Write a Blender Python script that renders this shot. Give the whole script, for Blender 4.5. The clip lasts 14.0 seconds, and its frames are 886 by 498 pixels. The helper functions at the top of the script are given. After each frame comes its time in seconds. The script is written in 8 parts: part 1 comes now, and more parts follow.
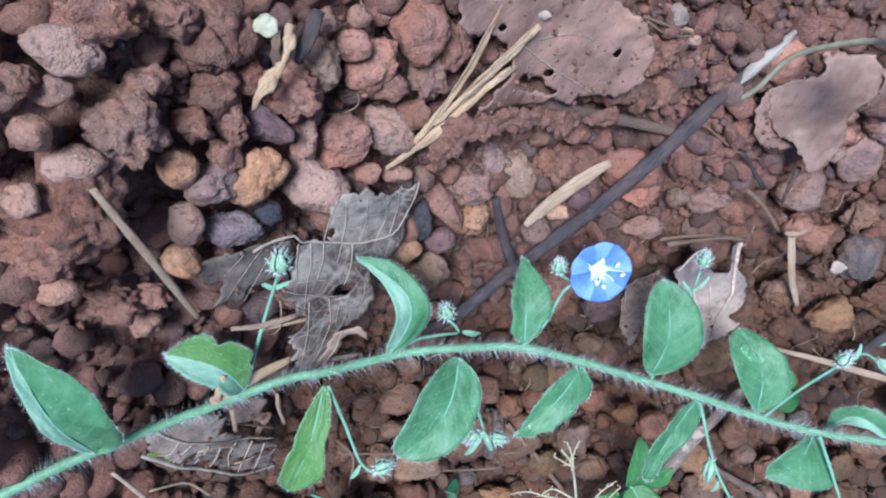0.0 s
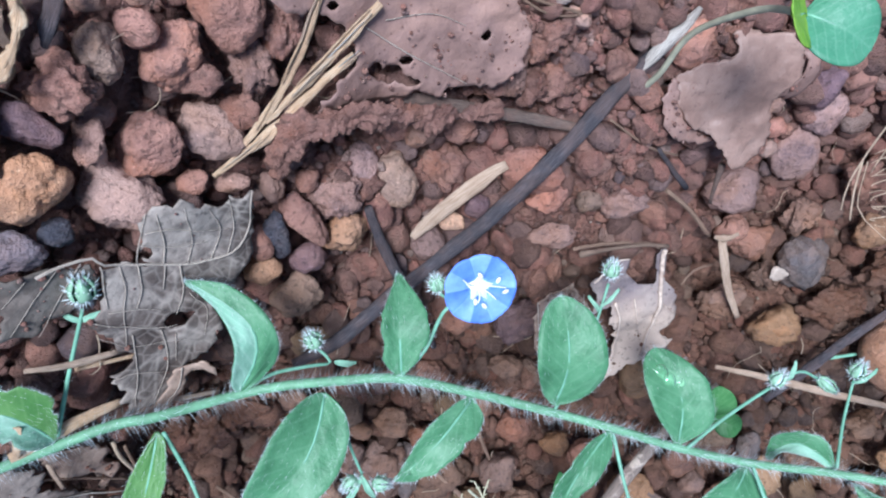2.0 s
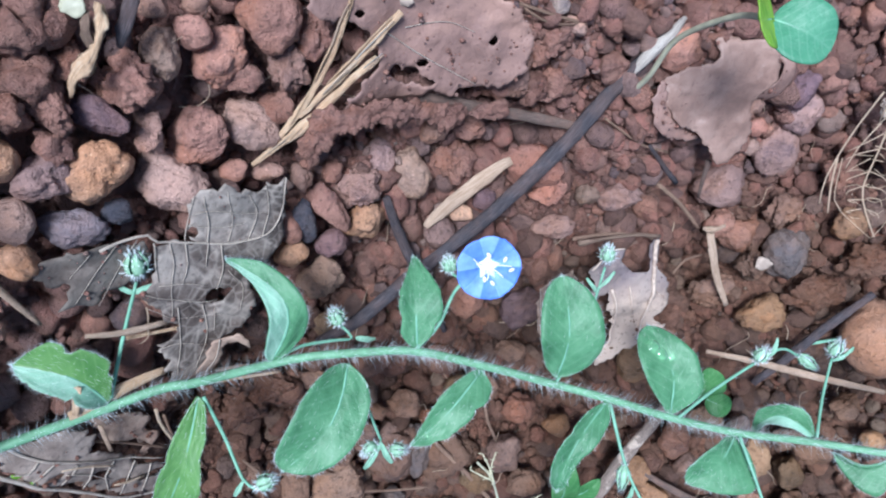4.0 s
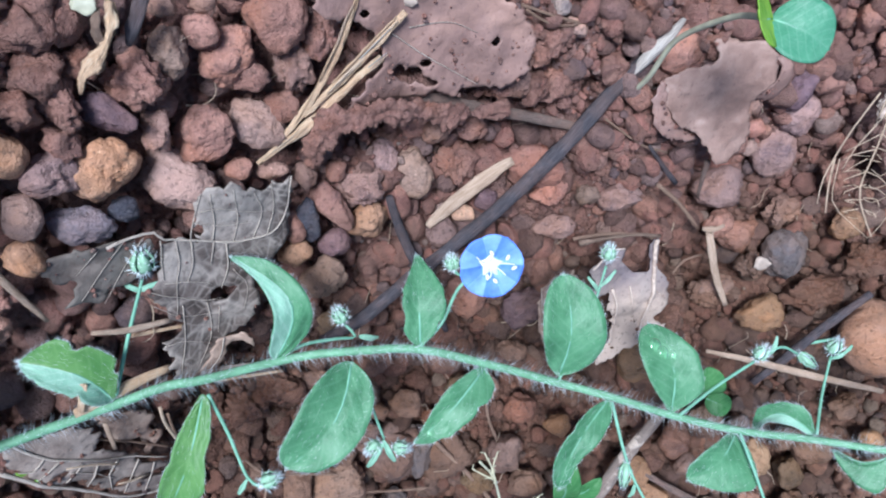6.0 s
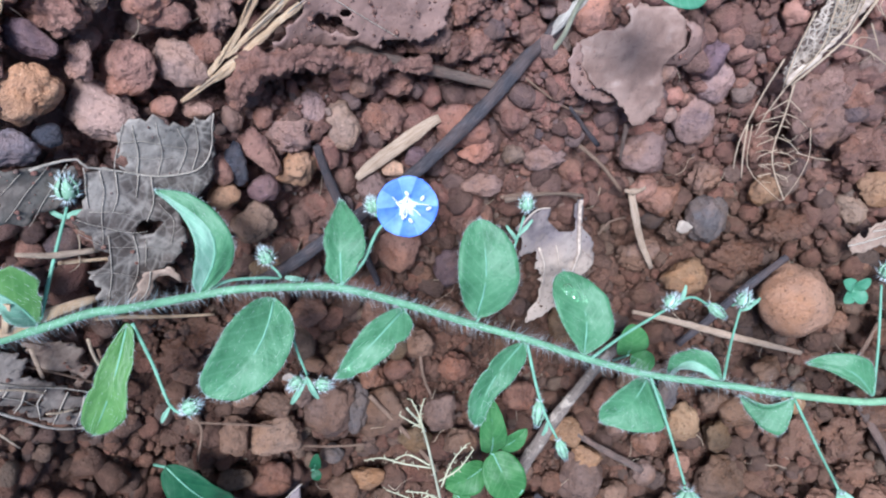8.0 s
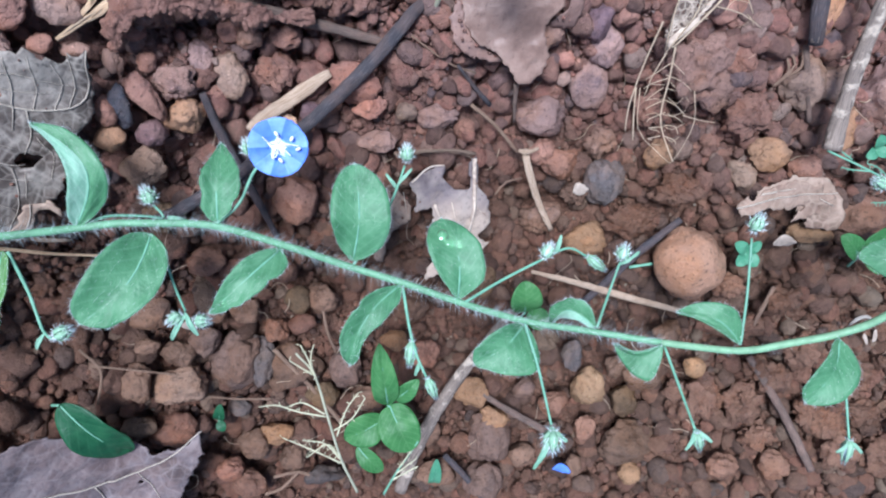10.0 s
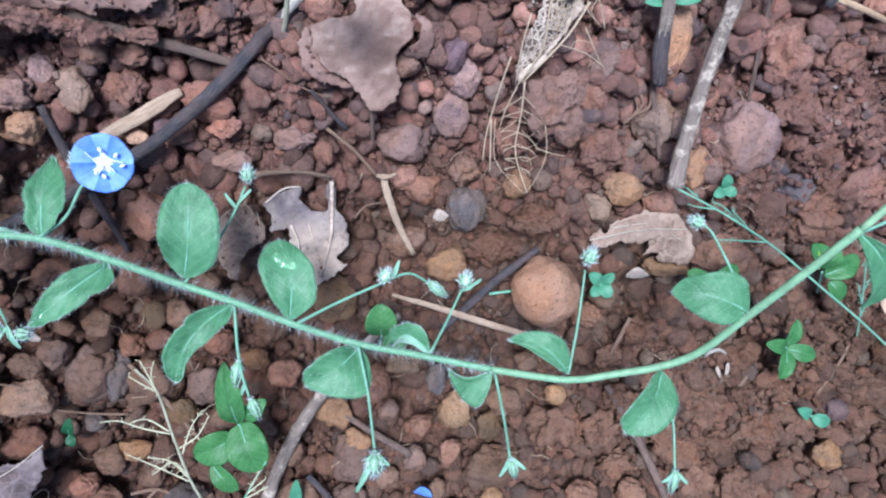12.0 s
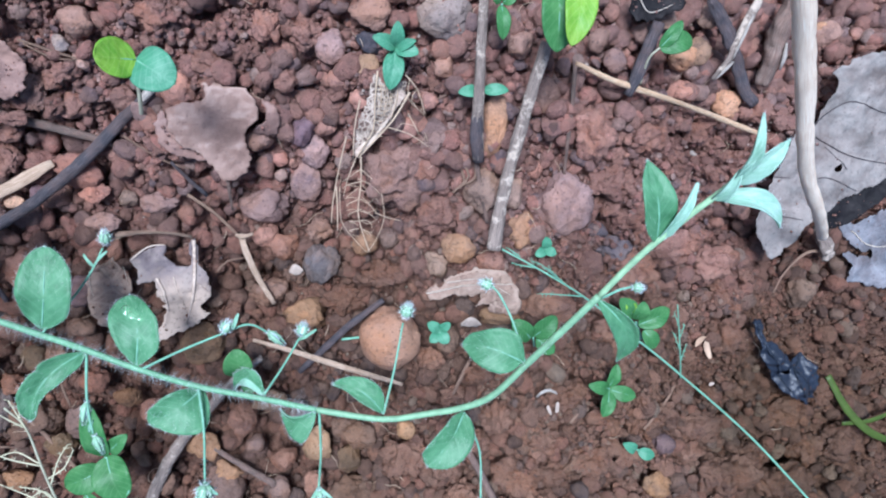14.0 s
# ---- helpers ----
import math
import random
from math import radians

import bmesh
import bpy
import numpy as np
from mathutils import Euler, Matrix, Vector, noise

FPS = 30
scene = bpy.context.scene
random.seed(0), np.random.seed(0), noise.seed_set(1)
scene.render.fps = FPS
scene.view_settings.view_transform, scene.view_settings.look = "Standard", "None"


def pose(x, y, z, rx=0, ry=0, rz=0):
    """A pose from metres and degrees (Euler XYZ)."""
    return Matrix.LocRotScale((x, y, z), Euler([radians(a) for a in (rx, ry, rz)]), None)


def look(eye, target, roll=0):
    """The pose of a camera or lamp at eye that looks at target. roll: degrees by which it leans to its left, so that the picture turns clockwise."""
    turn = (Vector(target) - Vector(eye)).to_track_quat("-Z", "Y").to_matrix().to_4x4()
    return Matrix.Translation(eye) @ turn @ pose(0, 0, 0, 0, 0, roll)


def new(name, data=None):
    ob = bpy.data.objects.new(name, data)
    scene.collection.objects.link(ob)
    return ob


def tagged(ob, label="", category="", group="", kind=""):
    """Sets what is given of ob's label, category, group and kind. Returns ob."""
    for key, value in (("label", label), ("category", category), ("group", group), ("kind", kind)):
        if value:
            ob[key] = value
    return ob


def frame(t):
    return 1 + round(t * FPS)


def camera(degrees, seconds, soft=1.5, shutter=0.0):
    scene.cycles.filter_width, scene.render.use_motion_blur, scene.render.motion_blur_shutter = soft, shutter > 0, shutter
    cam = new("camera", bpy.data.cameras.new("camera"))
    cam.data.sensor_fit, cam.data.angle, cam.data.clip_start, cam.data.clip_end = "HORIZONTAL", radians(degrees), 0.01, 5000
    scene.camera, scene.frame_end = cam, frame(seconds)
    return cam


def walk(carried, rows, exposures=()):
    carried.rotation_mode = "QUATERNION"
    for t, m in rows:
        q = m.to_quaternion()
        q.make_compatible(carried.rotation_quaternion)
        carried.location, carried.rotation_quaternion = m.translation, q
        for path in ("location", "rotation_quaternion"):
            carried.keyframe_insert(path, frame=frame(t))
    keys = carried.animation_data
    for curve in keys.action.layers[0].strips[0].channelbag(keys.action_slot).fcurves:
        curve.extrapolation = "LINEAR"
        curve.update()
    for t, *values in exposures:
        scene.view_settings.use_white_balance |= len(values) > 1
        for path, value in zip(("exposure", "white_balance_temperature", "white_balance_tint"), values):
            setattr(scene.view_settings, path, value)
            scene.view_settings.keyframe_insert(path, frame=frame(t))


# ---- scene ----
# ---------- camera ----------
cam = camera(68.0, 14.0, soft=2.0)
# seconds, place in mm, turn in degrees
ROWS = [
    (0.0, -23.14, 36.43, 81.24, -26.28, -4.77, 1.36),
    (0.5, -14.35, 29.54, 65.70, -27.19, -3.82, 0.04),
    (1.0, -4.40, 27.47, 65.10, -27.27, -5.32, -0.49),
    (1.5, -5.88, 30.70, 67.59, -26.24, -5.42, -0.42),
    (2.0, -7.92, 32.14, 73.22, -24.82, -5.69, -0.15),
    (2.5, -9.69, 31.37, 78.51, -24.00, -5.65, -0.00),
    (3.0, -9.99, 32.07, 80.12, -23.78, -5.71, -0.13),
    (5.3, -10.44, 31.21, 81.82, -22.78, -5.67, -0.39),
    (5.5, -10.56, 31.61, 81.57, -23.11, -5.88, -0.35),
    (6.0, -10.86, 31.10, 82.06, -22.71, -6.02, -0.25),
    (6.5, -11.50, 30.68, 82.56, -21.89, -6.18, 0.00),
    (7.0, -11.12, 30.55, 83.84, -21.59, -6.36, 0.13),
    (7.5, -7.35, 28.56, 86.70, -21.64, -6.66, 0.55),
    (7.7, -5.72, 26.89, 88.00, -21.60, -6.85, 0.66),
    (9.8, 10.52, 18.21, 97.99, -20.44, -5.82, 1.25),
    (10.0, 12.59, 17.83, 98.05, -20.47, -6.15, 1.43),
    (10.5, 20.11, 16.85, 98.94, -20.78, -6.73, 1.75),
    (11.0, 24.18, 17.97, 97.41, -20.21, -6.99, 2.53),
    (11.5, 28.29, 19.36, 99.52, -19.74, -7.18, 3.43),
    (12.0, 31.43, 19.94, 101.29, -19.20, -7.50, 4.16),
    (12.5, 36.66, 20.90, 104.15, -18.91, -7.85, 4.92),
    (13.0, 41.21, 22.49, 107.97, -18.37, -8.06, 5.38),
    (13.5, 47.47, 27.81, 111.85, -17.73, -8.53, 5.39),
    (14.0, 52.90, 31.23, 116.63, -17.18, -8.78, 5.21),
]
walk(cam, [(t, pose(x / 1000, y / 1000, z / 1000, rx, ry, rz)) for t, x, y, z, rx, ry, rz in ROWS], ((0.0, 0.68, 5290, 10), (1.0, 0.70, 5270, 10), (2.5, 0.76, 5330, 10), (7.5, 0.76, 5330, 10), (12.5, 0.77, 5260, 10), (14.0, 0.80, 5170, 10)))

# ---------- light ----------
world = bpy.data.worlds.new("sky")
scene.world = world
world.use_nodes = True
wn = world.node_tree
sky = wn.nodes.new("ShaderNodeTexSky")
sky.sky_type = "NISHITA"
sky.sun_disc = False
sky.sun_elevation, sky.sun_rotation = radians(58), radians(-35)
sky.altitude, sky.air_density, sky.dust_density = 100, 1.0, 2.5
wn.links.new(sky.outputs[0], wn.nodes["Background"].inputs[0])
wn.nodes["Background"].inputs[1].default_value = 0.066

sun_data = bpy.data.lights.new("sun", "SUN")
sun_data.energy, sun_data.angle, sun_data.color = 3.05, radians(19), (1.0, 0.975, 0.94)
sun = new("sun", sun_data)
sun.matrix_world = look((-0.22, 0.42, 1.0), (0, 0, 0))

MM = 0.001


# ---------- materials ----------
def nodes(name, rough=0.7, spec=0.4):
    m = bpy.data.materials.new(name)
    m.use_nodes = True
    nt = m.node_tree
    b = nt.nodes["Principled BSDF"]
    b.inputs["Roughness"].default_value = rough
    b.inputs["Specular IOR Level"].default_value = spec
    return m, nt, b


def add(nt, kind, **values):
    n = nt.nodes.new(kind)
    for key, v in values.items():
        n.inputs[key.replace("_", " ")].default_value = v
    return n


def coords(nt, shifted=True):
    """Object coordinates, shifted by the object's own random number."""
    tc = nt.nodes.new("ShaderNodeTexCoord")
    if not shifted:
        return tc.outputs["Object"]
    info = nt.nodes.new("ShaderNodeObjectInfo")
    a = nt.nodes.new("ShaderNodeVectorMath")
    a.operation = "MULTIPLY_ADD"
    nt.links.new(info.outputs["Random"], a.inputs[0])
    a.inputs[1].default_value = (3.1, 1.7, 2.3)
    nt.links.new(tc.outputs["Object"], a.inputs[2])
    return a.outputs[0]


def noise_tex(nt, co, scale, detail=6.0, rough=0.6):
    n = add(nt, "ShaderNodeTexNoise", Scale=scale, Detail=detail, Roughness=rough)
    nt.links.new(co, n.inputs["Vector"])
    return n.outputs[0]


def ramp(nt, fac, stops):
    r = nt.nodes.new("ShaderNodeValToRGB")
    e = r.color_ramp.elements
    while len(e) < len(stops):
        e.new(0.5)
    for k, (p, c) in enumerate(stops):
        e[k].position, e[k].color = p, (*c, 1.0)
    nt.links.new(fac, r.inputs[0])
    return r.outputs[0]


def mix(nt, fac, a, b, how="MIX"):
    n = nt.nodes.new("ShaderNodeMix")
    n.data_type, n.blend_type = "RGBA", how
    for sock, v in ((n.inputs[0], fac), (n.inputs[6], a), (n.inputs[7], b)):
        if isinstance(v, (int, float)):
            sock.default_value = v
        elif isinstance(v, tuple):
            sock.default_value = (*v, 1.0)
        else:
            nt.links.new(v, sock)
    return n.outputs[2]


def bump(nt, b, height, distance, strength=1.0, under=None):
    n = nt.nodes.new("ShaderNodeBump")
    n.inputs["Distance"].default_value, n.inputs["Strength"].default_value = distance, strength
    nt.links.new(height, n.inputs["Height"])
    if under:
        nt.links.new(under, n.inputs["Normal"])
    nt.links.new(n.outputs[0], b.inputs["Normal"])
    return n.outputs[0]


def shade(c, k):
    return tuple(min(1.0, v * k) for v in c)


DUST = (0.408, 0.241, 0.182)


def tint_patches(nt, col, tint=(0.60, 0.58, 0.49)):
    """Browner, darker colour in an uneven patch where the herb grows, and in a second patch far to the right."""
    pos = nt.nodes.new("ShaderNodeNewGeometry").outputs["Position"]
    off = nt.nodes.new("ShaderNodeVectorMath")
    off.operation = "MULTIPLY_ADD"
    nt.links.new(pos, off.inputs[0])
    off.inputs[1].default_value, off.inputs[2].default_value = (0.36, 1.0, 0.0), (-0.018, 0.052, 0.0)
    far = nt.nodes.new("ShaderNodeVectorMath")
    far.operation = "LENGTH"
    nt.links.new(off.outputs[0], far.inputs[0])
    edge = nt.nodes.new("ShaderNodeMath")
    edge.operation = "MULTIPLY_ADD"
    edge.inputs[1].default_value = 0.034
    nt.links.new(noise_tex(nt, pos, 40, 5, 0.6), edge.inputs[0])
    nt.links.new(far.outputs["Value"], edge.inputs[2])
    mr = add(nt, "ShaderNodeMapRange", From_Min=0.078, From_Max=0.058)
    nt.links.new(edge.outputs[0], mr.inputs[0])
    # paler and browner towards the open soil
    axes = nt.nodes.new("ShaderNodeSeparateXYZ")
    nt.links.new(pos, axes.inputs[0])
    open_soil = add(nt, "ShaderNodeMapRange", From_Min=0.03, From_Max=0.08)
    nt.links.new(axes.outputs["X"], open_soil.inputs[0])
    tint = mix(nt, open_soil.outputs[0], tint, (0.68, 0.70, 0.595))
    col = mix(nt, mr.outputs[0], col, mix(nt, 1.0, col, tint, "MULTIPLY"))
    # second patch, centred to the right, darker and browner with an uneven rim
    right_patch = nt.nodes.new("ShaderNodeVectorMath")
    right_patch.operation = "DISTANCE"
    nt.links.new(pos, right_patch.inputs[0])
    right_patch.inputs[1].default_value = (0.182, -0.03, 0.0)
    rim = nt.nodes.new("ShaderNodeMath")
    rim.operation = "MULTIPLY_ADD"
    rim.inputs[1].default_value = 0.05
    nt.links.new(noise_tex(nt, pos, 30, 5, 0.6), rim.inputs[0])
    nt.links.new(right_patch.outputs["Value"], rim.inputs[2])
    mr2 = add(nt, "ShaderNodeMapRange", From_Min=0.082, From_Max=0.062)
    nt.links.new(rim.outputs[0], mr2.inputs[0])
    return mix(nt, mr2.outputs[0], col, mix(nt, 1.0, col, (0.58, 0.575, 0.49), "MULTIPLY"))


def stone_mat(name, c, dust=0.35, rough=0.62, pits=0.0006, earthy=False):
    """Worn laterite: ironstone and ochre patches, fine grain, dust in the pits, a dull sheen."""
    m, nt, b = nodes(name, rough, 0.4)
    co = coords(nt)
    big = noise_tex(nt, co, 210, 5)
    col = ramp(nt, big, [(0.3, shade(c, 0.6)), (0.5, c), (0.72, shade(c, 1.3))])
    warm = tuple(min(1.0, v * k) for v, k in zip(c, (1.15, 0.99, 0.80)))
    col = mix(nt, ramp(nt, noise_tex(nt, co, 130, 3, 0.55), [(0.48, (0, 0, 0)), (0.62, (0.75,) * 3)]), col, warm)
    iron = tuple(v * k for v, k in zip(c, (0.42, 0.44, 0.55)))
    col = mix(nt, ramp(nt, noise_tex(nt, co, 170, 6, 0.65), [(0.56, (0, 0, 0)), (0.68, (0.7,) * 3)]), col, iron)
    fine = noise_tex(nt, co, 2300, 4, 0.7)
    col = mix(nt, ramp(nt, fine, [(0.48, (0, 0, 0)), (0.66, (0.4,) * 3)]), col, shade(c, 1.45))
    specks = noise_tex(nt, co, 1500, 2)
    col = mix(nt, ramp(nt, specks, [(0.33, (0.7,) * 3), (0.42, (0, 0, 0))]), col, shade(c, 0.32))
    # glints put into the base colour as tiny bright specks
    glint = noise_tex(nt, co, 2600, 2, 0.5)
    col = mix(nt, ramp(nt, glint, [(0.68, (0, 0, 0)), (0.75, (0.6,) * 3)]), col, shade(c, 2.2))
    dusty = noise_tex(nt, co, 420, 6, 0.7)
    d = ramp(nt, dusty, [(0.42, (0, 0, 0)), (0.66, (dust, dust, dust))])
    col = mix(nt, d, col, DUST)
    info = nt.nodes.new("ShaderNodeObjectInfo")
    hsv = add(nt, "ShaderNodeHueSaturation", Saturation=1.0)
    mr = add(nt, "ShaderNodeMapRange", To_Min=0.74, To_Max=1.22)
    nt.links.new(info.outputs["Random"], mr.inputs[0])
    nt.links.new(mr.outputs[0], hsv.inputs["Value"])
    nt.links.new(col, hsv.inputs["Color"])
    nt.links.new(hsv.outputs[0] if earthy is None else tint_patches(nt, hsv.outputs[0], (0.60, 0.58, 0.49) if earthy else (0.63, 0.61, 0.52)), b.inputs["Base Color"])
    under = bump(nt, b, noise_tex(nt, co, 480, 8, 0.62), pits, 0.8)
    bump(nt, b, fine, 0.0005, 0.9, under)
    nt.links.new(ramp(nt, dusty, [(0.35, (0.24,) * 3), (0.65, (0.72,) * 3)]), b.inputs["Roughness"])
    return m

STONE = {
    "rust": stone_mat("rust stone", (0.410, 0.212, 0.162)),
    "red": stone_mat("brick red stone", (0.386, 0.185, 0.143)),
    "orange": stone_mat("ochre stone", (0.530, 0.300, 0.181), 0.3),
    "tan": stone_mat("tan stone", (0.749, 0.450, 0.290), 0.3),
    "pink": stone_mat("pinkish brown stone", (0.446, 0.290, 0.236)),
    "brown": stone_mat("brown stone", (0.326, 0.194, 0.149)),
    "olive": stone_mat("olive brown stone", (0.333, 0.222, 0.168), 0.3),
    "mauve": stone_mat("mauve brown stone", (0.352, 0.227, 0.206)),
    "purple": stone_mat("dull purple stone", (0.197, 0.125, 0.146), 0.25),
    "slate": stone_mat("slate grey stone", (0.182, 0.154, 0.171), 0.3),
    "black": stone_mat("blue black stone", (0.054, 0.056, 0.074), 0.15),
    "grey": stone_mat("grey stone", (0.417, 0.333, 0.293), 0.3),
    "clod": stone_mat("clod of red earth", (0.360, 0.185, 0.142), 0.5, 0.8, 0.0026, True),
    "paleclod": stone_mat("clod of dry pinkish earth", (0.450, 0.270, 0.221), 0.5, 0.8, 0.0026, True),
    "umber": stone_mat("umber stone", (0.300, 0.185, 0.116), 0.25),
    "buff": stone_mat("buff stone", (0.36, 0.235, 0.15), 0.2),
    "ochre": stone_mat("smooth ochre stone", (0.52, 0.292, 0.185), 0.25, earthy=None),
    "white": stone_mat("pale quartz stone", (0.598, 0.441, 0.370), 0.2),
}


def soil_mat():
    m, nt, b = nodes("red laterite soil", 0.9, 0.25)
    co = coords(nt, False)
    wide = noise_tex(nt, co, 28, 4)
    mid = noise_tex(nt, co, 190, 8, 0.7)
    c1 = ramp(nt, wide, [(0.36, (0.221, 0.128, 0.105)), (0.62, (0.426, 0.221, 0.175))])
    c2 = ramp(nt, mid, [(0.3, (0.140, 0.084, 0.072)), (0.5, (0.337, 0.178, 0.145)), (0.7, (0.565, 0.305, 0.241))])
    col = mix(nt, 0.55, c1, c2)
    grit = add(nt, "ShaderNodeTexVoronoi", Scale=900.0)
    nt.links.new(co, grit.inputs["Vector"])
    col = mix(nt, 0.35, col, ramp(nt, grit.outputs["Color"], [(0.2, (0.149, 0.092, 0.079)), (0.6, (0.435, 0.221, 0.173)), (0.95, (0.783, 0.489, 0.403))]))
    # soil glints, likewise painted as pale specks in the colour
    glint = noise_tex(nt, co, 2700, 2, 0.5)
    col = mix(nt, ramp(nt, glint, [(0.66, (0, 0, 0)), (0.75, (0.6,) * 3)]), col, (0.62, 0.42, 0.34))
    nt.links.new(tint_patches(nt, col), b.inputs["Base Color"])
    nt.links.new(ramp(nt, noise_tex(nt, co, 900, 4, 0.7), [(0.4, (0.42,) * 3), (0.6, (0.9,) * 3)]), b.inputs["Roughness"])
    u = bump(nt, b, noise_tex(nt, co, 420, 8, 0.7), 0.003, 1.0)
    u = bump(nt, b, grit.outputs["Distance"], 0.0007, 0.7, u)
    bump(nt, b, noise_tex(nt, co, 2600, 4, 0.7), 0.0003, 0.7, u)
    return m


def grit_mat(name, speck):
    """Loose grains: colour by grain, a few of them of the colour of speck."""
    m, nt, b = nodes(name, 0.7, 0.35)
    geo = nt.nodes.new("ShaderNodeNewGeometry")
    co = coords(nt, False)
    per = ramp(nt, geo.outputs["Random Per Island"], [(0.0, (0.188, 0.114, 0.099)), (0.2, (0.403, 0.221, 0.177)), (0.42, (0.541, 0.259, 0.203)), (0.6, (0.320, 0.205, 0.182)), (0.74, (0.615, 0.316, 0.232)), (0.86, (0.225, 0.164, 0.169)), (0.94, (0.50, 0.32, 0.27)), (0.985, speck)])
    mott = noise_tex(nt, co, 700, 6, 0.7)
    col = mix(nt, 1.0, per, ramp(nt, mott, [(0.3, (0.824, 0.827, 0.868)), (0.7, (1.35, 1.3, 1.25))]), "MULTIPLY")
    col = mix(nt, ramp(nt, noise_tex(nt, co, 380, 5), [(0.45, (0, 0, 0)), (0.68, (0.6, 0.6, 0.6))]), col, DUST)
    nt.links.new(tint_patches(nt, col), b.inputs["Base Color"])
    u = bump(nt, b, noise_tex(nt, co, 1000, 8, 0.7), 0.0014, 1.0)
    bump(nt, b, noise_tex(nt, co, 4000, 3), 0.0002, 0.5, u)
    return m


def fibre_mat(name, dark, mid, light, rough=0.7, mud=0.0, patch=None):
    """Dry plant fibre: streaks along the second coordinate of the UV map."""
    m, nt, b = nodes(name, rough, 0.3)
    uv = nt.nodes.new("ShaderNodeTexCoord").outputs["UV"]
    st = nt.nodes.new("ShaderNodeVectorMath")
    st.operation = "MULTIPLY"
    st.inputs[1].default_value = (9.0, 1.2, 1.0)
    nt.links.new(uv, st.inputs[0])
    info = nt.nodes.new("ShaderNodeObjectInfo")
    sh = nt.nodes.new("ShaderNodeVectorMath")
    sh.operation = "ADD"
    nt.links.new(st.outputs[0], sh.inputs[0])
    nt.links.new(info.outputs["Random"], sh.inputs[1])
    streak = noise_tex(nt, sh.outputs[0], 2.2, 6, 0.65)
    col = ramp(nt, streak, [(0.28, dark), (0.5, mid), (0.72, light)])
    co = coords(nt)
    blot = noise_tex(nt, co, 240, 5)
    col = mix(nt, ramp(nt, blot, [(0.45, (0, 0, 0)), (0.7, (0.45, 0.45, 0.45))]), col, dark)
    if patch:
        col = mix(nt, ramp(nt, noise_tex(nt, co, 290, 6, 0.7), [(0.52, (0, 0, 0)), (0.6, (0.8,) * 3)]), col, patch)
    if mud:
        col = mix(nt, ramp(nt, noise_tex(nt, co, 330, 7, 0.7), [(0.42, (0, 0, 0)), (0.6, (mud, mud, mud))]), col, DUST)
    nt.links.new(col, b.inputs["Base Color"])
    u = bump(nt, b, streak, 0.0004, 0.8)
    bump(nt, b, noise_tex(nt, co, 1600, 4), 0.0002, 0.5, u)
    return m


def litter_mat(name, dark, mid, light, mud=0.0, net_amount=1.0, rough=0.75, bleached=None):
    """Dead leaf blade: mottled, with a fine net of veins."""
    m, nt, b = nodes(name, rough, 0.35)
    co = coords(nt)
    n1 = noise_tex(nt, co, 150, 7, 0.65)
    col = ramp(nt, n1, [(0.36, dark), (0.5, mid), (0.64, light)])
    net = add(nt, "ShaderNodeTexVoronoi", Scale=620.0)
    net.feature = "DISTANCE_TO_EDGE"
    nt.links.new(co, net.inputs["Vector"])
    vein = ramp(nt, net.outputs["Distance"], [(0.0, (0.38 * net_amount,) * 3), (0.1, (0, 0, 0))])
    col = mix(nt, vein, col, light)
    wide = add(nt, "ShaderNodeTexVoronoi", Scale=210.0)
    wide.feature = "DISTANCE_TO_EDGE"
    nt.links.new(co, wide.inputs["Vector"])
    col = mix(nt, ramp(nt, wide.outputs["Distance"], [(0.0, (0.5 * net_amount,) * 3), (0.06, (0, 0, 0))]), col, shade(light, 1.15))
    if bleached:
        # sun bleached end of the blade, with a ragged limit
        x, y, reach, colour = bleached
        far = nt.nodes.new("ShaderNodeVectorMath")
        far.operation = "DISTANCE"
        nt.links.new(coords(nt, False), far.inputs[0])
        far.inputs[1].default_value = (x * MM, y * MM, 0.0)
        edge = add(nt, "ShaderNodeMath")
        edge.operation = "MULTIPLY_ADD"
        nt.links.new(noise_tex(nt, co, 300, 6, 0.7), edge.inputs[0])
        edge.inputs[1].default_value = 0.8
        scaled = add(nt, "ShaderNodeMath")
        scaled.operation = "DIVIDE"
        nt.links.new(far.outputs["Value"], scaled.inputs[0])
        scaled.inputs[1].default_value = reach * MM
        nt.links.new(scaled.outputs[0], edge.inputs[2])
        half = add(nt, "ShaderNodeMath")
        half.operation = "MULTIPLY"
        nt.links.new(edge.outputs[0], half.inputs[0])
        half.inputs[1].default_value = 0.5
        col = mix(nt, ramp(nt, half.outputs[0], [(0.55, (0.9,) * 3), (0.8, (0, 0, 0))]), col, colour)
    fleck = noise_tex(nt, co, 1400, 3)
    col = mix(nt, ramp(nt, fleck, [(0.3, (0.5,) * 3), (0.42, (0, 0, 0))]), col, shade(dark, 0.6))
    if mud:
        col = mix(nt, ramp(nt, noise_tex(nt, co, 240, 8, 0.75), [(0.36, (0, 0, 0)), (0.58, (mud,) * 3)]), col, DUST)
    nt.links.new(col, b.inputs["Base Color"])
    u = bump(nt, b, n1, 0.0006, 0.6)
    u = bump(nt, b, net.outputs["Distance"], 0.00025, 0.4, u)
    bump(nt, b, fleck, 0.0002, 0.4, u)
    return m


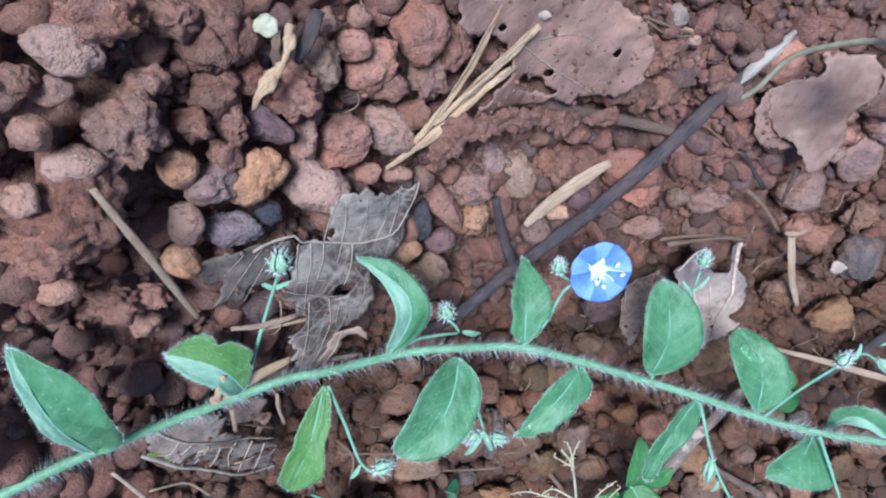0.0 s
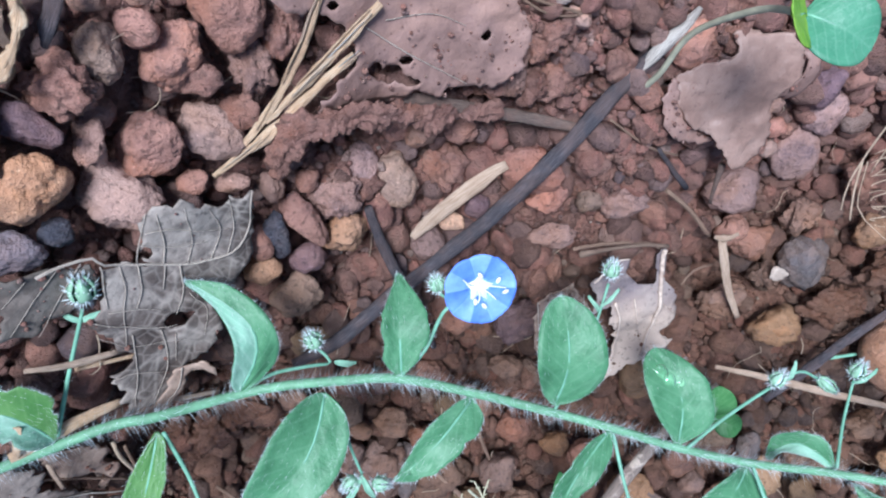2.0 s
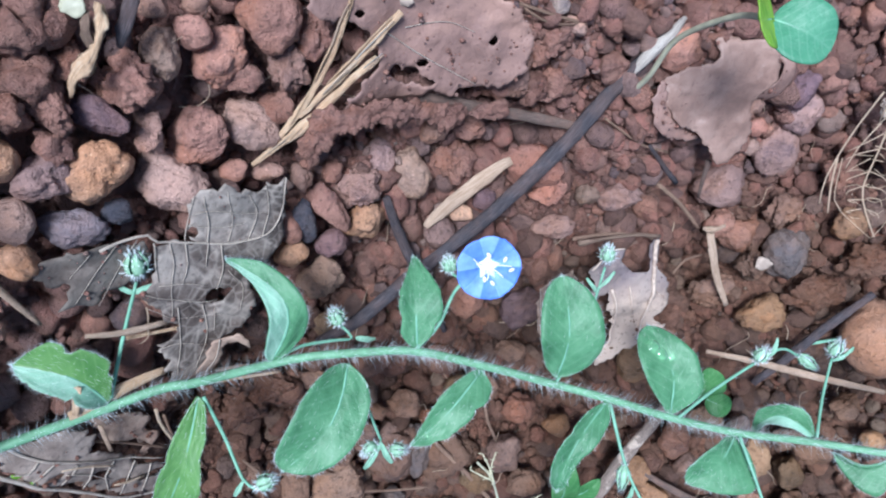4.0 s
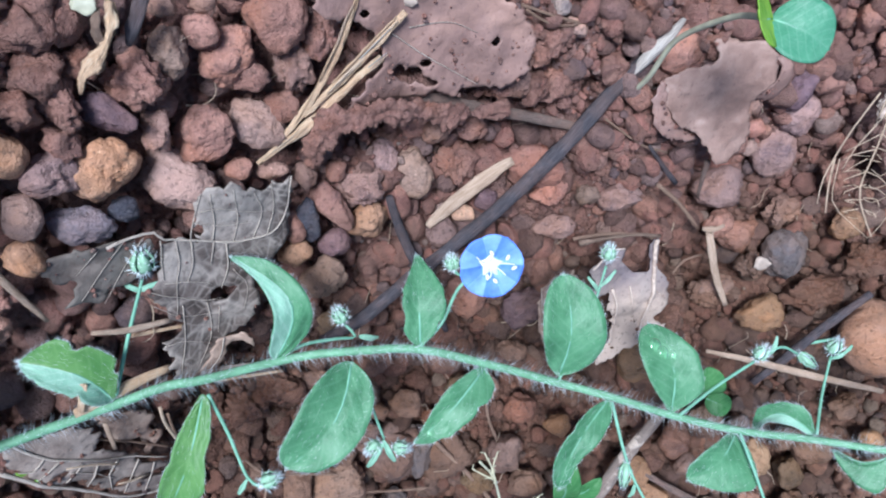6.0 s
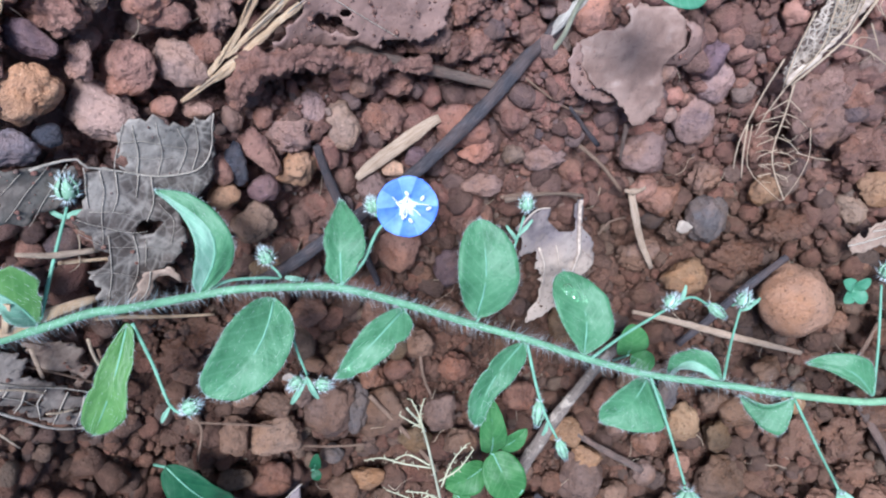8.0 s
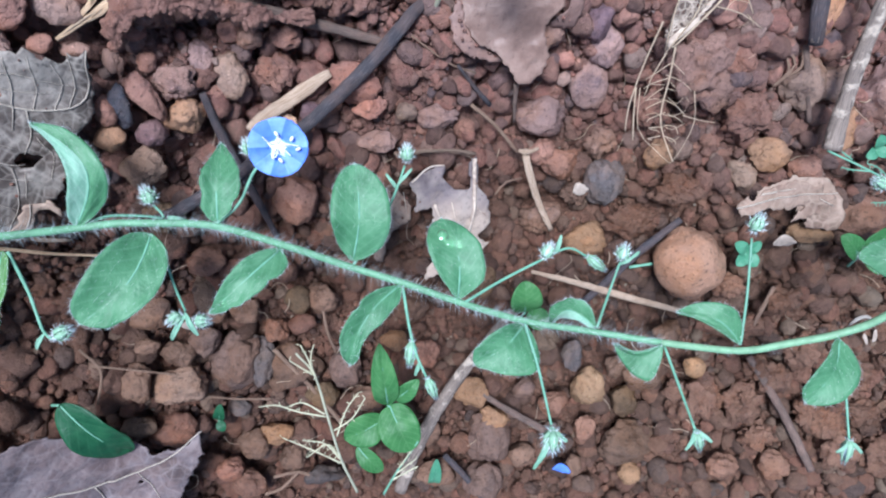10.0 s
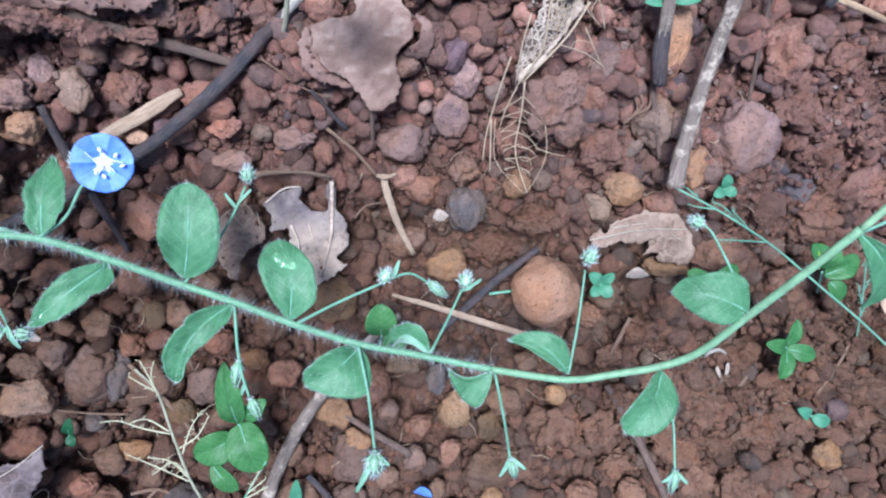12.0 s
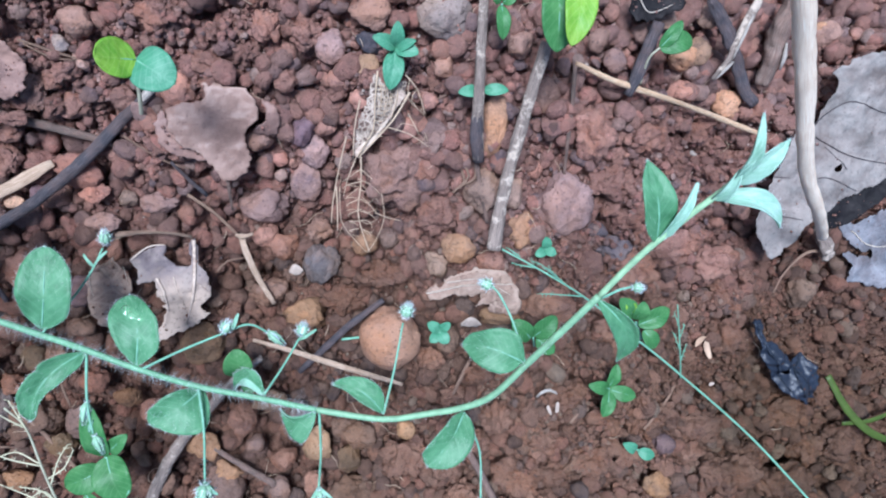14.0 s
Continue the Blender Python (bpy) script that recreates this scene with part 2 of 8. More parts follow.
def leaf_mat(name, dark, mid, light, vein, veins=7.0, rough=0.45, see=0.22):
    """Living leaf: UV u along the midrib, v across from -1 to 1."""
    m, nt, b = nodes(name, rough, 0.45)
    uv = nt.nodes.new("ShaderNodeTexCoord").outputs["UV"]
    sep = nt.nodes.new("ShaderNodeSeparateXYZ")
    nt.links.new(uv, sep.inputs[0])

    def calc(op, a, c):
        n = nt.nodes.new("ShaderNodeMath")
        n.operation = op
        for s, v in zip(n.inputs, (a, c)):
            if isinstance(v, (int, float)):
                s.default_value = v
            else:
                nt.links.new(v, s)
        return n.outputs[0]

    side = calc("ABSOLUTE", sep.outputs[1], 0)
    wave = calc("FRACT", calc("SUBTRACT", calc("MULTIPLY", sep.outputs[0], veins), calc("MULTIPLY", side, 2.1)), 0)
    ridge = calc("ABSOLUTE", calc("SUBTRACT", wave, 0.5), 0)
    lines = ramp(nt, ridge, [(0.0, (0.3,) * 3), (0.16, (0, 0, 0))])
    mid_line = ramp(nt, side, [(0.0, (0.28,) * 3), (0.06, (0, 0, 0))])
    co = coords(nt)
    n1 = noise_tex(nt, co, 300, 6, 0.6)
    col = ramp(nt, n1, [(0.3, dark), (0.52, mid), (0.75, light)])
    col = mix(nt, lines, col, vein)
    col = mix(nt, mid_line, col, vein)
    n2 = noise_tex(nt, co, 2600, 3)
    col = mix(nt, ramp(nt, n2, [(0.55, (0, 0, 0)), (0.75, (0.3,) * 3)]), col, vein)
    nt.links.new(col, b.inputs["Base Color"])
    u = bump(nt, b, lines, 0.0003, -0.5)
    bump(nt, b, n2, 0.00015, 0.6, u)
    tr = nt.nodes.new("ShaderNodeBsdfTranslucent")
    nt.links.new(col, tr.inputs[0])
    mx = nt.nodes.new("ShaderNodeMixShader")
    mx.inputs[0].default_value = see
    nt.links.new(b.outputs[0], mx.inputs[1])
    nt.links.new(tr.outputs[0], mx.inputs[2])
    nt.links.new(mx.outputs[0], nt.nodes["Material Output"].inputs[0])
    return m


def lace_mat():
    """Leaf skeleton: a fine net of veins with mostly open gaps."""
    m = litter_mat("lacy leaf membrane", (0.30, 0.24, 0.19), (0.44, 0.36, 0.29), (0.66, 0.56, 0.46), 0.15)
    nt = m.node_tree
    co = coords(nt)
    edges = None
    for scale, wide in ((1100.0, 0.085), (420.0, 0.05)):
        net = add(nt, "ShaderNodeTexVoronoi", Scale=scale)
        net.feature = "DISTANCE_TO_EDGE"
        nt.links.new(co, net.inputs["Vector"])
        here = ramp(nt, net.outputs["Distance"], [(wide * 0.6, (1, 1, 1)), (wide, (0.14,) * 3)])
        edges = mix(nt, 1.0, edges, here, "LIGHTEN") if edges else here
    gone = nt.nodes.new("ShaderNodeBsdfTransparent")
    mx = nt.nodes.new("ShaderNodeMixShader")
    nt.links.new(edges, mx.inputs[0])
    nt.links.new(gone.outputs[0], mx.inputs[1])
    nt.links.new(nt.nodes["Principled BSDF"].outputs[0], mx.inputs[2])
    nt.links.new(mx.outputs[0], nt.nodes["Material Output"].inputs[0])
    return m


def plain_mat(name, c, rough=0.5, scale=600, depth=0.00015, spec=0.4):
    m, nt, b = nodes(name, rough, spec)
    co = coords(nt)
    n = noise_tex(nt, co, scale, 5)
    nt.links.new(ramp(nt, n, [(0.3, shade(c, 0.75)), (0.55, c), (0.75, shade(c, 1.25))]), b.inputs["Base Color"])
    bump(nt, b, n, depth, 0.6)
    return m


def water_mat():
    m, nt, b = nodes("clear water", 0.02, 0.5)
    b.inputs["Transmission Weight"].default_value = 1.0
    b.inputs["IOR"].default_value = 1.33
    return m


SOIL = soil_mat()
GRIT = grit_mat("loose red gravel", (0.52, 0.37, 0.31))
SAND = grit_mat("red sand with quartz grains", (0.84, 0.74, 0.66))
M = {
    "bark": fibre_mat("dark weathered bark", (0.03, 0.027, 0.03), (0.082, 0.073, 0.082), (0.20, 0.18, 0.19), mud=0.15),
    "greybark": fibre_mat("grey brown bark", (0.07, 0.045, 0.038), (0.19, 0.135, 0.11), (0.36, 0.29, 0.24), mud=0.3),
    "paletwig": fibre_mat("pale mottled twig", (0.09, 0.07, 0.06), (0.31, 0.245, 0.205), (0.48, 0.38, 0.31), patch=(0.74, 0.62, 0.5)),
    "straw": fibre_mat("dry straw", (0.44, 0.25, 0.135), (0.84, 0.58, 0.35), (0.97, 0.88, 0.69), mud=0.1),
    "wood": fibre_mat("split bare wood", (0.34, 0.21, 0.13), (0.62, 0.45, 0.32), (0.82, 0.67, 0.52)),
    "peeled": fibre_mat("peeled pale wood", (0.24, 0.19, 0.16), (0.58, 0.52, 0.45), (0.88, 0.83, 0.75)),
    "palestalk": fibre_mat("pale dry stalk", (0.72, 0.53, 0.38), (0.95, 0.80, 0.63), (0.97, 0.90, 0.78)),
    "tanfibre": fibre_mat("brown crumpled fibre", (0.12, 0.08, 0.055), (0.27, 0.19, 0.135), (0.42, 0.32, 0.24), mud=0.2),
    "root": fibre_mat("dry rootlet", (0.16, 0.09, 0.06), (0.34, 0.22, 0.15), (0.52, 0.38, 0.28), mud=0.2),
    "char": fibre_mat("charred scrap", (0.010, 0.013, 0.02), (0.028, 0.036, 0.055), (0.10, 0.125, 0.165), rough=0.36),
    "greyleaf": litter_mat("grey dead leaf", (0.045, 0.038, 0.033), (0.125, 0.105, 0.09), (0.34, 0.298, 0.255), 0.08, 1.25),
    "mauveleaf": litter_mat("mauve brown dead leaf", (0.081, 0.063, 0.065), (0.140, 0.114, 0.122), (0.228, 0.196, 0.198), 0.2),
    "mudleaf": litter_mat("mud coated dead leaf", (0.193, 0.120, 0.100), (0.269, 0.170, 0.144), (0.361, 0.224, 0.176), 0.3, 0.15, 0.55),
    "clayleaf": litter_mat("clay coated smooth leaf", (0.205, 0.128, 0.1), (0.29, 0.187, 0.147), (0.375, 0.255, 0.205), 0.15, 0.0, 0.45),
    "duskleaf": litter_mat("dusky grey dead leaf", (0.055, 0.05, 0.042), (0.11, 0.1, 0.085), (0.2, 0.178, 0.15), 0.12, 0.8),
    "ribleaf": litter_mat("pale ribbed dead leaf", (0.12, 0.096, 0.08), (0.215, 0.178, 0.148), (0.34, 0.285, 0.24), 0.12, 0.6),
    "tanleaf": litter_mat("tan dead leaf", (0.160, 0.109, 0.078), (0.273, 0.195, 0.144), (0.386, 0.294, 0.227), 0.25),
    "paleleaf": litter_mat("pale grey dead leaf", (0.125, 0.11, 0.1), (0.21, 0.192, 0.177), (0.31, 0.285, 0.26), 0.12, 0.22),
    "blueleaf": litter_mat("bluish grey dead leaf", (0.07, 0.074, 0.085), (0.15, 0.156, 0.175), (0.26, 0.265, 0.285), 0.12, 0.4, 0.6),
    # near black: shade under the pale leaf, and the dark purple leaf scrap
    "shadeleaf": litter_mat("black leaf scrap and gap shade", (0.004, 0.003, 0.004), (0.010, 0.008, 0.009), (0.03, 0.024, 0.024), 0.0, 0.1),
    "lace": fibre_mat("leaf skeleton", (0.58, 0.40, 0.26), (0.82, 0.63, 0.44), (0.95, 0.82, 0.64)),
    "gauze": lace_mat(),
    "tornleaf": litter_mat("torn mauve tan dead leaf", (0.10, 0.083, 0.088), (0.185, 0.152, 0.155), (0.32, 0.265, 0.235), 0.08, 0.22, bleached=(25.5, -24.5, 12.5, (0.58, 0.45, 0.35))),
    "membrane": litter_mat("thin pale leaf membrane", (0.34, 0.25, 0.20), (0.50, 0.39, 0.31), (0.70, 0.58, 0.47), 0.1),
    "yellowish": leaf_mat("yellowish green leaf", (0.09, 0.235, 0.06), (0.135, 0.30, 0.085), (0.19, 0.37, 0.12), (0.22, 0.40, 0.15)),
    "vein": fibre_mat("pale dead vein", (0.55, 0.45, 0.36), (0.78, 0.67, 0.55), (0.9, 0.82, 0.7)),
    "leaf": leaf_mat("hairy green leaf", (0.066, 0.200, 0.090), (0.116, 0.300, 0.145), (0.180, 0.385, 0.212), (0.205, 0.410, 0.240)),
    "under": leaf_mat("pale leaf underside", (0.228, 0.456, 0.302), (0.323, 0.567, 0.403), (0.444, 0.665, 0.516), (0.538, 0.739, 0.605), rough=0.6),
    "young": leaf_mat("pale young leaf", (0.28, 0.50, 0.35), (0.38, 0.61, 0.47), (0.50, 0.70, 0.60), (0.6, 0.78, 0.70)),
    "seedling": leaf_mat("bright seedling leaf", (0.050, 0.180, 0.048), (0.082, 0.255, 0.076), (0.14, 0.335, 0.115), (0.20, 0.40, 0.17), see=0.3),
    "mint": leaf_mat("bluish green cotyledon", (0.085, 0.30, 0.165), (0.13, 0.38, 0.22), (0.19, 0.45, 0.28), (0.26, 0.52, 0.35), see=0.3),
    "lime": leaf_mat("yellow green leaf", (0.20, 0.45, 0.04), (0.30, 0.55, 0.06), (0.42, 0.64, 0.10), (0.5, 0.7, 0.2), see=0.35),
    "deep": leaf_mat("deep green leaf", (0.012, 0.075, 0.03), (0.022, 0.11, 0.045), (0.04, 0.15, 0.06), (0.06, 0.18, 0.08)),
    "stem": plain_mat("green stem", (0.178, 0.365, 0.212), 0.5),
    "upperstem": plain_mat("paler green stem", (0.245, 0.43, 0.25), 0.5),
    "shoot": plain_mat("pale yellowish green shoot", (0.33, 0.52, 0.30), 0.5),
    "stalk": plain_mat("pale green stalk", (0.20, 0.42, 0.285), 0.5),
    "calyx": plain_mat("pale green calyx", (0.30, 0.50, 0.33), 0.6),
    "hair": plain_mat("silver hair", (0.82, 0.92, 0.93), 0.4),
    "petal": plain_mat("sky blue petal", (0.13, 0.255, 0.80), 0.55, 900, 0.0001, 0.25),
    "petalray": plain_mat("light blue petal fold", (0.22, 0.38, 0.90), 0.55, 900, 0.0001, 0.25),
    "white": plain_mat("white flower throat", (0.88, 0.90, 0.92), 0.5),
    "seedhusk": plain_mat("pale seed husk", (0.45, 0.36, 0.29), 0.6),
    "budtip": plain_mat("pale bud tip", (0.62, 0.77, 0.78), 0.5),
    "water": water_mat(),
    "sedge": plain_mat("pale olive seed head", (0.62, 0.59, 0.40), 0.6),
    "olive": plain_mat("olive grass blade", (0.062, 0.098, 0.014), 0.5),
    "palestem": plain_mat("pale hypocotyl", (0.46, 0.45, 0.32), 0.5),
}


# ---------- shape of the ground ----------
SLOPE = [1.044, 17.400, 11.317, -6.723, -26.733, -24.676, 4.434, 55.199, 2.274, -30.518]
# hollows and swells: middle (mm), height (mm), width (mm)
DIPS = ((48.0, 3.0, -6.5, 10.0), (3.0, 7.0, -3.5, 7.0), (17.0, -45.0, 4.0, 9.0), (56.0, -50.0, -3.5, 7.0), (-32.0, -26.0, -4.5, 8.0), (-11.6, 13.6, -5.0, 2.6), (-7.6, 14.3, -3.0, 2.2), (42.0, -16.5, -3.4, 4.5), (-57.0, -1.0, -9.0, 8.0))
# banks of fine soil with few stones: middle and reach (mm)
BANKS = ((6.0, 24.0, 17.0), (-10.0, 13.0, 7.0), (112.0, 0.0, 20.0), (112.0, -38.0, 14.0), (140.0, -25.0, 13.0), (30.0, 34.0, 14.0), (-28.0, -19.0, 8.0), (62.0, 30.0, 12.0), (128.0, 12.0, 12.0))


def ground_z(x, y):
    """Smooth lie of the ground in metres."""
    x, y = np.clip(x, -0.06, 0.135) * 10, np.clip(y, -0.075, 0.04) * 10
    z, k = 0.0, 0
    for a in range(4):
        for b in range(4 - a):
            z = z + SLOPE[k] * x**a * y**b
            k += 1
    for cx, cy, amount, wide in DIPS:
        z = z + amount * np.exp(-((x * 100 - cx) ** 2 + (y * 100 - cy) ** 2) / (2 * wide**2))
    return z * MM


def lattice(ix, iy, seed):
    h = (ix.astype(np.int64) * 374761393 + iy.astype(np.int64) * 668265263 + seed * 974634777) & 0xFFFFFFFF
    h = ((h ^ (h >> 13)) * 1274126177) & 0xFFFFFFFF
    return ((h ^ (h >> 16)) & 0xFFFF) / 65535.0


def value_noise(x, y, seed):
    ix, iy = np.floor(x), np.floor(y)
    fx, fy = x - ix, y - iy
    fx, fy = fx * fx * (3 - 2 * fx), fy * fy * (3 - 2 * fy)
    a, b = lattice(ix, iy, seed), lattice(ix + 1, iy, seed)
    c, d = lattice(ix, iy + 1, seed), lattice(ix + 1, iy + 1, seed)
    return (a + (b - a) * fx) * (1 - fy) + (c + (d - c) * fx) * fy - 0.5


def bank(x, y):
    """0 on gravel, 1 in the middle of a bank of fine soil."""
    b = 0.0
    for cx, cy, r in BANKS:
        b = np.maximum(b, np.exp(-(((x / MM - cx) ** 2 + (y / MM - cy) ** 2) / r**2) ** 1.5))
    return b


def crumbs(x, y):
    """Height of the crumbly soil above its smooth lie, metres."""
    z = 4.0 * value_noise(x * 85, y * 85, 1) + 3.4 * value_noise(x * 190 + y * 40, y * 190, 2) + 2.6 * value_noise(x * 430, y * 430 - x * 90, 3)
    z += 1.5 * value_noise(x * 900, y * 900, 4) + 0.7 * value_noise(x * 1700, y * 1700, 5)
    b = bank(x, y)
    rift = np.clip(0.07 - np.abs(value_noise(x * 150 + 9, y * 150 - x * 30, 6)), 0, None) / 0.07 + 0.7 * np.clip(0.06 - np.abs(value_noise(x * 330, y * 330 + 4, 7)), 0, None) / 0.06
    open_soil = np.clip((x - 0.078) / 0.03, 0, 1)
    z -= (2.6 + 2.4 * open_soil) * rift * np.clip(np.maximum(1.5 * b, open_soil), 0.25, 1)
    return (z * (0.85 + 0.35 * b) - 1.6 + 1.8 * b) * MM


def sunk(x, y):
    """How far the sheet of soil lies below the tops of the stones, metres: deepest in the coarse gravel."""
    low = np.clip((-0.004 - y) / 0.012, 0, 1) * np.clip((0.095 - x) / 0.03, 0, 1)
    left = np.clip((-0.004 - x) / 0.012, 0, 1) * np.clip((y + 0.012) / 0.01, 0, 1)
    return (1.7 + 2.1 * np.maximum(low, left) * (1 - bank(x, y))) * MM


def shaped(name, verts, faces, material, parent=None, label="", smooth=True, uv=None, second=None, split=0):
    """One mesh object; faces from number split on take the second material."""
    me = bpy.data.meshes.new(name)
    me.from_pydata([tuple(v) for v in verts], [], [tuple(int(i) for i in q) for q in faces])
    me.materials.append(material)
    if second:
        me.materials.append(second)
        which = np.zeros(len(me.polygons), dtype=np.int32)
        which[split:] = 1
        me.polygons.foreach_set("material_index", which)
    if smooth:
        me.polygons.foreach_set("use_smooth", np.ones(len(me.polygons), dtype=bool))
    if uv is not None:
        layer = me.uv_layers.new(name="UVMap")
        idx = np.empty(len(me.loops), dtype=np.int32)
        me.loops.foreach_get("vertex_index", idx)
        layer.data.foreach_set("uv", np.asarray(uv, dtype=np.float32)[idx].ravel())
    me.update()
    ob = new(name, me)
    if parent:
        ob.parent = parent
        ob.matrix_parent_inverse = parent.matrix_world.inverted()
        if label:
            ob["label"] = label
    return ob


def holder(name, place, label, category, group=""):
    ob = new(name)
    ob.empty_display_size = 0.005
    ob.location = place
    bpy.context.view_layer.update()
    return tagged(ob, label, category, group)


def build_ground():
    def axis(lo, hi, step):
        inner = np.arange(lo, hi + step / 2, step)
        out = step * 1.5 ** np.arange(1, 32)
        out = np.cumsum(out)
        return np.concatenate([lo - out[::-1], inner, hi + out])
    xs, ys = axis(-0.115, 0.235, 0.0005), axis(-0.125, 0.105, 0.0005)
    X, Y = np.meshgrid(xs, ys)
    near = np.clip(1.5 - np.hypot(np.clip(np.abs(X - 0.06) - 0.175, 0, None), np.clip(np.abs(Y + 0.01) - 0.115, 0, None)) * 4, 0, 1)
    away = np.clip(1.0 - np.hypot(np.clip(np.abs(X - 0.06) - 0.15, 0, None), np.clip(np.abs(Y + 0.01) - 0.1, 0, None)) * 5, 0, 1)
    away = away * away * (3 - 2 * away)
    roll = (1 - away) * (30 * value_noise(X * 1.3, Y * 1.3, 8) + 12 * value_noise(X * 4.1, Y * 4.1, 9)) * np.clip(3.0 / (np.hypot(X, Y) + 0.1), 0, 1) * MM
    Z = ground_z(X, Y) * away + roll - sunk(X, Y) + crumbs(X, Y) * near
    n, m = len(xs), len(ys)
    verts = np.stack([X, Y, Z], -1).reshape(-1, 3)
    k = (np.arange(m - 1)[:, None] * n + np.arange(n - 1)[None, :]).ravel()
    faces = np.stack([k, k + 1, k + n + 1, k + n], -1)
    me = bpy.data.meshes.new("ground")
    me.vertices.add(len(verts))
    me.vertices.foreach_set("co", verts.astype(np.float32).ravel())
    me.loops.add(faces.size)
    me.loops.foreach_set("vertex_index", faces.astype(np.int32).ravel())
    me.polygons.add(len(faces))
    me.polygons.foreach_set("loop_start", np.arange(0, faces.size, 4, dtype=np.int32))
    me.polygons.foreach_set("use_smooth", np.ones(len(faces), dtype=bool))
    me.materials.append(SOIL)
    me.update(calc_edges=True)
    tagged(new("ground", me), "crumbly reddish brown laterite soil ground", "ground", kind="structure")


build_ground()


# ---------- pebbles ----------
def ball(level):
    bm = bmesh.new()
    bmesh.ops.create_icosphere(bm, subdivisions=level, radius=1.0)
    v = np.array([q.co[:] for q in bm.verts])
    f = np.array([[q.index for q in face.verts] for face in bm.faces])
    bm.free()
    return v, f


BALL = {k: ball(k) for k in (1, 2, 3, 4)}


def rough_ball(level, rng, angular=0.5, grain=0.05):
    """A worn, faceted pebble of about unit radius."""
    v, f = BALL[level]
    n = rng.normal(size=(10, 3))
    n /= np.linalg.norm(n, axis=1)[:, None]
    d = rng.uniform(0.6 if angular > 0.02 else 0.93, 1.02, 10)
    s = np.clip(v @ n.T, 0, None) / d
    p = 7 + 11 * angular
    r = 1.0 / ((s**p).sum(1) + 0.6) ** (1 / p)
    w = rng.uniform(-9, 9, 3)
    r += grain * 1.3 * np.array([noise.noise(Vector(q * 1.7 + w)) for q in v])
    if level > 2:
        r += grain * 0.9 * np.array([noise.noise(Vector(q * 4.3 + w)) for q in v])
    if level > 3 or grain > 0.09:
        r += grain * 0.55 * np.array([noise.noise(Vector(q * 9.5 + w)) for q in v])
    return v * r[:, None], f


PLACED = []
KIND = {
    "rust": "rust red rounded laterite pebble", "red": "brick red angular stone chip", "orange": "ochre orange rounded laterite pebble",
    "tan": "light tan angular pebble", "pink": "pinkish brown dusty pebble", "brown": "dark brown rough pebble",
    "olive": "olive brown worn pebble", "mauve": "mauve brown dusty pebble", "purple": "dull purple smooth pebble",
    "slate": "slate grey smooth pebble", "black": "blue black shiny pebble", "grey": "grey crusted pebble", "white": "pale quartz chip",
    "umber": "umber brown rounded pebble", "buff": "buff brown rounded pebble",
    "ochre": "large smooth ochre orange pebble",
}


def pebble(x, y, a, b, turn, colour, crumbly=0, lift=0.0):
    """A pebble with its middle at x, y (mm) and axes a, b (mm) across."""
    rng = np.random.default_rng(int(abs(x * 91 + y * 57) * 10) + 7)
    v, f = rough_ball(4 if max(a, b) > 4.6 else 3, rng, 0.0 if colour == "ochre" else rng.uniform(0.1, 0.9), 0.3 if crumbly else 0.07 if colour == "ochre" else 0.13)
    c = 0.86 * min(a, b)
    v = v * np.array([a, b, c]) * 0.5 * MM * 1.06
    me_ob = shaped("clod" if crumbly else "pebble", v, f, STONE[("paleclod" if colour in ("pink", "tan", "grey") else "clod") if crumbly else colour])
    z = ground_z(x * MM, y * MM) - 0.16 * c * MM + lift * MM
    me_ob.matrix_world = pose(x * MM, y * MM, z, rng.uniform(-14, 14), rng.uniform(-14, 14), turn)
    label = KIND[colour] + " lying on soil"
    if crumbly:
        label = "crumbly reddish brown clod of soil and grit"
    tagged(me_ob, label, "clod" if crumbly else "pebble", "gravel pebbles")
    PLACED.append((x * MM, y * MM, 0.5 * MM * (a + b) * 0.5))


# ---------- sticks, straws, rootlets ----------
def smooth_path(points, step):
    p = np.array(points, dtype=float)
    q = np.vstack([2 * p[0] - p[1], p, 2 * p[-1] - p[-2]])
    out = []
    for i in range(1, len(q) - 2):
        n = max(2, int(np.linalg.norm(q[i + 1] - q[i]) / step))
        for k in range(n):
            t = k / n
            out.append(0.5 * (2 * q[i] + (q[i + 1] - q[i - 1]) * t + (2 * q[i - 1] - 5 * q[i] + 4 * q[i + 1] - q[i + 2]) * t**2 + (3 * q[i] - q[i - 1] - 3 * q[i + 1] + q[i + 2]) * t**3))
    out.append(p[-1])
    return np.array(out)


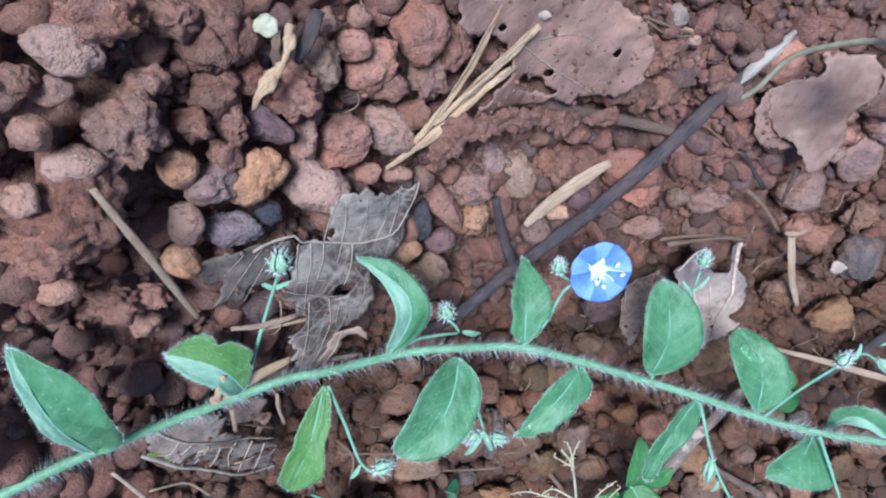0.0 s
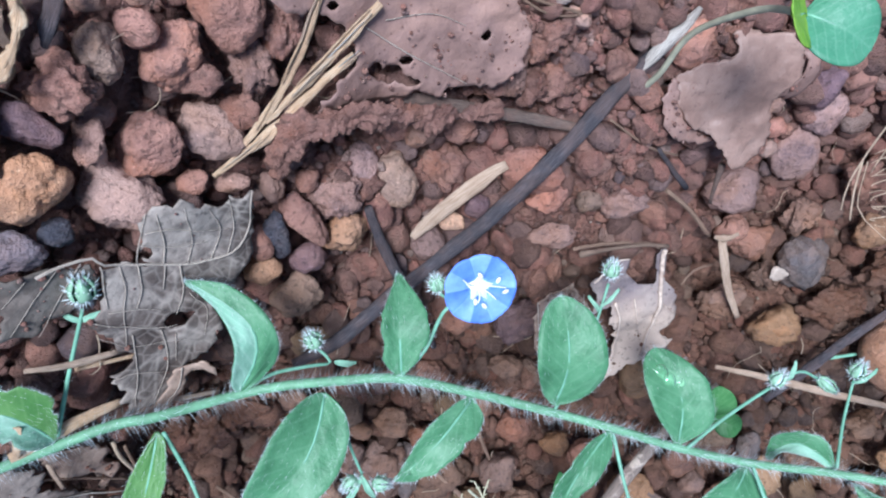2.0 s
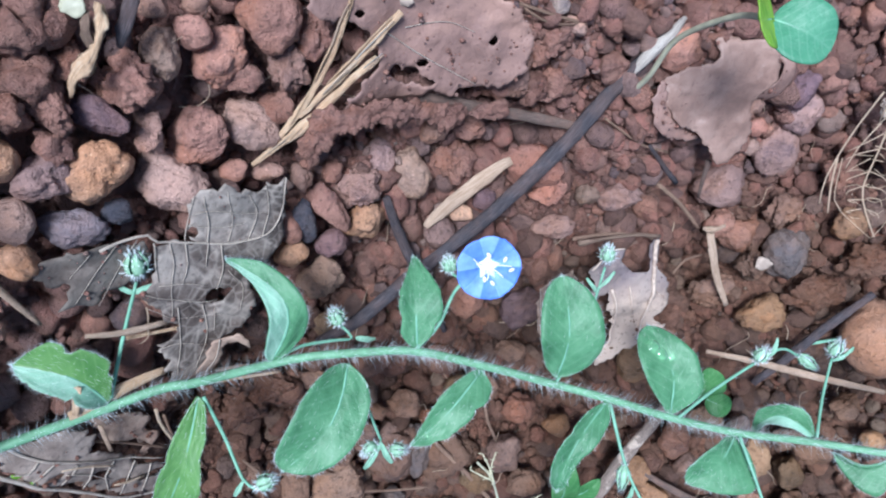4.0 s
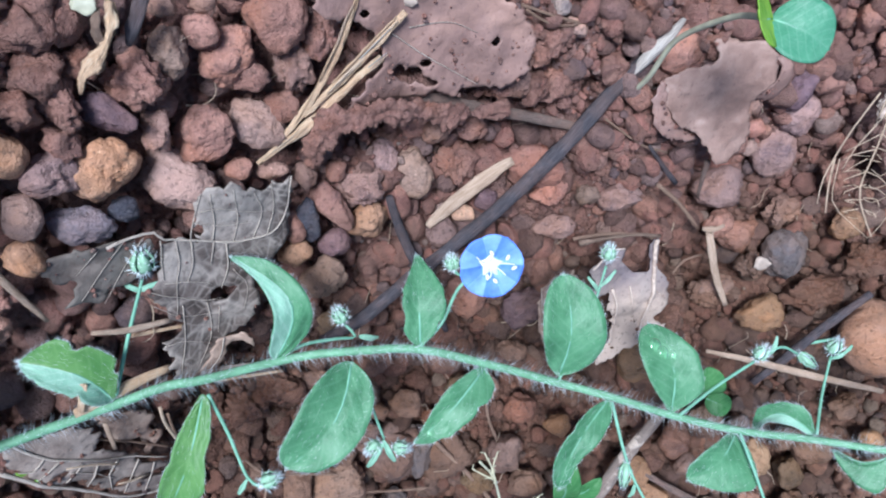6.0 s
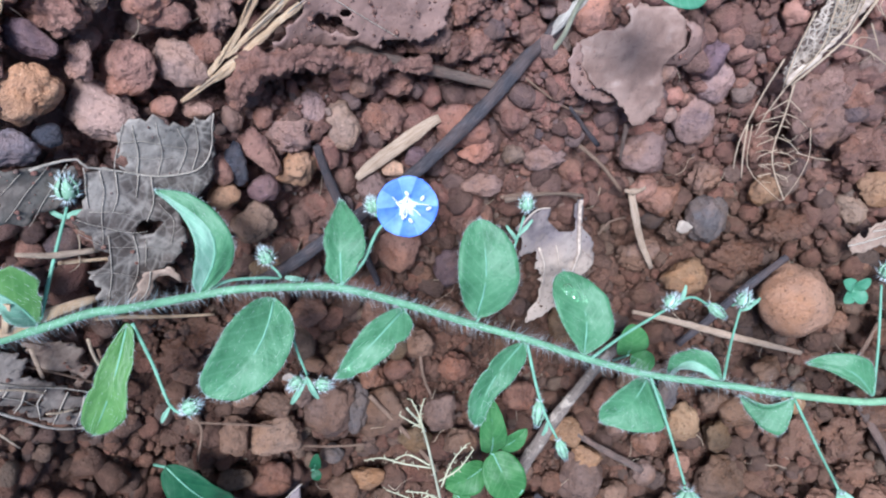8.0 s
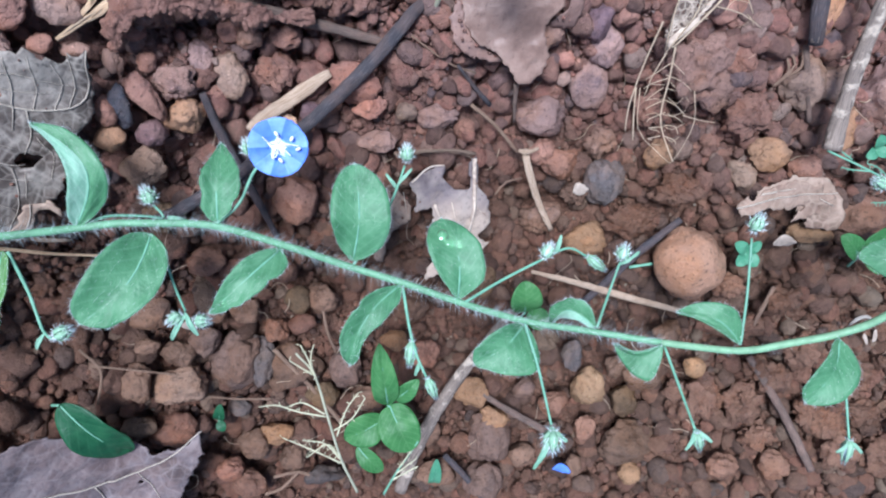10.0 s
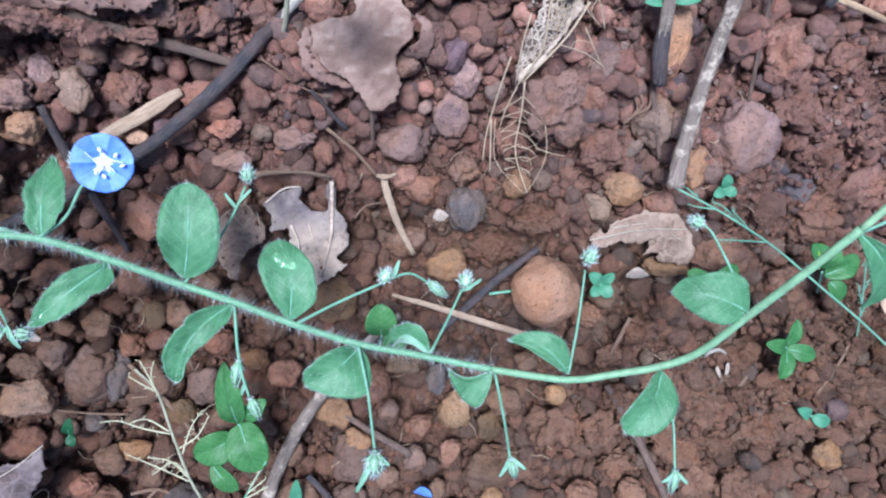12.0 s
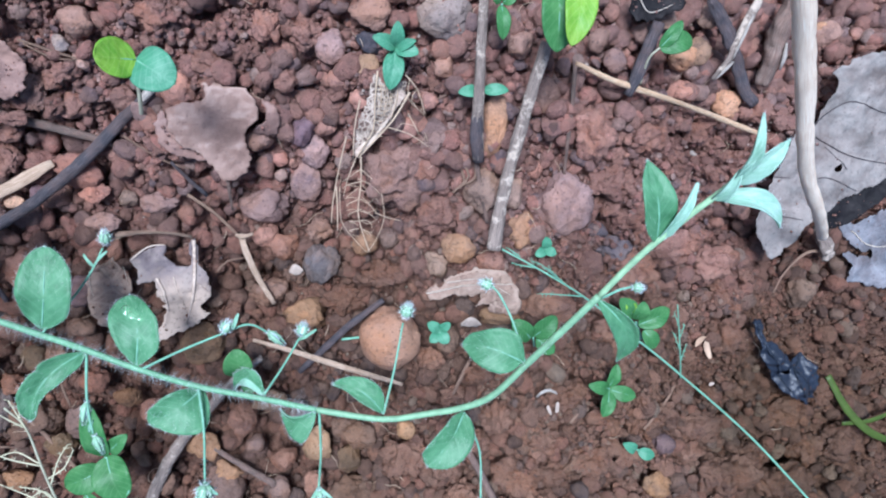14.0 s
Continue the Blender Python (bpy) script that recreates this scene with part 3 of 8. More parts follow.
def tube(path, radius, sides=10, flat=1.0, wob=0.08, seed=1, ends=True):
    """Vertices, faces and UVs of a tube along a path; radius may be a list; flat squashes it."""
    n = len(path)
    rad = np.interp(np.linspace(0, 1, n), np.linspace(0, 1, len(np.atleast_1d(radius))), np.atleast_1d(radius))
    tang = np.gradient(path, axis=0)
    tang /= np.linalg.norm(tang, axis=1)[:, None] + 1e-12
    up = np.array([0.0, 0.02, 1.0])
    side = np.cross(tang, up)
    side /= np.linalg.norm(side, axis=1)[:, None] + 1e-12
    top = np.cross(side, tang)
    ang = np.linspace(0, 2 * np.pi, sides, endpoint=False)
    length = np.concatenate([[0], np.cumsum(np.linalg.norm(np.diff(path, axis=0), axis=1))])
    verts, uv = [], []
    for i in range(n):
        for k, a in enumerate(ang):
            w = 1 + wob * 2 * noise.noise(Vector((math.cos(a) * 1.3 + seed, math.sin(a) * 1.3, length[i] / (rad.max() * 2.5)))) + wob * noise.noise(Vector((math.cos(a) * 3 + seed, math.sin(a) * 3, length[i] / (rad.max() * 0.7))))
            verts.append(path[i] + rad[i] * w * (math.cos(a) * side[i] + flat * math.sin(a) * top[i]))
            uv.append((k / sides * 4, length[i] / (rad.max() * 6)))
    faces = []
    for i in range(n - 1):
        for k in range(sides):
            a, b = i * sides + k, i * sides + (k + 1) % sides
            faces.append((a, b, b + sides, a + sides))
    if ends:
        faces.append(tuple(range(sides))[::-1])
        faces.append(tuple(range((n - 1) * sides, n * sides)))
    return verts, faces, uv


def stick(name, points, width, material, label, category="twig", flat=1.0, wob=0.1, sides=12, parent=None, step=1.0):
    """A twig, straw or rootlet through points (mm) of a width (mm, or several)."""
    path = smooth_path(points, step)
    seed = float(abs(points[0][0] * 3.1 + points[0][1] * 1.7)) % 50
    v, f, uv = tube(path, np.atleast_1d(width) * 0.5, sides, flat, wob, seed)
    ob = shaped(name, np.array(v) * MM, f, M[material], parent, label if parent else "", uv=uv)
    return ob if parent else tagged(ob, label, category)


# ---------- dead leaves ----------
def inside(px, py, poly):
    hit = np.zeros(px.shape, dtype=bool)
    for (x1, y1), (x2, y2) in zip(poly, poly[1:] + poly[:1]):
        cross = (y1 > py) != (y2 > py)
        hit ^= cross & (px < (x2 - x1) * (py - y1) / ((y2 - y1) or 1e-9) + x1)
    return hit


def dead_leaf(name, outline, material, label, lift=1.5, curl=0.0, holes=(), ribs=(), wave=0.8, thick=0.22, rise=(0.0, 0.0), ragged=0.35, dirt=0, vein="vein"):
    """A torn blade inside an outline (mm) over the ground, with holes (x, y, radius) and raised ribs."""
    cell = 0.38
    poly = [tuple(p) for p in outline]
    xs, ys = np.array([p[0] for p in poly]), np.array([p[1] for p in poly])
    cx, cy, span = xs.mean(), ys.mean(), max(np.ptp(xs), np.ptp(ys))
    gx, gy = np.meshgrid(np.arange(xs.min() - 1, xs.max() + 1, cell), np.arange(ys.min() - 1, ys.max() + 1, cell))
    jx = gx + ragged * 4 * value_noise(gx * 0.55 + 3, gy * 0.55, 11) + ragged * 1.6 * value_noise(gx * 1.6, gy * 1.6 + 5, 12)
    jy = gy + ragged * 4 * value_noise(gx * 0.55, gy * 0.55 + 9, 13) + ragged * 1.6 * value_noise(gx * 1.6 + 2, gy * 1.6, 14)
    keep = inside(jx, jy, poly)
    for hx, hy, hr in holes:
        keep &= np.hypot(jx - hx, (jy - hy) * 1.2) > hr

    def lie(x, y):
        d = np.hypot(x - cx, y - cy) / (span * 0.5)
        z = ground_z(x * MM, y * MM) / MM + lift + curl * d**2 + rise[0] * (x - cx) / span + rise[1] * (y - cy) / span
        return z + wave * (1.6 * value_noise(x * 0.16 + 7, y * 0.16, 21) + 0.8 * value_noise(x * 0.4, y * 0.4 + 3, 22) + 0.3 * value_noise(x * 1.1, y * 1.1, 23))

    gz = lie(gx, gy)
    rows, cols = gx.shape
    index = -np.ones(gx.shape, dtype=int)
    faces, verts = [], []

    def vid(i, j):
        if index[i, j] < 0:
            index[i, j] = len(verts)
            verts.append((gx[i, j], gy[i, j], gz[i, j]))
        return index[i, j]

    for i in range(rows - 1):
        for j in range(cols - 1):
            corner = [(i, j), (i, j + 1), (i + 1, j + 1), (i + 1, j)]
            live = [q for q in corner if keep[q]]
            if len(live) >= 3:
                faces.append([vid(*q) for q in live])
    ob = shaped(name, np.array(verts) * MM, faces, M[material])
    sol = ob.modifiers.new("thickness", "SOLIDIFY")
    sol.thickness, sol.offset = thick * MM, -1
    tagged(ob, label, "dead leaf")
    if dirt:
        rng = np.random.default_rng(dirt)
        live = np.argwhere(keep)
        bits, idx, n = [], [], 0
        v, f = BALL[1]
        for _ in range(dirt):
            i, j = live[rng.integers(len(live))]
            x, y = gx[i, j] + rng.uniform(-0.2, 0.2), gy[i, j] + rng.uniform(-0.2, 0.2)
            if value_noise(np.float64(x * 0.22), np.float64(y * 0.22), 31) < rng.uniform(-0.45, 0.2):
                continue
            r = 0.09 + 0.34 * rng.random() ** 5
            bits.append(v * r * rng.uniform(0.6, 1.1, 3) * rng.uniform(0.8, 1.15, (len(v), 1)) + (x, y, lie(np.float64(x), np.float64(y)) + r * 0.35))
            idx.append(f + n)
            n += len(v)
        crumb = shaped("soil_crumb", np.vstack(bits) * MM, np.vstack(idx), GRIT, ob, "red soil crumbs stuck on the leaf")
        crumb["kind"] = "stuff"
    for pts, w in ribs:
        path = smooth_path([(x, y, lie(np.float64(x), np.float64(y)) + 0.2) for x, y in pts], 0.7)
        path[:, 2] = [lie(np.float64(q[0]), np.float64(q[1])) + 0.16 for q in path]
        v, f, uv = tube(path, [w * 0.5, w * 0.25], 6, 0.7, 0.1)
        shaped("vein", np.array(v) * MM, f, M[vein], ob, "raised leaf vein", uv=uv)
    return ob


# ---------- living plants ----------
def needles(name, roots, ways, length, parent, rng, width=0.035, label="fine silvery hairs"):
    """Straight fine hairs from roots along ways, one mesh."""
    verts, faces = [], []
    for p, w in zip(roots, ways):
        w = np.array(w) / (np.linalg.norm(w) + 1e-9)
        a = np.cross(w, (0.3, 0.5, 0.8))
        a /= np.linalg.norm(a) + 1e-9
        b = np.cross(w, a)
        tip = p + w * length * rng.uniform(0.5, 1.15)
        tip = tip + rng.normal(size=3) * length * 0.08
        k = len(verts)
        for q in (0, 2.09, 4.19):
            verts.append(p + width * (math.cos(q) * a + math.sin(q) * b))
        verts.append(tip)
        faces += [(k, k + 1, k + 3), (k + 1, k + 2, k + 3), (k + 2, k, k + 3)]
    ob = shaped(name, np.array(verts) * MM, faces, M["hair"], parent, label)
    ob["kind"] = "stuff"
    return ob


STATIONS = (0.0, 0.05, 0.16, 0.3, 0.45, 0.6, 0.75, 0.9, 1.0)


def leaf(parent, base, tip, width=3.0, material="leaf", under="under", fold=(20, 20), bend=0.0, arch=0.15, blunt=0.75, hairs=0, name="leaf", label="", left=(), right=(), jag=0.0, turned=False, drops=()):
    """A leaf from base to tip (mm). fold: degrees by which its halves stand up (left, right); bend sideways, arch upwards; left, right: half widths at the stations; jag: how torn its edge is."""
    base, tip = np.array(base, dtype=float), np.array(tip, dtype=float)
    axis = tip - base
    size = np.linalg.norm(axis)
    ax = axis / size
    up = np.array([0.0, 0.28, 1.0])
    up -= ax * (up @ ax)
    up /= np.linalg.norm(up)
    sd = np.cross(up, ax)
    nu, nv = 34, 12
    pb = 1.0 - 0.55 * blunt
    pa = pb * 0.85
    peak = 0.46**pa * 0.54**pb
    seed = float(abs(base[0] * 2.3 + tip[1])) % 40
    if left:
        width = max(left) + max(right)
    fine = np.linspace(0, 1, 61)
    edges = []
    for half in (left, right):
        if half:
            h = np.interp(fine, STATIONS, [0.0, *(q * q for q in half), 0.0])
            h[1:-1] = 0.25 * h[:-2] + 0.5 * h[1:-1] + 0.25 * h[2:]
            edges.append(np.sqrt(h))
        else:
            edges.append(0.5 * width * fine**pa * (1 - fine) ** pb / peak)
    verts, uv = [], []
    for i in range(nu + 1):
        u = 0.5 - 0.5 * math.cos(math.pi * i / nu)
        half = [float(np.interp(u, fine, q)) for q in edges]
        mid = base + axis * u + sd * bend * size * math.sin(math.pi * u) + up * arch * size * math.sin(math.pi * u)
        for j in range(nv + 1):
            v = 2 * j / nv - 1
            g = radians(fold[0] if v > 0 else fold[1])
            e = abs(v) * half[0 if v > 0 else 1]
            if jag:
                e *= 1 - jag * max(0.0, noise.noise(Vector((u * 6.5 + seed, 3.0 * (v > 0), 7))) + 0.35 * noise.noise(Vector((u * 19 + seed, 3.0 * (v > 0), 9)))) * min(1, 4 * u)
            out = math.cos(g * abs(v) ** 0.5) * e
            hgt = math.sin(g * abs(v) ** 0.5) * e
            wob = 0.02 * size * noise.noise(Vector((u * 3 + seed, v * 2, 0))) + 0.014 * size * abs(v) * math.sin(u * 11 + seed) + 0.012 * size * noise.noise(Vector((u * 9 + seed, v * 5, 4)))
            # blade pillows up between the side veins
            wob += 0.006 * size * abs(v) * (1 - abs(v)) * 4 * math.cos(2 * math.pi * (7 * u - 2.1 * abs(v)))
            verts.append(mid + sd * math.copysign(out, v) + up * (hgt + wob - 0.022 * size * (1 - min(1, abs(v) * 6)) * (1 - u)))
            uv.append((u, v))
    top = np.array(verts)
    net = top.reshape(nu + 1, nv + 1, 3)
    nrm = np.cross(np.gradient(net, axis=1), np.gradient(net, axis=0)).reshape(-1, 3)
    nrm /= np.linalg.norm(nrm, axis=1)[:, None] + 1e-12
    nrm *= np.sign(np.sum(nrm[(nu // 2) * (nv + 1) + nv // 2] * up)) or 1.0
    low = top - nrm * 0.13
    n = len(top)
    faces = []
    for i in range(nu):
        for j in range(nv):
            a = i * (nv + 1) + j
            faces.append((a, a + nv + 1, a + nv + 2, a + 1))
    if turned:
        faces = [q for q in faces if q[0] % (nv + 1) < nv // 2] + [q for q in faces if q[0] % (nv + 1) >= nv // 2]
    split = len(faces) // 2 if turned else len(faces)
    faces += [tuple(n + q for q in f[::-1]) for f in faces]
    rim = [j for j in range(nv + 1)] + [i * (nv + 1) + nv for i in range(1, nu + 1)] + [nu * (nv + 1) + j for j in range(nv - 1, -1, -1)] + [i * (nv + 1) for i in range(nu - 1, 0, -1)]
    edge = [(a, b, b + n, a + n) for a, b in zip(rim, rim[1:] + rim[:1])]
    faces, split = edge + faces, split + len(edge)
    ob = shaped(name, np.vstack([top, low]) * MM, faces, M[material], parent, label, uv=uv + uv, second=M[under], split=split)
    rib = [base + axis * u + sd * bend * size * math.sin(math.pi * u) + up * (arch * size * math.sin(math.pi * u) - 0.16) for u in np.linspace(0, 0.93, 9)]
    v, f, ruv = tube(np.array(rib), [0.17, 0.05], 6, 0.8, 0.03)
    shaped("midrib", np.array(v) * MM, f, M["stalk"], ob, uv=ruv)
    for du, dv, dr in drops:
        k = int(round(math.acos(1 - 2 * du) / math.pi * nu)) * (nv + 1) + int(round((dv + 1) / 2 * nv))
        bv, bf = BALL[3]
        flat = bv[:, :1] * sd + bv[:, 1:2] * ax * 1.25 + (np.clip(bv[:, 2:], 0, 1) * 0.35 + 0.06) * up
        shaped("dew_drop", (top[k] + dr * flat) * MM, bf, M["water"], ob, "clear water drop on the leaf").visible_shadow = False
    if hairs:
        rng = np.random.default_rng(int(seed * 100))
        roots, ways = [], []
        for k in range(hairs * 3):
            i, j, q = rng.integers(0, nu), rng.choice([0, nv]), rng.random()
            p = top[i * (nv + 1) + j] * (1 - q) + top[(i + 1) * (nv + 1) + j] * q
            roots.append(p)
            ways.append((p - (base + axis * (0.5 - 0.5 * math.cos(math.pi * i / nu)))) / width + ax * 0.35 + rng.normal(size=3) * 0.25)
        for k in range(hairs * 2):
            p = top[rng.integers(nv + 1, n)]
            roots.append(p)
            ways.append(ax * 1.0 + up * rng.uniform(0.06, 0.16) + rng.normal(size=3) * 0.12)
        needles("hair", roots, ways, 0.62, ob, rng, 0.0095)
    return ob


def stem(parent, points, width, name="stem", material="stem", hairs=0, reach=1.3, label=""):
    path = smooth_path(points, 0.8)
    v, f, uv = tube(path, np.atleast_1d(width) * 0.5, 10, 1.0, 0.05, 3.0)
    ob = shaped(name, np.array(v) * MM, f, M[material], parent, label, uv=uv)
    if hairs:
        rng = np.random.default_rng(len(path) + hairs)
        roots, ways = [], []
        for _ in range(hairs):
            i = rng.integers(0, len(path) - 1)
            t = path[i + 1] - path[i]
            t /= np.linalg.norm(t)
            w = np.cross(t, rng.normal(size=3))
            w /= np.linalg.norm(w)
            roots.append(path[i] + (path[i + 1] - path[i]) * rng.random() + w * np.max(width) * 0.42)
            ways.append(w + t * rng.uniform(0.1, 0.7))
        needles("hair", roots, ways, reach, ob, rng, 0.013)
    return ob


def bud(parent, place, way, size=1.6, hairs=3200, tip="calyx"):
    """A hairy bud of five pointed sepals, pointing along way."""
    place, way = np.array(place, dtype=float), np.array(way, dtype=float)
    way /= np.linalg.norm(way)
    long, slim = (1.5, 0.78) if tip == "budtip" and way[1] < -0.5 else (1.0, 1.0)
    a = np.cross(way, (0.21, 0.4, 0.9))
    a /= np.linalg.norm(a)
    b = np.cross(way, a)
    rng = np.random.default_rng(int(abs(place[0] * 13 + place[1] * 7)))
    v, f = BALL[2]
    s = 1 - 0.55 * np.clip(v[:, 2], 0, 1) ** 1.5
    pts = place + size * 0.55 * long * way + size * ((v[:, 0] * s)[:, None] * a * 0.42 * slim + (v[:, 1] * s)[:, None] * b * 0.42 * slim + v[:, 2][:, None] * way * 0.62 * long)
    core = shaped("bud", pts * MM, f, M[tip], parent, "hairy pale green flower bud")
    for k in range(5):
        q = k * 2 * math.pi / 5 + rng.uniform(-0.2, 0.2)
        out = math.cos(q) * a + math.sin(q) * b
        wd = np.cross(way, out)
        line = [(0.0, 0.12, 0.16), (0.35, 0.48, 0.3), (0.8, 0.5, 0.24), (1.12, 0.3, 0.1), (1.35, 0.18, 0.01)]
        sv = []
        for h, o, w in line:
            h, o, w = h * long, o * slim, w * slim
            sv += [place + size * (h * way + o * out + w * wd), place + size * (h * way + (o + 0.06) * out), place + size * (h * way + o * out - w * wd)]
        sf = []
        for i in range(4):
            for j in range(2):
                c = i * 3 + j
                sf.append((c, c + 1, c + 4, c + 3))
        pts = np.vstack([pts, np.array(sv)])
        shaped("sepal", np.array(sv) * MM, sf, M["calyx"], parent).modifiers.new("thickness", "SOLIDIFY").thickness = 0.1 * MM
    roots, ways = [], []
    for _ in range(hairs if long == 1 else hairs // 2):
        p = pts[rng.integers(len(pts))]
        roots.append(p)
        ways.append(p - (place + way * size * 0.5) + way * size * 0.3)
    needles("hair", roots, ways, (0.48 if long == 1 else 0.38) * size, parent, rng, 0.0065)
    return core


def bloom(parent, centre, facing, radius):
    """An open round blue flower with five pleats, a white star and five stamens."""
    c, z = np.array(centre, dtype=float), np.array(facing, dtype=float)
    z /= np.linalg.norm(z)
    x = np.cross((0, 1, 0), z)
    x /= np.linalg.norm(x)
    y = np.cross(z, x)
    rings, seg = 14, 120
    verts, dark, pale = [], [], []
    for i in range(rings + 1):
        r = 0.04 + 0.96 * i / rings
        for k in range(seg):
            t = 2 * math.pi * k / seg
            edge = 1 + 0.012 * math.cos(5 * t) * r + (0.02 * abs(math.sin(5 * t)) + 0.022 * noise.noise(Vector((math.cos(t) * 9, math.sin(t) * 9, 0)))) * (r > 0.95)
            pleat = 0.07 * abs(math.sin(5 * t)) * r
            h = -0.40 * (1 - r) ** 2 + 0.05 * r - pleat + 0.03 * noise.noise(Vector((math.cos(t) * 2, math.sin(t) * 2, r * 2)))
            q = radius * r * edge
            verts.append(c + x * q * math.cos(t) + y * q * math.sin(t) + z * radius * h)
    for i in range(rings):
        for k in range(seg):
            a, b = i * seg + k, i * seg + (k + 1) % seg
            wedge = (k // 12) % 2 == 0 or i < 4
            (pale if wedge else dark).append((a, b, b + seg, a + seg))
    faces, split = dark + pale, len(dark)
    head = shaped("flower", np.array(verts) * MM, faces, M["petal"], parent, "open sky blue round flower with white star centre", second=M["petalray"], split=split)
    sol = head.modifiers.new("thickness", "SOLIDIFY")
    sol.thickness, sol.offset = 0.09 * MM, -1

    def at(r, t, h):
        return c + x * radius * r * math.cos(t) + y * radius * r * math.sin(t) + z * radius * h

    sv = [at(0, 0, -0.25)]
    for k in range(10):
        t = math.pi * k / 5 + 0.25
        r = 0.4 if k % 2 == 0 else 0.23
        sv.append(at(r, t, -0.40 * (1 - r) ** 2 + 0.05))
    star = shaped("throat_star", np.array(sv) * MM, [(0, k + 1, (k + 1) % 10 + 1) for k in range(10)], M["white"], head, "white five pointed throat")
    star.modifiers.new("thickness", "SOLIDIFY").thickness = 0.06 * MM
    turns = (0.12, 5.75, 2.55, 4.5, 1.6, 3.9)
    reach = (0.7, 0.5, 0.62, 0.36, 0.38, 0.34)
    for t, q in zip(turns, reach):
        line = smooth_path([at(0.05, t, -0.3), at(q * 0.55, t + 0.1, 0.05), at(q, t - 0.05, 0.14)], 0.2)
        v, f, uv = tube(line, [0.026 * radius, 0.016 * radius], 6, 1, 0.02)
        fil = shaped("stamen", np.array(v) * MM, f, M["white"], head, "white stamen", uv=uv)
    for t, q in ((0.55, 0.56), (-0.08, 0.68), (1.62, 0.46), (4.9, 0.44), (4.2, 0.34)):
        v, f = BALL[2]
        e = at(q, t, 0.16)
        d = x * math.cos(t + 0.5) + y * math.sin(t + 0.5)
        w = np.cross(z, d)
        shaped("anther", (e + radius * (v[:, :1] * d * 0.105 + v[:, 1:2] * w * 0.062 + v[:, 2:] * z * 0.06)) * MM, f, M["white"], head, "white anther")
    return head


def seed_branch(parent, points, material):
    """A thin side branch with small spikelets along it."""
    path = smooth_path(points, 0.5)
    v, f, uv = tube(path, [0.16, 0.09], 5, 1, 0.05)
    ob = shaped("branch", np.array(v) * MM, f, M[material], parent, uv=uv)
    rng = np.random.default_rng(len(path) * 7 + int(abs(points[0][0]) * 10))
    bv, bf = BALL[1]
    for q in path[1:]:
        w = rng.normal(size=3)
        w /= np.linalg.norm(w)
        a = np.cross(w, (0.3, 0.1, 0.9))
        b = np.cross(w, a)
        c = q + w * 0.35
        shaped("spikelet", (c + bv[:, :1] * w * 0.42 + bv[:, 1:2] * a * 0.08 + bv[:, 2:] * b * 0.08) * MM, bf, M[material], ob)
    return ob


def scrap(x, y, a, b, turn, material, label):
    """A small thin seed, husk or petal lying on the ground."""
    rng = np.random.default_rng(int(abs(x * 31 + y * 17)))
    v, f = rough_ball(3, rng, 0.3, 0.12)
    v = v * np.array([a, b, 0.45 * min(a, b)]) * 0.5 * MM
    v[:, 2] += 6 * v[:, 0] ** 2 / (a * MM) * 0.15
    name = "petal" if material == "petal" else "husk"
    ob = shaped(name, v, f, M[material])
    ob.matrix_world = pose(x * MM, y * MM, ground_z(x * MM, y * MM) + 2.0 * MM, rng.uniform(-12, 12), rng.uniform(-12, 12), turn)
    tagged(ob, label, name)


# ---------- loose gravel that nobody could count ----------
def gravel(name, count, low, high, level, seed, area, label, keep=1.0, power=2.2, drop=0.3, banks=False, material=None, craggy=0.09):
    rng = np.random.default_rng(seed)
    shapes = [rough_ball(level, rng, rng.uniform(0.2, 1.0), craggy) for _ in range(14)]
    vs, fs, base = [], [], 0
    spots = np.array(PLACED) if PLACED else np.zeros((1, 3))
    done = 0
    while done < count:
        x, y = rng.uniform(area[0], area[1]), rng.uniform(area[2], area[3])
        size = low + (high - low) * rng.random() ** power
        gap = np.hypot(spots[:, 0] - x, spots[:, 1] - y) - spots[:, 2] * keep
        done += 1
        if gap.min() < size * 0.2 * MM:
            continue
        if banks and rng.random() > 1.6 * bank(x, y):
            continue
        if value_noise(np.float64(x * 60), np.float64(y * 60), seed) + 0.5 < rng.random() * 0.45 or (size > 1.9 and not banks and rng.random() < 0.85 * bank(x, y)):
            continue
        v, f = shapes[rng.integers(len(shapes))]
        scale = size * 0.5 * MM * rng.uniform(0.7, 1.15, 3)
        turn = np.array(Euler(rng.uniform(0, 6.3, 3)).to_matrix())
        z = ground_z(x, y) - float(sunk(np.float64(x), np.float64(y))) + float(crumbs(np.float64(x), np.float64(y))) + size * drop * MM * 0.5
        vs.append((v * scale) @ turn.T + (x, y, z))
        fs.append(f + base)
        base += len(v)
    V, F = np.vstack(vs), np.vstack(fs)
    me = bpy.data.meshes.new(name)
    me.vertices.add(len(V))
    me.vertices.foreach_set("co", V.astype(np.float32).ravel())
    me.loops.add(F.size)
    me.loops.foreach_set("vertex_index", F.astype(np.int32).ravel())
    me.polygons.add(len(F))
    me.polygons.foreach_set("loop_start", np.arange(0, F.size, 3, dtype=np.int32))
    me.polygons.foreach_set("use_smooth", np.ones(len(F), dtype=bool))
    me.materials.append(material or GRIT)
    me.update(calc_edges=True)
    tagged(new(name, me), label, "gravel", kind="stuff")


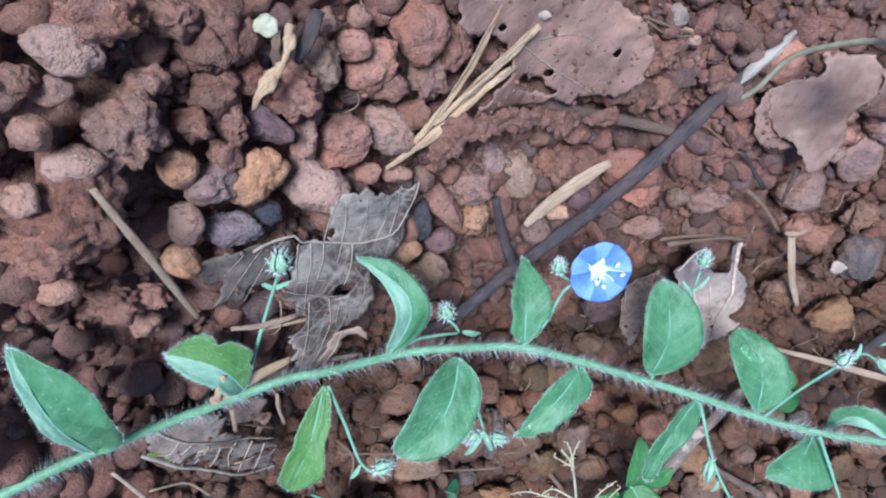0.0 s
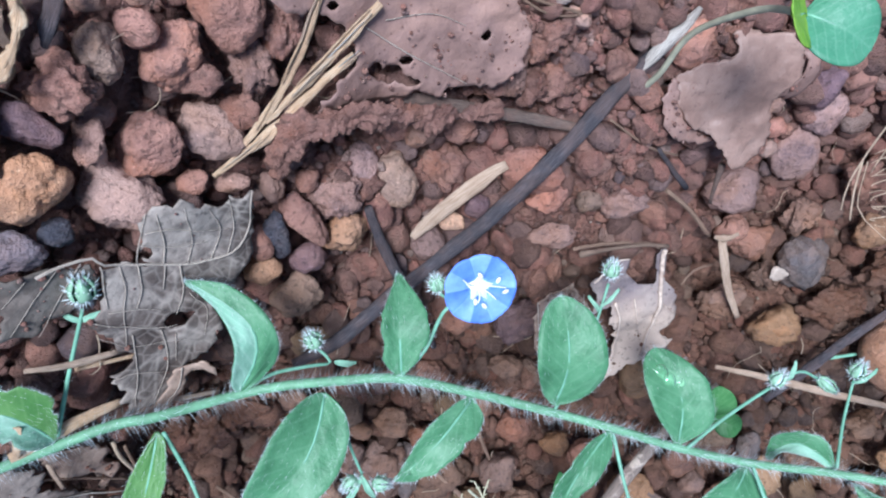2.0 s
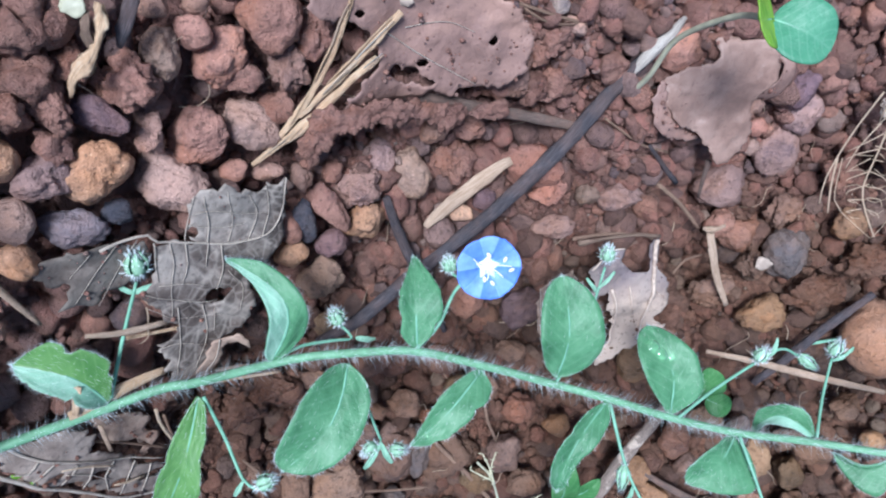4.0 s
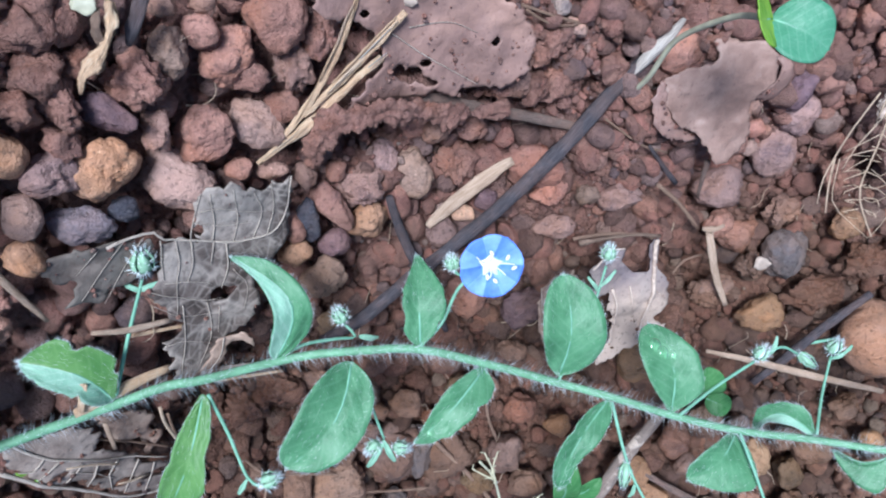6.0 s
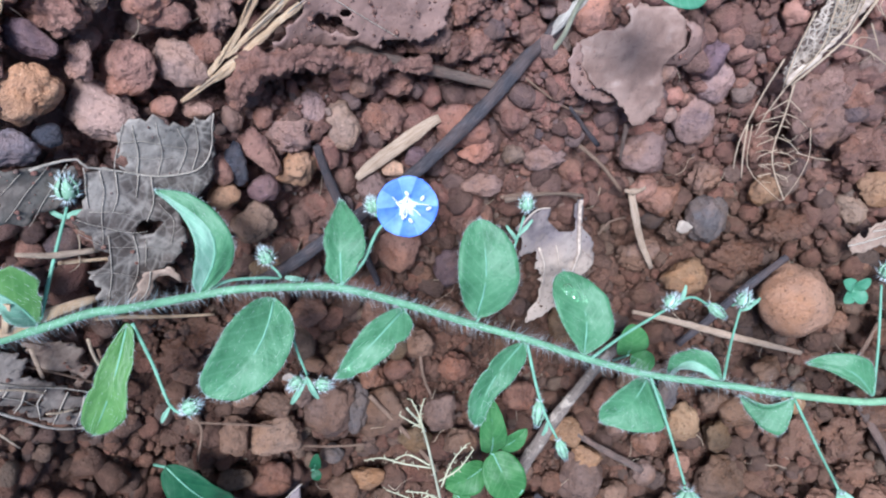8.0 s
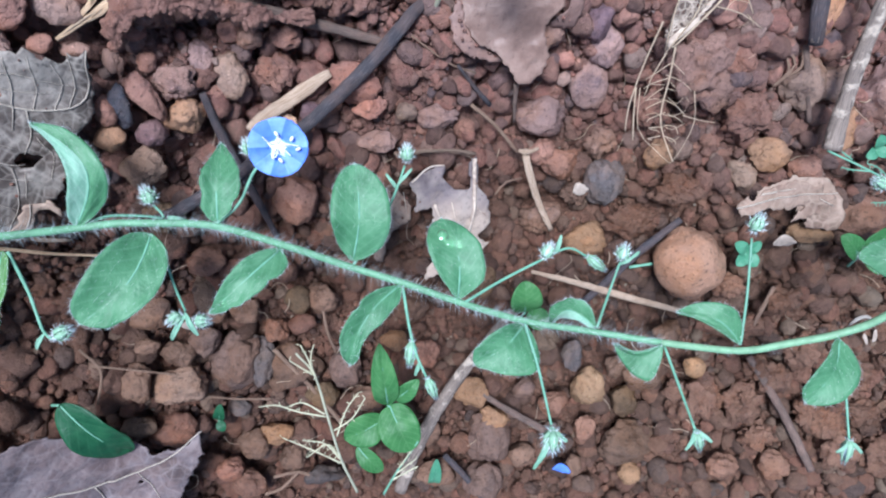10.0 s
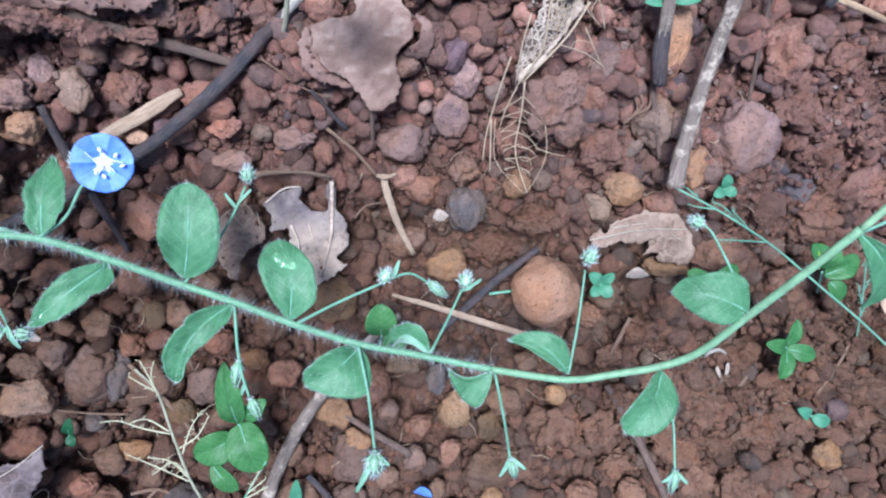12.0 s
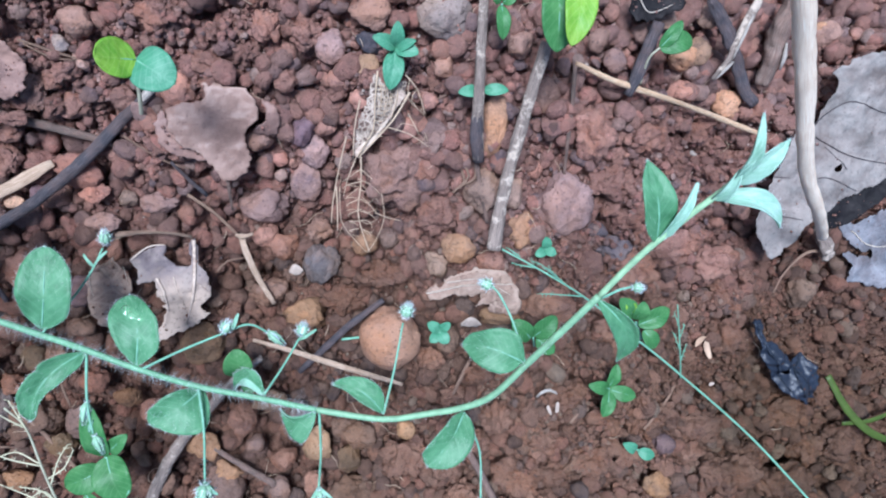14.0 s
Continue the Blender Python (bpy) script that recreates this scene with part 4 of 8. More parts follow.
def root_fibres(count, seed, area, label):
    """Hair-thin broken roots strewn over the soil, one mesh."""
    rng = np.random.default_rng(seed)
    verts, faces, uvs = [], [], []
    for _ in range(count):
        p = np.array([rng.uniform(area[0], area[1]), rng.uniform(area[2], area[3])])
        way, bend = rng.uniform(0, 6.28), rng.normal() * 0.35
        line = []
        for k in range(int(rng.integers(4, 9))):
            g = float(ground_z(p[0] * MM, p[1] * MM) + crumbs(np.float64(p[0] * MM), np.float64(p[1] * MM))) / MM
            line.append((p[0], p[1], g + rng.uniform(-0.2, 0.9)))
            p = p + 1.1 * np.array([math.cos(way), math.sin(way)])
            way += bend + rng.normal() * 0.25
        v, f, uv = tube(smooth_path(line, 0.5), [rng.uniform(0.05, 0.11), 0.03], 4, 1, 0.1)
        faces += [tuple(i + len(verts) for i in q) for q in f]
        verts += v
        uvs += uv
    ob = shaped("root_fibre", np.array(verts) * MM, faces, M["lace"], uv=uvs)
    tagged(ob, label, "root fibres", kind="stuff")


# ---------- pebbles that stand out ----------
pebble(-20.0, 27.2, 6.2, 6.0, 0, "rust")
pebble(-27.5, 16.6, 6.6, 4.9, 35, "rust")
pebble(-22.9, 17.2, 5.6, 4.3, -35, "pink")
pebble(-35.2, 15.1, 6.0, 5.8, 10, "orange")
pebble(-30.3, 12.5, 7.2, 6.2, -8, "pink")
pebble(-38.7, 15.6, 5.0, 4.2, -20, "mauve")
pebble(-40.9, 12.1, 3.2, 4.2, 0, "pink")
pebble(-38.0, 10.0, 5.9, 3.8, -10, "slate")
pebble(-34.9, 10.8, 2.9, 2.7, 0, "black")
pebble(-40.2, 17.9, 3.5, 3.9, 0, "orange")
pebble(-36.4, 21.4, 2.9, 4.9, 20, "rust", 1, 0)
pebble(-36.9, 18.2, 2.9, 3.0, 0, "rust", 1, 0)
pebble(-33.5, 19.8, 5.4, 3.0, -30, "purple")
pebble(-30.8, 17.7, 3.1, 3.9, 0, "grey", 1, 0)
pebble(-28.5, 25.1, 3.4, 5.0, -8, "olive")
pebble(-31.5, 22.6, 5.5, 4.2, -10, "brown", 1, 0)
pebble(-26.1, 26.5, 3.6, 3.2, 0, "rust")
pebble(-24.4, 23.7, 4.4, 6.7, -25, "rust")
pebble(-18.7, 22.5, 3.5, 4.9, 10, "pink", 1, 0)
pebble(-28.2, 28.9, 2.9, 2.2, 0, "brown")
pebble(-25.3, 29.0, 2.4, 2.0, 0, "brown")
pebble(-15.9, 25.8, 3.4, 4.9, 0, "brown", 1, 0)
pebble(-22.5, 22.1, 3.8, 3.4, 0, "brown", 1, 0)
pebble(-20.4, 18.7, 3.4, 3.0, 0, "brown", 1, 0)
pebble(-16.2, 6.1, 3.7, 6.9, 38, "rust")
pebble(-12.3, 2.9, 5.4, 4.5, 0, "orange")
pebble(-16.1, 0.7, 4.2, 4.0, 0, "purple")
pebble(-19.0, 4.9, 2.6, 5.7, 5, "black")
pebble(-20.6, 4.2, 2.7, 4.2, 0, "rust")
pebble(-20.9, 0.4, 3.8, 3.6, 0, "orange")
pebble(-17.8, -3.9, 6.1, 5.3, -10, "olive")
pebble(-6.1, 8.1, 4.3, 6.5, 8, "olive")
pebble(-6.0, 13.7, 3.5, 2.8, 0, "rust")
pebble(-0.4, 8.6, 4.5, 4.8, 0, "brown", 1, 0)
pebble(-10.2, 10.4, 3.5, 5.0, 10, "mauve")
pebble(-15.5, 10.1, 2.7, 2.4, 0, "rust")
pebble(-12.9, 7.3, 5.1, 4.6, 0, "pink", 1, 0)
pebble(-18.8, 10.3, 3.0, 3.0, 0, "brown")
pebble(-22.2, 11.7, 3.7, 2.3, 0, "brown")
pebble(-24.8, 12.6, 2.9, 2.1, 0, "rust")
pebble(-2.9, -1.0, 4.7, 4.1, 0, "mauve")
pebble(0.7, 1.1, 3.5, 2.9, 0, "tan")
pebble(3.6, 2.7, 3.2, 3.4, 0, "purple")
pebble(10.1, 6.4, 7.9, 6.2, -10, "red")
pebble(12.8, 2.9, 5.0, 3.7, 20, "red")
pebble(27.6, 22.6, 5.5, 5.0, 10, "orange", 1, 0)
pebble(49.3, -19.4, 9.6, 6.9, -15, "orange")
pebble(42.5, -15.8, 6.1, 4.6, 20, "mauve")
pebble(10.5, -15.0, 6.9, 6.9, 0, "purple")
pebble(-12.6, -20.2, 5.7, 4.7, 0, "rust")
pebble(-17.5, -11.7, 4.9, 4.8, 0, "buff")
pebble(8.2, -22.6, 5.2, 3.6, 0, "brown")
pebble(-3.3, 13.1, 3.4, 3.6, 0, "brown")
pebble(1.2, 13.2, 4.2, 3.0, 0, "mauve", 1, 0)
pebble(13.6, -2.2, 5.6, 3.3, 10, "mauve")
pebble(-14.1, -13.5, 3.8, 3.2, 0, "brown")
pebble(4.4, -28.4, 5.3, 5.5, 0, "brown")
pebble(-2.0, -22.9, 5.1, 5.3, 0, "rust")
pebble(-20.6, -20.9, 3.9, 3.3, 0, "brown")
pebble(-27.0, -19.9, 6.8, 4.7, 0, "rust", 1, 0)
pebble(-30.3, -23.3, 6.1, 4.8, 0, "rust", 1, 0)
pebble(-21.2, -28.4, 6.5, 5.1, 20, "brown")
pebble(44.9, 24.9, 4.3, 3.8, 0, "brown", 1, 0)
pebble(58.4, 2.9, 5.0, 5.3, 0, "brown", 1, 0)
pebble(18.9, 19.9, 4.2, 3.7, 0, "brown", 1, 0)
pebble(8.9, 22.2, 3.4, 3.1, 0, "rust", 1, 0)
pebble(4.3, 18.3, 4.1, 3.2, 0, "rust", 1, 0)
pebble(11.3, 18.3, 3.8, 3.7, 0, "rust", 1, 0)
pebble(13.5, 25.4, 2.7, 3.2, 0, "pink")
pebble(11.0, 27.9, 2.6, 2.7, 0, "grey")
pebble(-36.8, 27.4, 4.6, 3.9, 0, "rust", 1, 0)
pebble(-34.6, 28.1, 3.4, 3.6, 0, "rust", 1, 0)
pebble(-37.1, 24.0, 3.9, 3.6, 0, "rust", 1, 0)
pebble(-38.8, 21.4, 3.5, 3.2, 0, "rust", 1, 0)
pebble(-34.1, 24.6, 3.2, 2.8, 0, "rust", 1, 0)
pebble(-44.2, 28.6, 4.8, 3.3, -8, "pink")
pebble(-43.0, 22.0, 5.8, 6.5, 20, "tan", 1, 0)
pebble(-47.0, 15.9, 7.5, 7.4, 0, "olive", 1, 0)
pebble(-45.7, 20.3, 4.4, 2.6, 15, "pink")
pebble(-42.4, 30.1, 6.2, 3.8, 0, "brown", 1, 0)
pebble(-35.7, 29.8, 3.4, 3.5, 0, "brown", 1, 0)
pebble(-49.1, 12.9, 5.4, 4.8, 0, "brown", 1, 0)
pebble(-48.1, 4.9, 5.2, 3.5, -10, "brown", 1, 0)
pebble(-47.0, 23.3, 3.0, 2.7, 0, "brown")
pebble(-45.3, 26.1, 2.9, 2.3, 0, "brown")
pebble(-48.7, 18.2, 2.7, 2.8, 0, "pink")
pebble(-38.3, 29.9, 3.6, 2.9, 0, "brown", 1, 0)
pebble(-40.8, 25.7, 3.7, 2.6, 10, "grey", 1, 0)
pebble(-46.4, 26.9, 2.1, 2.2, 0, "brown", 1, 0)
pebble(-47.0, 1.1, 4.1, 2.7, 0, "pink", 1, 0)
pebble(-50.2, 8.9, 3.5, 2.7, 0, "brown")
pebble(-45.0, 4.7, 3.5, 2.6, 0, "rust", 1, 0)
pebble(-42.0, 8.2, 4.5, 3.2, 0, "orange")
pebble(75.8, -59.6, 6.1, 4.9, 0, "rust")
pebble(32.9, -67.1, 7.4, 7.8, 0, "mauve")
pebble(65.2, 9.1, 11.7, 10.2, -15, "pink", 1, 0)
pebble(77.1, -3.7, 6.7, 5.4, 5, "orange")
pebble(73.3, -7.0, 4.8, 5.0, 0, "olive")
pebble(84.2, -5.9, 5.7, 4.1, 0, "rust")
pebble(87.1, -16.9, 8.0, 4.6, 5, "orange")
pebble(49.6, -19.3, 7.0, 5.2, 0, "orange")
pebble(41.4, -4.7, 4.8, 4.9, 0, "rust")
pebble(41.4, -16.8, 6.6, 4.9, 0, "pink", 1, 0)
pebble(39.5, 14.3, 5.0, 5.3, 0, "brown")
pebble(91.7, -49.1, 8.1, 6.4, 0, "olive", 1, 0)
pebble(96.3, -56.2, 7.1, 7.5, 0, "brown", 1, 0)
pebble(105.0, -57.4, 8.2, 6.5, 0, "rust", 1, 0)
pebble(0.5, -28.6, 4.6, 4.5, 0, "buff")
pebble(11.7, -47.7, 5.9, 5.2, 0, "brown")
pebble(-10.0, -64.8, 6.1, 5.3, 0, "rust")
pebble(-1.9, -60.2, 5.1, 5.4, 0, "brown")
pebble(57.2, -43.3, 6.1, 4.3, 0, "brown")
pebble(40.1, -61.0, 5.2, 4.8, 0, "brown")
pebble(64.8, -35.5, 5.9, 4.6, 0, "brown")
pebble(84.1, -43.0, 6.0, 5.3, 0, "brown", 1, 0)
pebble(83.6, -28.7, 5.9, 5.1, 0, "brown", 1, 0)
pebble(78.3, -33.9, 4.9, 4.1, 0, "rust", 1, 0)
pebble(65.5, -20.9, 10.6, 11.8, 5, "ochre", 0, 3.8)
pebble(51.9, 31.1, 4.9, 5.5, 0, "mauve")
pebble(58.3, 32.1, 5.1, 3.2, -10, "black")
pebble(81.4, 20.2, 4.6, 10.2, 0, "orange")
pebble(108.3, -2.3, 8.3, 6.1, 10, "slate")
pebble(97.2, -15.0, 10.3, 8.4, 0, "rust")
pebble(84.2, 34.1, 5.1, 5.3, 0, "brown")
pebble(100.5, 19.6, 7.3, 8.8, 0, "rust", 1, 1.1)
pebble(90.5, 26.1, 5.1, 6.4, 0, "brown")
pebble(112.9, 19.2, 6.5, 5.7, 0, "rust", 1, 1.1)
pebble(105.7, 10.2, 7.6, 6.8, 0, "rust", 1, 1.1)
pebble(113.5, -6.8, 12.5, 8.4, 10, "rust", 1, 1.1)
pebble(122.6, -2.4, 10.5, 7.3, 0, "rust", 1, 1.1)
pebble(134.7, -6.8, 11.0, 7.7, 0, "brown", 1, 1.1)
pebble(109.9, -18.4, 6.9, 6.0, 0, "brown", 1, 1.1)
pebble(87.7, -37.2, 6.8, 5.9, 0, "brown", 1, 1.1)
pebble(102.6, -32.3, 6.9, 6.0, 0, "rust", 1, 1.1)
pebble(124.9, -16.8, 7.1, 7.5, 0, "brown", 1, 1.1)
pebble(140.8, -22.8, 8.7, 7.9, 0, "brown", 1, 1.1)
pebble(135.5, -42.4, 10.0, 6.5, 0, "rust", 1, 1.1)
pebble(144.0, -51.9, 11.3, 9.2, 0, "rust", 1, 1.1)
pebble(158.1, -53.3, 10.2, 8.0, 0, "brown", 1, 1.1)
pebble(47.7, 32.7, 5.5, 4.8, 0, "brown", 1, 0)
pebble(41.5, 33.0, 4.6, 4.8, 0, "brown", 1, 0)
pebble(37.9, 29.1, 5.5, 4.8, 0, "brown", 1, 0)
pebble(31.8, 26.8, 5.5, 3.8, 0, "brown", 1, 0)
pebble(10.4, 23.3, 5.2, 3.7, 0, "rust", 1, 0)
pebble(6.2, 20.4, 4.4, 5.5, 0, "pink", 1, 0)
pebble(13.7, 31.1, 5.1, 4.5, 0, "brown")
pebble(23.8, 32.9, 7.0, 4.6, 0, "mauve", 1, 0)
pebble(65.7, 18.2, 4.0, 4.2, 0, "rust")
pebble(69.8, 11.4, 4.1, 4.3, 0, "rust", 1, 0)
pebble(44.4, -6.5, 6.4, 5.0, 0, "rust")
pebble(56.5, -16.1, 8.7, 5.7, 0, "brown", 1, 0)
pebble(73.4, -26.2, 5.5, 4.7, 0, "brown", 1, 0)
pebble(71.5, 29.4, 3.9, 4.1, 0, "brown")
pebble(69.2, 23.4, 3.9, 3.5, 0, "rust")
pebble(140.9, 36.1, 5.8, 6.1, 0, "brown")
pebble(152.2, 42.7, 5.8, 4.9, 0, "brown")
pebble(161.5, 33.3, 6.0, 5.0, 0, "brown")
pebble(111.7, 41.7, 5.1, 4.3, 0, "olive")
pebble(122.4, 42.9, 4.7, 4.5, 0, "olive")
pebble(140.7, 25.9, 5.9, 4.9, 0, "rust", 1, 1.1)
pebble(60.6, -44.5, 6.7, 5.8, 0, "brown", 0, 1.1)
pebble(79.2, -47.8, 7.7, 6.5, 10, "umber", 1, 0.3)
pebble(93.9, -50.9, 6.7, 5.4, 0, "umber", 1, 0.3)
pebble(116.6, -45.8, 5.7, 4.8, 0, "brown", 1, 0.3)
pebble(132.6, -46.8, 6.0, 5.8, 0, "umber", 1, 0.3)
pebble(140.0, -53.0, 8.5, 7.6, 0, "umber", 1, 0.3)
pebble(148.0, -48.5, 7.4, 5.9, 0, "brown", 1, 0.3)
pebble(155.7, -54.3, 8.7, 7.3, 0, "umber", 1, 0.3)
pebble(163.3, -47.4, 7.0, 6.6, 0, "brown", 1, 0.3)
pebble(109.4, -37.5, 4.5, 4.0, 0, "umber", 1, 0.3)
pebble(125.7, -37.7, 5.4, 4.9, 0, "brown", 1, 0.3)
pebble(165.4, -35.4, 6.3, 5.8, 0, "brown", 1, 0.3)
pebble(81.0, -41.5, 5.0, 4.6, 0, "umber", 1, 0.3)
pebble(-10.0, -38.6, 9.2, 10.5, 0, "mauve")
pebble(-6.0, -40.0, 4.4, 10.0, 0, "slate")
pebble(-0.8, -42.3, 9.6, 9.2, 0, "brown")
pebble(-3.3, -33.9, 4.3, 4.7, 0, "rust")
pebble(0.9, -33.1, 4.5, 3.8, 0, "red")
pebble(-7.7, -29.4, 5.0, 4.2, 0, "brown")
pebble(-14.1, -34.2, 5.2, 5.2, 0, "mauve")
pebble(-18.5, -36.2, 5.0, 4.6, 0, "brown")
pebble(-22.7, -33.7, 4.0, 3.0, 0, "brown")
pebble(-24.8, -39.7, 4.9, 6.4, 0, "brown")
pebble(-18.5, -41.9, 9.4, 6.3, 0, "pink")
pebble(-20.5, -50.5, 8.3, 5.9, 0, "red")
pebble(-25.5, -47.9, 4.7, 3.8, 0, "olive")
pebble(-4.8, -54.9, 5.6, 4.4, 0, "orange")
pebble(3.8, -47.3, 5.3, 5.5, 0, "buff")
pebble(-10.3, -48.4, 3.6, 3.7, 0, "slate")
pebble(8.4, -41.4, 5.9, 8.2, 0, "mauve")
pebble(10.2, -33.3, 5.1, 5.3, 0, "red")
pebble(16.6, -36.4, 4.8, 4.1, 0, "orange")
pebble(-12.4, -29.5, 4.0, 2.7, 0, "brown")
pebble(-8.9, -56.7, 5.5, 5.5, 0, "brown")
pebble(-12.9, -60.9, 5.0, 4.6, 0, "red")
pebble(3.1, -65.1, 8.3, 4.0, 0, "slate")
pebble(19.1, -30.7, 5.5, 5.7, 0, "brown")
pebble(21.7, -39.5, 5.8, 5.1, 0, "red")
pebble(29.7, -25.8, 7.8, 7.7, 0, "umber")
pebble(37.5, -42.0, 6.0, 6.8, 0, "rust")
pebble(29.8, -47.8, 6.6, 5.7, 0, "orange")
pebble(33.9, -58.8, 8.1, 11.1, 0, "mauve")
pebble(34.5, -53.4, 6.1, 4.6, 0, "orange")
pebble(45.8, -50.8, 5.4, 5.6, 0, "rust")
pebble(45.6, -57.2, 4.7, 6.1, 0, "mauve")
pebble(52.7, -48.3, 5.8, 7.9, 0, "tan")
pebble(59.1, -50.3, 5.8, 5.9, 0, "umber")
pebble(51.8, -56.0, 4.9, 5.9, 0, "rust")
pebble(59.2, -57.9, 12.4, 7.9, 0, "brown")
pebble(42.5, -37.8, 7.2, 4.4, 0, "olive")
pebble(40.1, -47.6, 4.6, 4.0, 0, "mauve")
pebble(22.9, -55.8, 5.7, 5.0, 0, "brown")
pebble(24.9, -65.0, 7.7, 4.7, 0, "brown")
pebble(59.6, -63.0, 4.5, 4.4, 0, "orange")
pebble(48.7, -41.2, 4.3, 5.9, 0, "slate")
pebble(49.6, -62.3, 3.9, 3.7, 0, "brown")
pebble(69.7, -41.8, 4.1, 3.9, 0, "orange")
pebble(84.9, -59.2, 5.7, 5.5, 0, "rust")
pebble(81.2, -53.4, 5.5, 5.3, 0, "brown", 1, 0.3)
pebble(70.8, -47.6, 10.5, 9.0, 0, "olive", 1, 0.3)
pebble(96.9, -42.4, 7.1, 7.6, 0, "pink", 1, 0.3)
pebble(107.2, -46.7, 9.4, 5.8, 0, "pink", 1, 0.3)
pebble(99.7, -49.2, 7.2, 4.0, 0, "brown", 1, 0.3)
pebble(76.7, -22.2, 5.9, 5.0, 0, "brown")
pebble(0.8, -10.8, 6.8, 7.5, 0, "rust")
pebble(51.9, -9.6, 7.0, 7.8, 0, "slate")
pebble(47.0, -11.5, 4.2, 4.7, 0, "pink", 1, 0.3)
pebble(48.4, 6.7, 5.8, 9.2, 0, "mauve")
pebble(41.1, 1.0, 9.2, 6.5, 0, "mauve")
pebble(73.3, 2.0, 7.6, 7.3, 0, "mauve", 1, 0.3)
pebble(60.0, -4.4, 4.7, 4.8, 0, "orange")
pebble(63.2, -10.1, 8.3, 4.9, 0, "rust", 1, 0.3)
pebble(80.5, 7.6, 6.2, 8.9, 0, "olive")
pebble(51.1, -3.2, 4.9, 4.4, 0, "pink", 1, 0.3)
pebble(47.6, 16.3, 4.7, 6.1, 0, "purple")
pebble(43.7, 10.5, 2.8, 2.9, 0, "red")
pebble(43.6, 7.4, 2.5, 2.4, 0, "pink")
pebble(51.5, 17.1, 3.9, 3.9, 0, "rust")
pebble(18.2, 2.7, 3.4, 3.6, 0, "olive")
pebble(23.2, 1.7, 6.4, 3.8, 0, "mauve")
pebble(97.7, 6.3, 11.2, 11.0, 20, "mauve", 0, 1.0)
pebble(85.2, 7.7, 6.5, 7.2, 0, "olive")
pebble(89.2, 0.3, 5.3, 7.0, 0, "orange")
pebble(58.5, 37.0, 7.3, 5.3, 0, "brown")
pebble(71.1, 37.4, 9.2, 7.0, 0, "grey")
pebble(53.5, 25.3, 4.4, 4.2, 0, "rust")
pebble(58.0, 28.0, 4.2, 5.4, 0, "buff")
pebble(103.0, 33.2, 4.3, 4.6, 0, "mauve")
pebble(99.4, 36.4, 3.8, 4.3, 0, "brown")
pebble(117.6, 35.5, 5.6, 6.1, 0, "orange")
pebble(132.1, 26.7, 5.9, 5.9, 0, "orange")
pebble(119.7, 28.9, 6.2, 4.3, 0, "rust")
pebble(96.8, -42.9, 9.1, 8.3, 0, "mauve", 1, 0.3)
pebble(108.7, -46.6, 9.0, 6.6, 0, "mauve", 1, 0.3)
pebble(101.0, -49.6, 6.3, 4.5, 0, "brown", 1, 0.3)
pebble(125.8, -45.1, 5.0, 5.0, 0, "purple")
pebble(124.9, -53.0, 6.6, 5.5, 0, "orange")
pebble(158.4, -13.1, 7.2, 7.5, 0, "pink")
pebble(157.0, -39.5, 12.6, 7.3, 0, "brown", 1, 0.3)
pebble(171.2, -46.6, 9.8, 6.9, 0, "brown", 1, 0.3)
pebble(50.1, 12.4, 5.4, 6.0, 0, "mauve")
pebble(108.9, 38.5, 4.9, 4.0, 0, "brown")
pebble(57.5, 22.4, 4.1, 3.8, 0, "rust")
pebble(104.9, 1.2, 4.6, 3.9, 0, "slate")

pebble(27.3, 22.0, 6.2, 5.0, 20, "rust", 0, 0.6)
pebble(132.0, 26.6, 5.4, 5.2, 10, "orange")
pebble(120.3, 28.4, 5.2, 4.2, 0, "rust")
pebble(120.4, 36.2, 6.2, 5.2, 15, "umber")
pebble(151.4, 43.6, 3.4, 2.8, 0, "orange")
pebble(158.6, 43.4, 3.6, 2.8, 0, "rust")
pebble(96.2, -41.3, 9.0, 8.0, 15, "rust", 1, -0.6)
pebble(108.9, -46.1, 7.0, 5.6, 15, "rust", 1, -0.6)
pebble(100.8, -49.0, 6.2, 4.6, 15, "rust", 1, -0.6)
pebble(160.9, -47.4, 6.0, 5.0, 15, "rust", 1, -0.6)
pebble(147.5, -35.1, 5.5, 4.0, 15, "rust", 1, -0.6)

# ---------- trailing herb with the blue flower ----------
herb = holder("trailing_herb", (-0.0389, -0.0098, 0.018), "trailing hairy green herb with oval leaves and one blue flower", "plant")
HERB = herb
stem(HERB, [(-63.1, -14.2, 33.0), (-59.2, -12.8, 32.0), (-52.5, -11.2, 29.0), (-38.9, -9.8, 22.5), (-33.8, -8.7, 21.3), (-30.2, -8.7, 20.5), (-23.1, -8.7, 17.8), (-18.8, -8.3, 17.4), (-14.4, -8.4, 17.0), (-7.2, -9.1, 16.2), (0.5, -11.6, 16.0), (10.1, -15.3, 15.8), (16.7, -17.1, 17.0), (24.3, -19.7, 18.0), (33.6, -22.7, 18.2), (43.0, -24.1, 19.2), (52.1, -24.9, 21.5)], [1.1, 1.05, 1.0, 1.0, 1.0, 0.95, 0.95], hairs=3300, reach=1.8)
stem(HERB, [(52.1, -24.9, 21.5), (62.7, -25.7, 23.0), (69.4, -24.2, 24.0), (75.0, -22.3, 25.3), (79.2, -19.2, 27.0), (82.9, -12.2, 30.2), (86.0, -6.1, 33.0), (90.1, 1.4, 36.0)], [0.98, 1.08, 1.05], material="upperstem", hairs=260, reach=0.8)
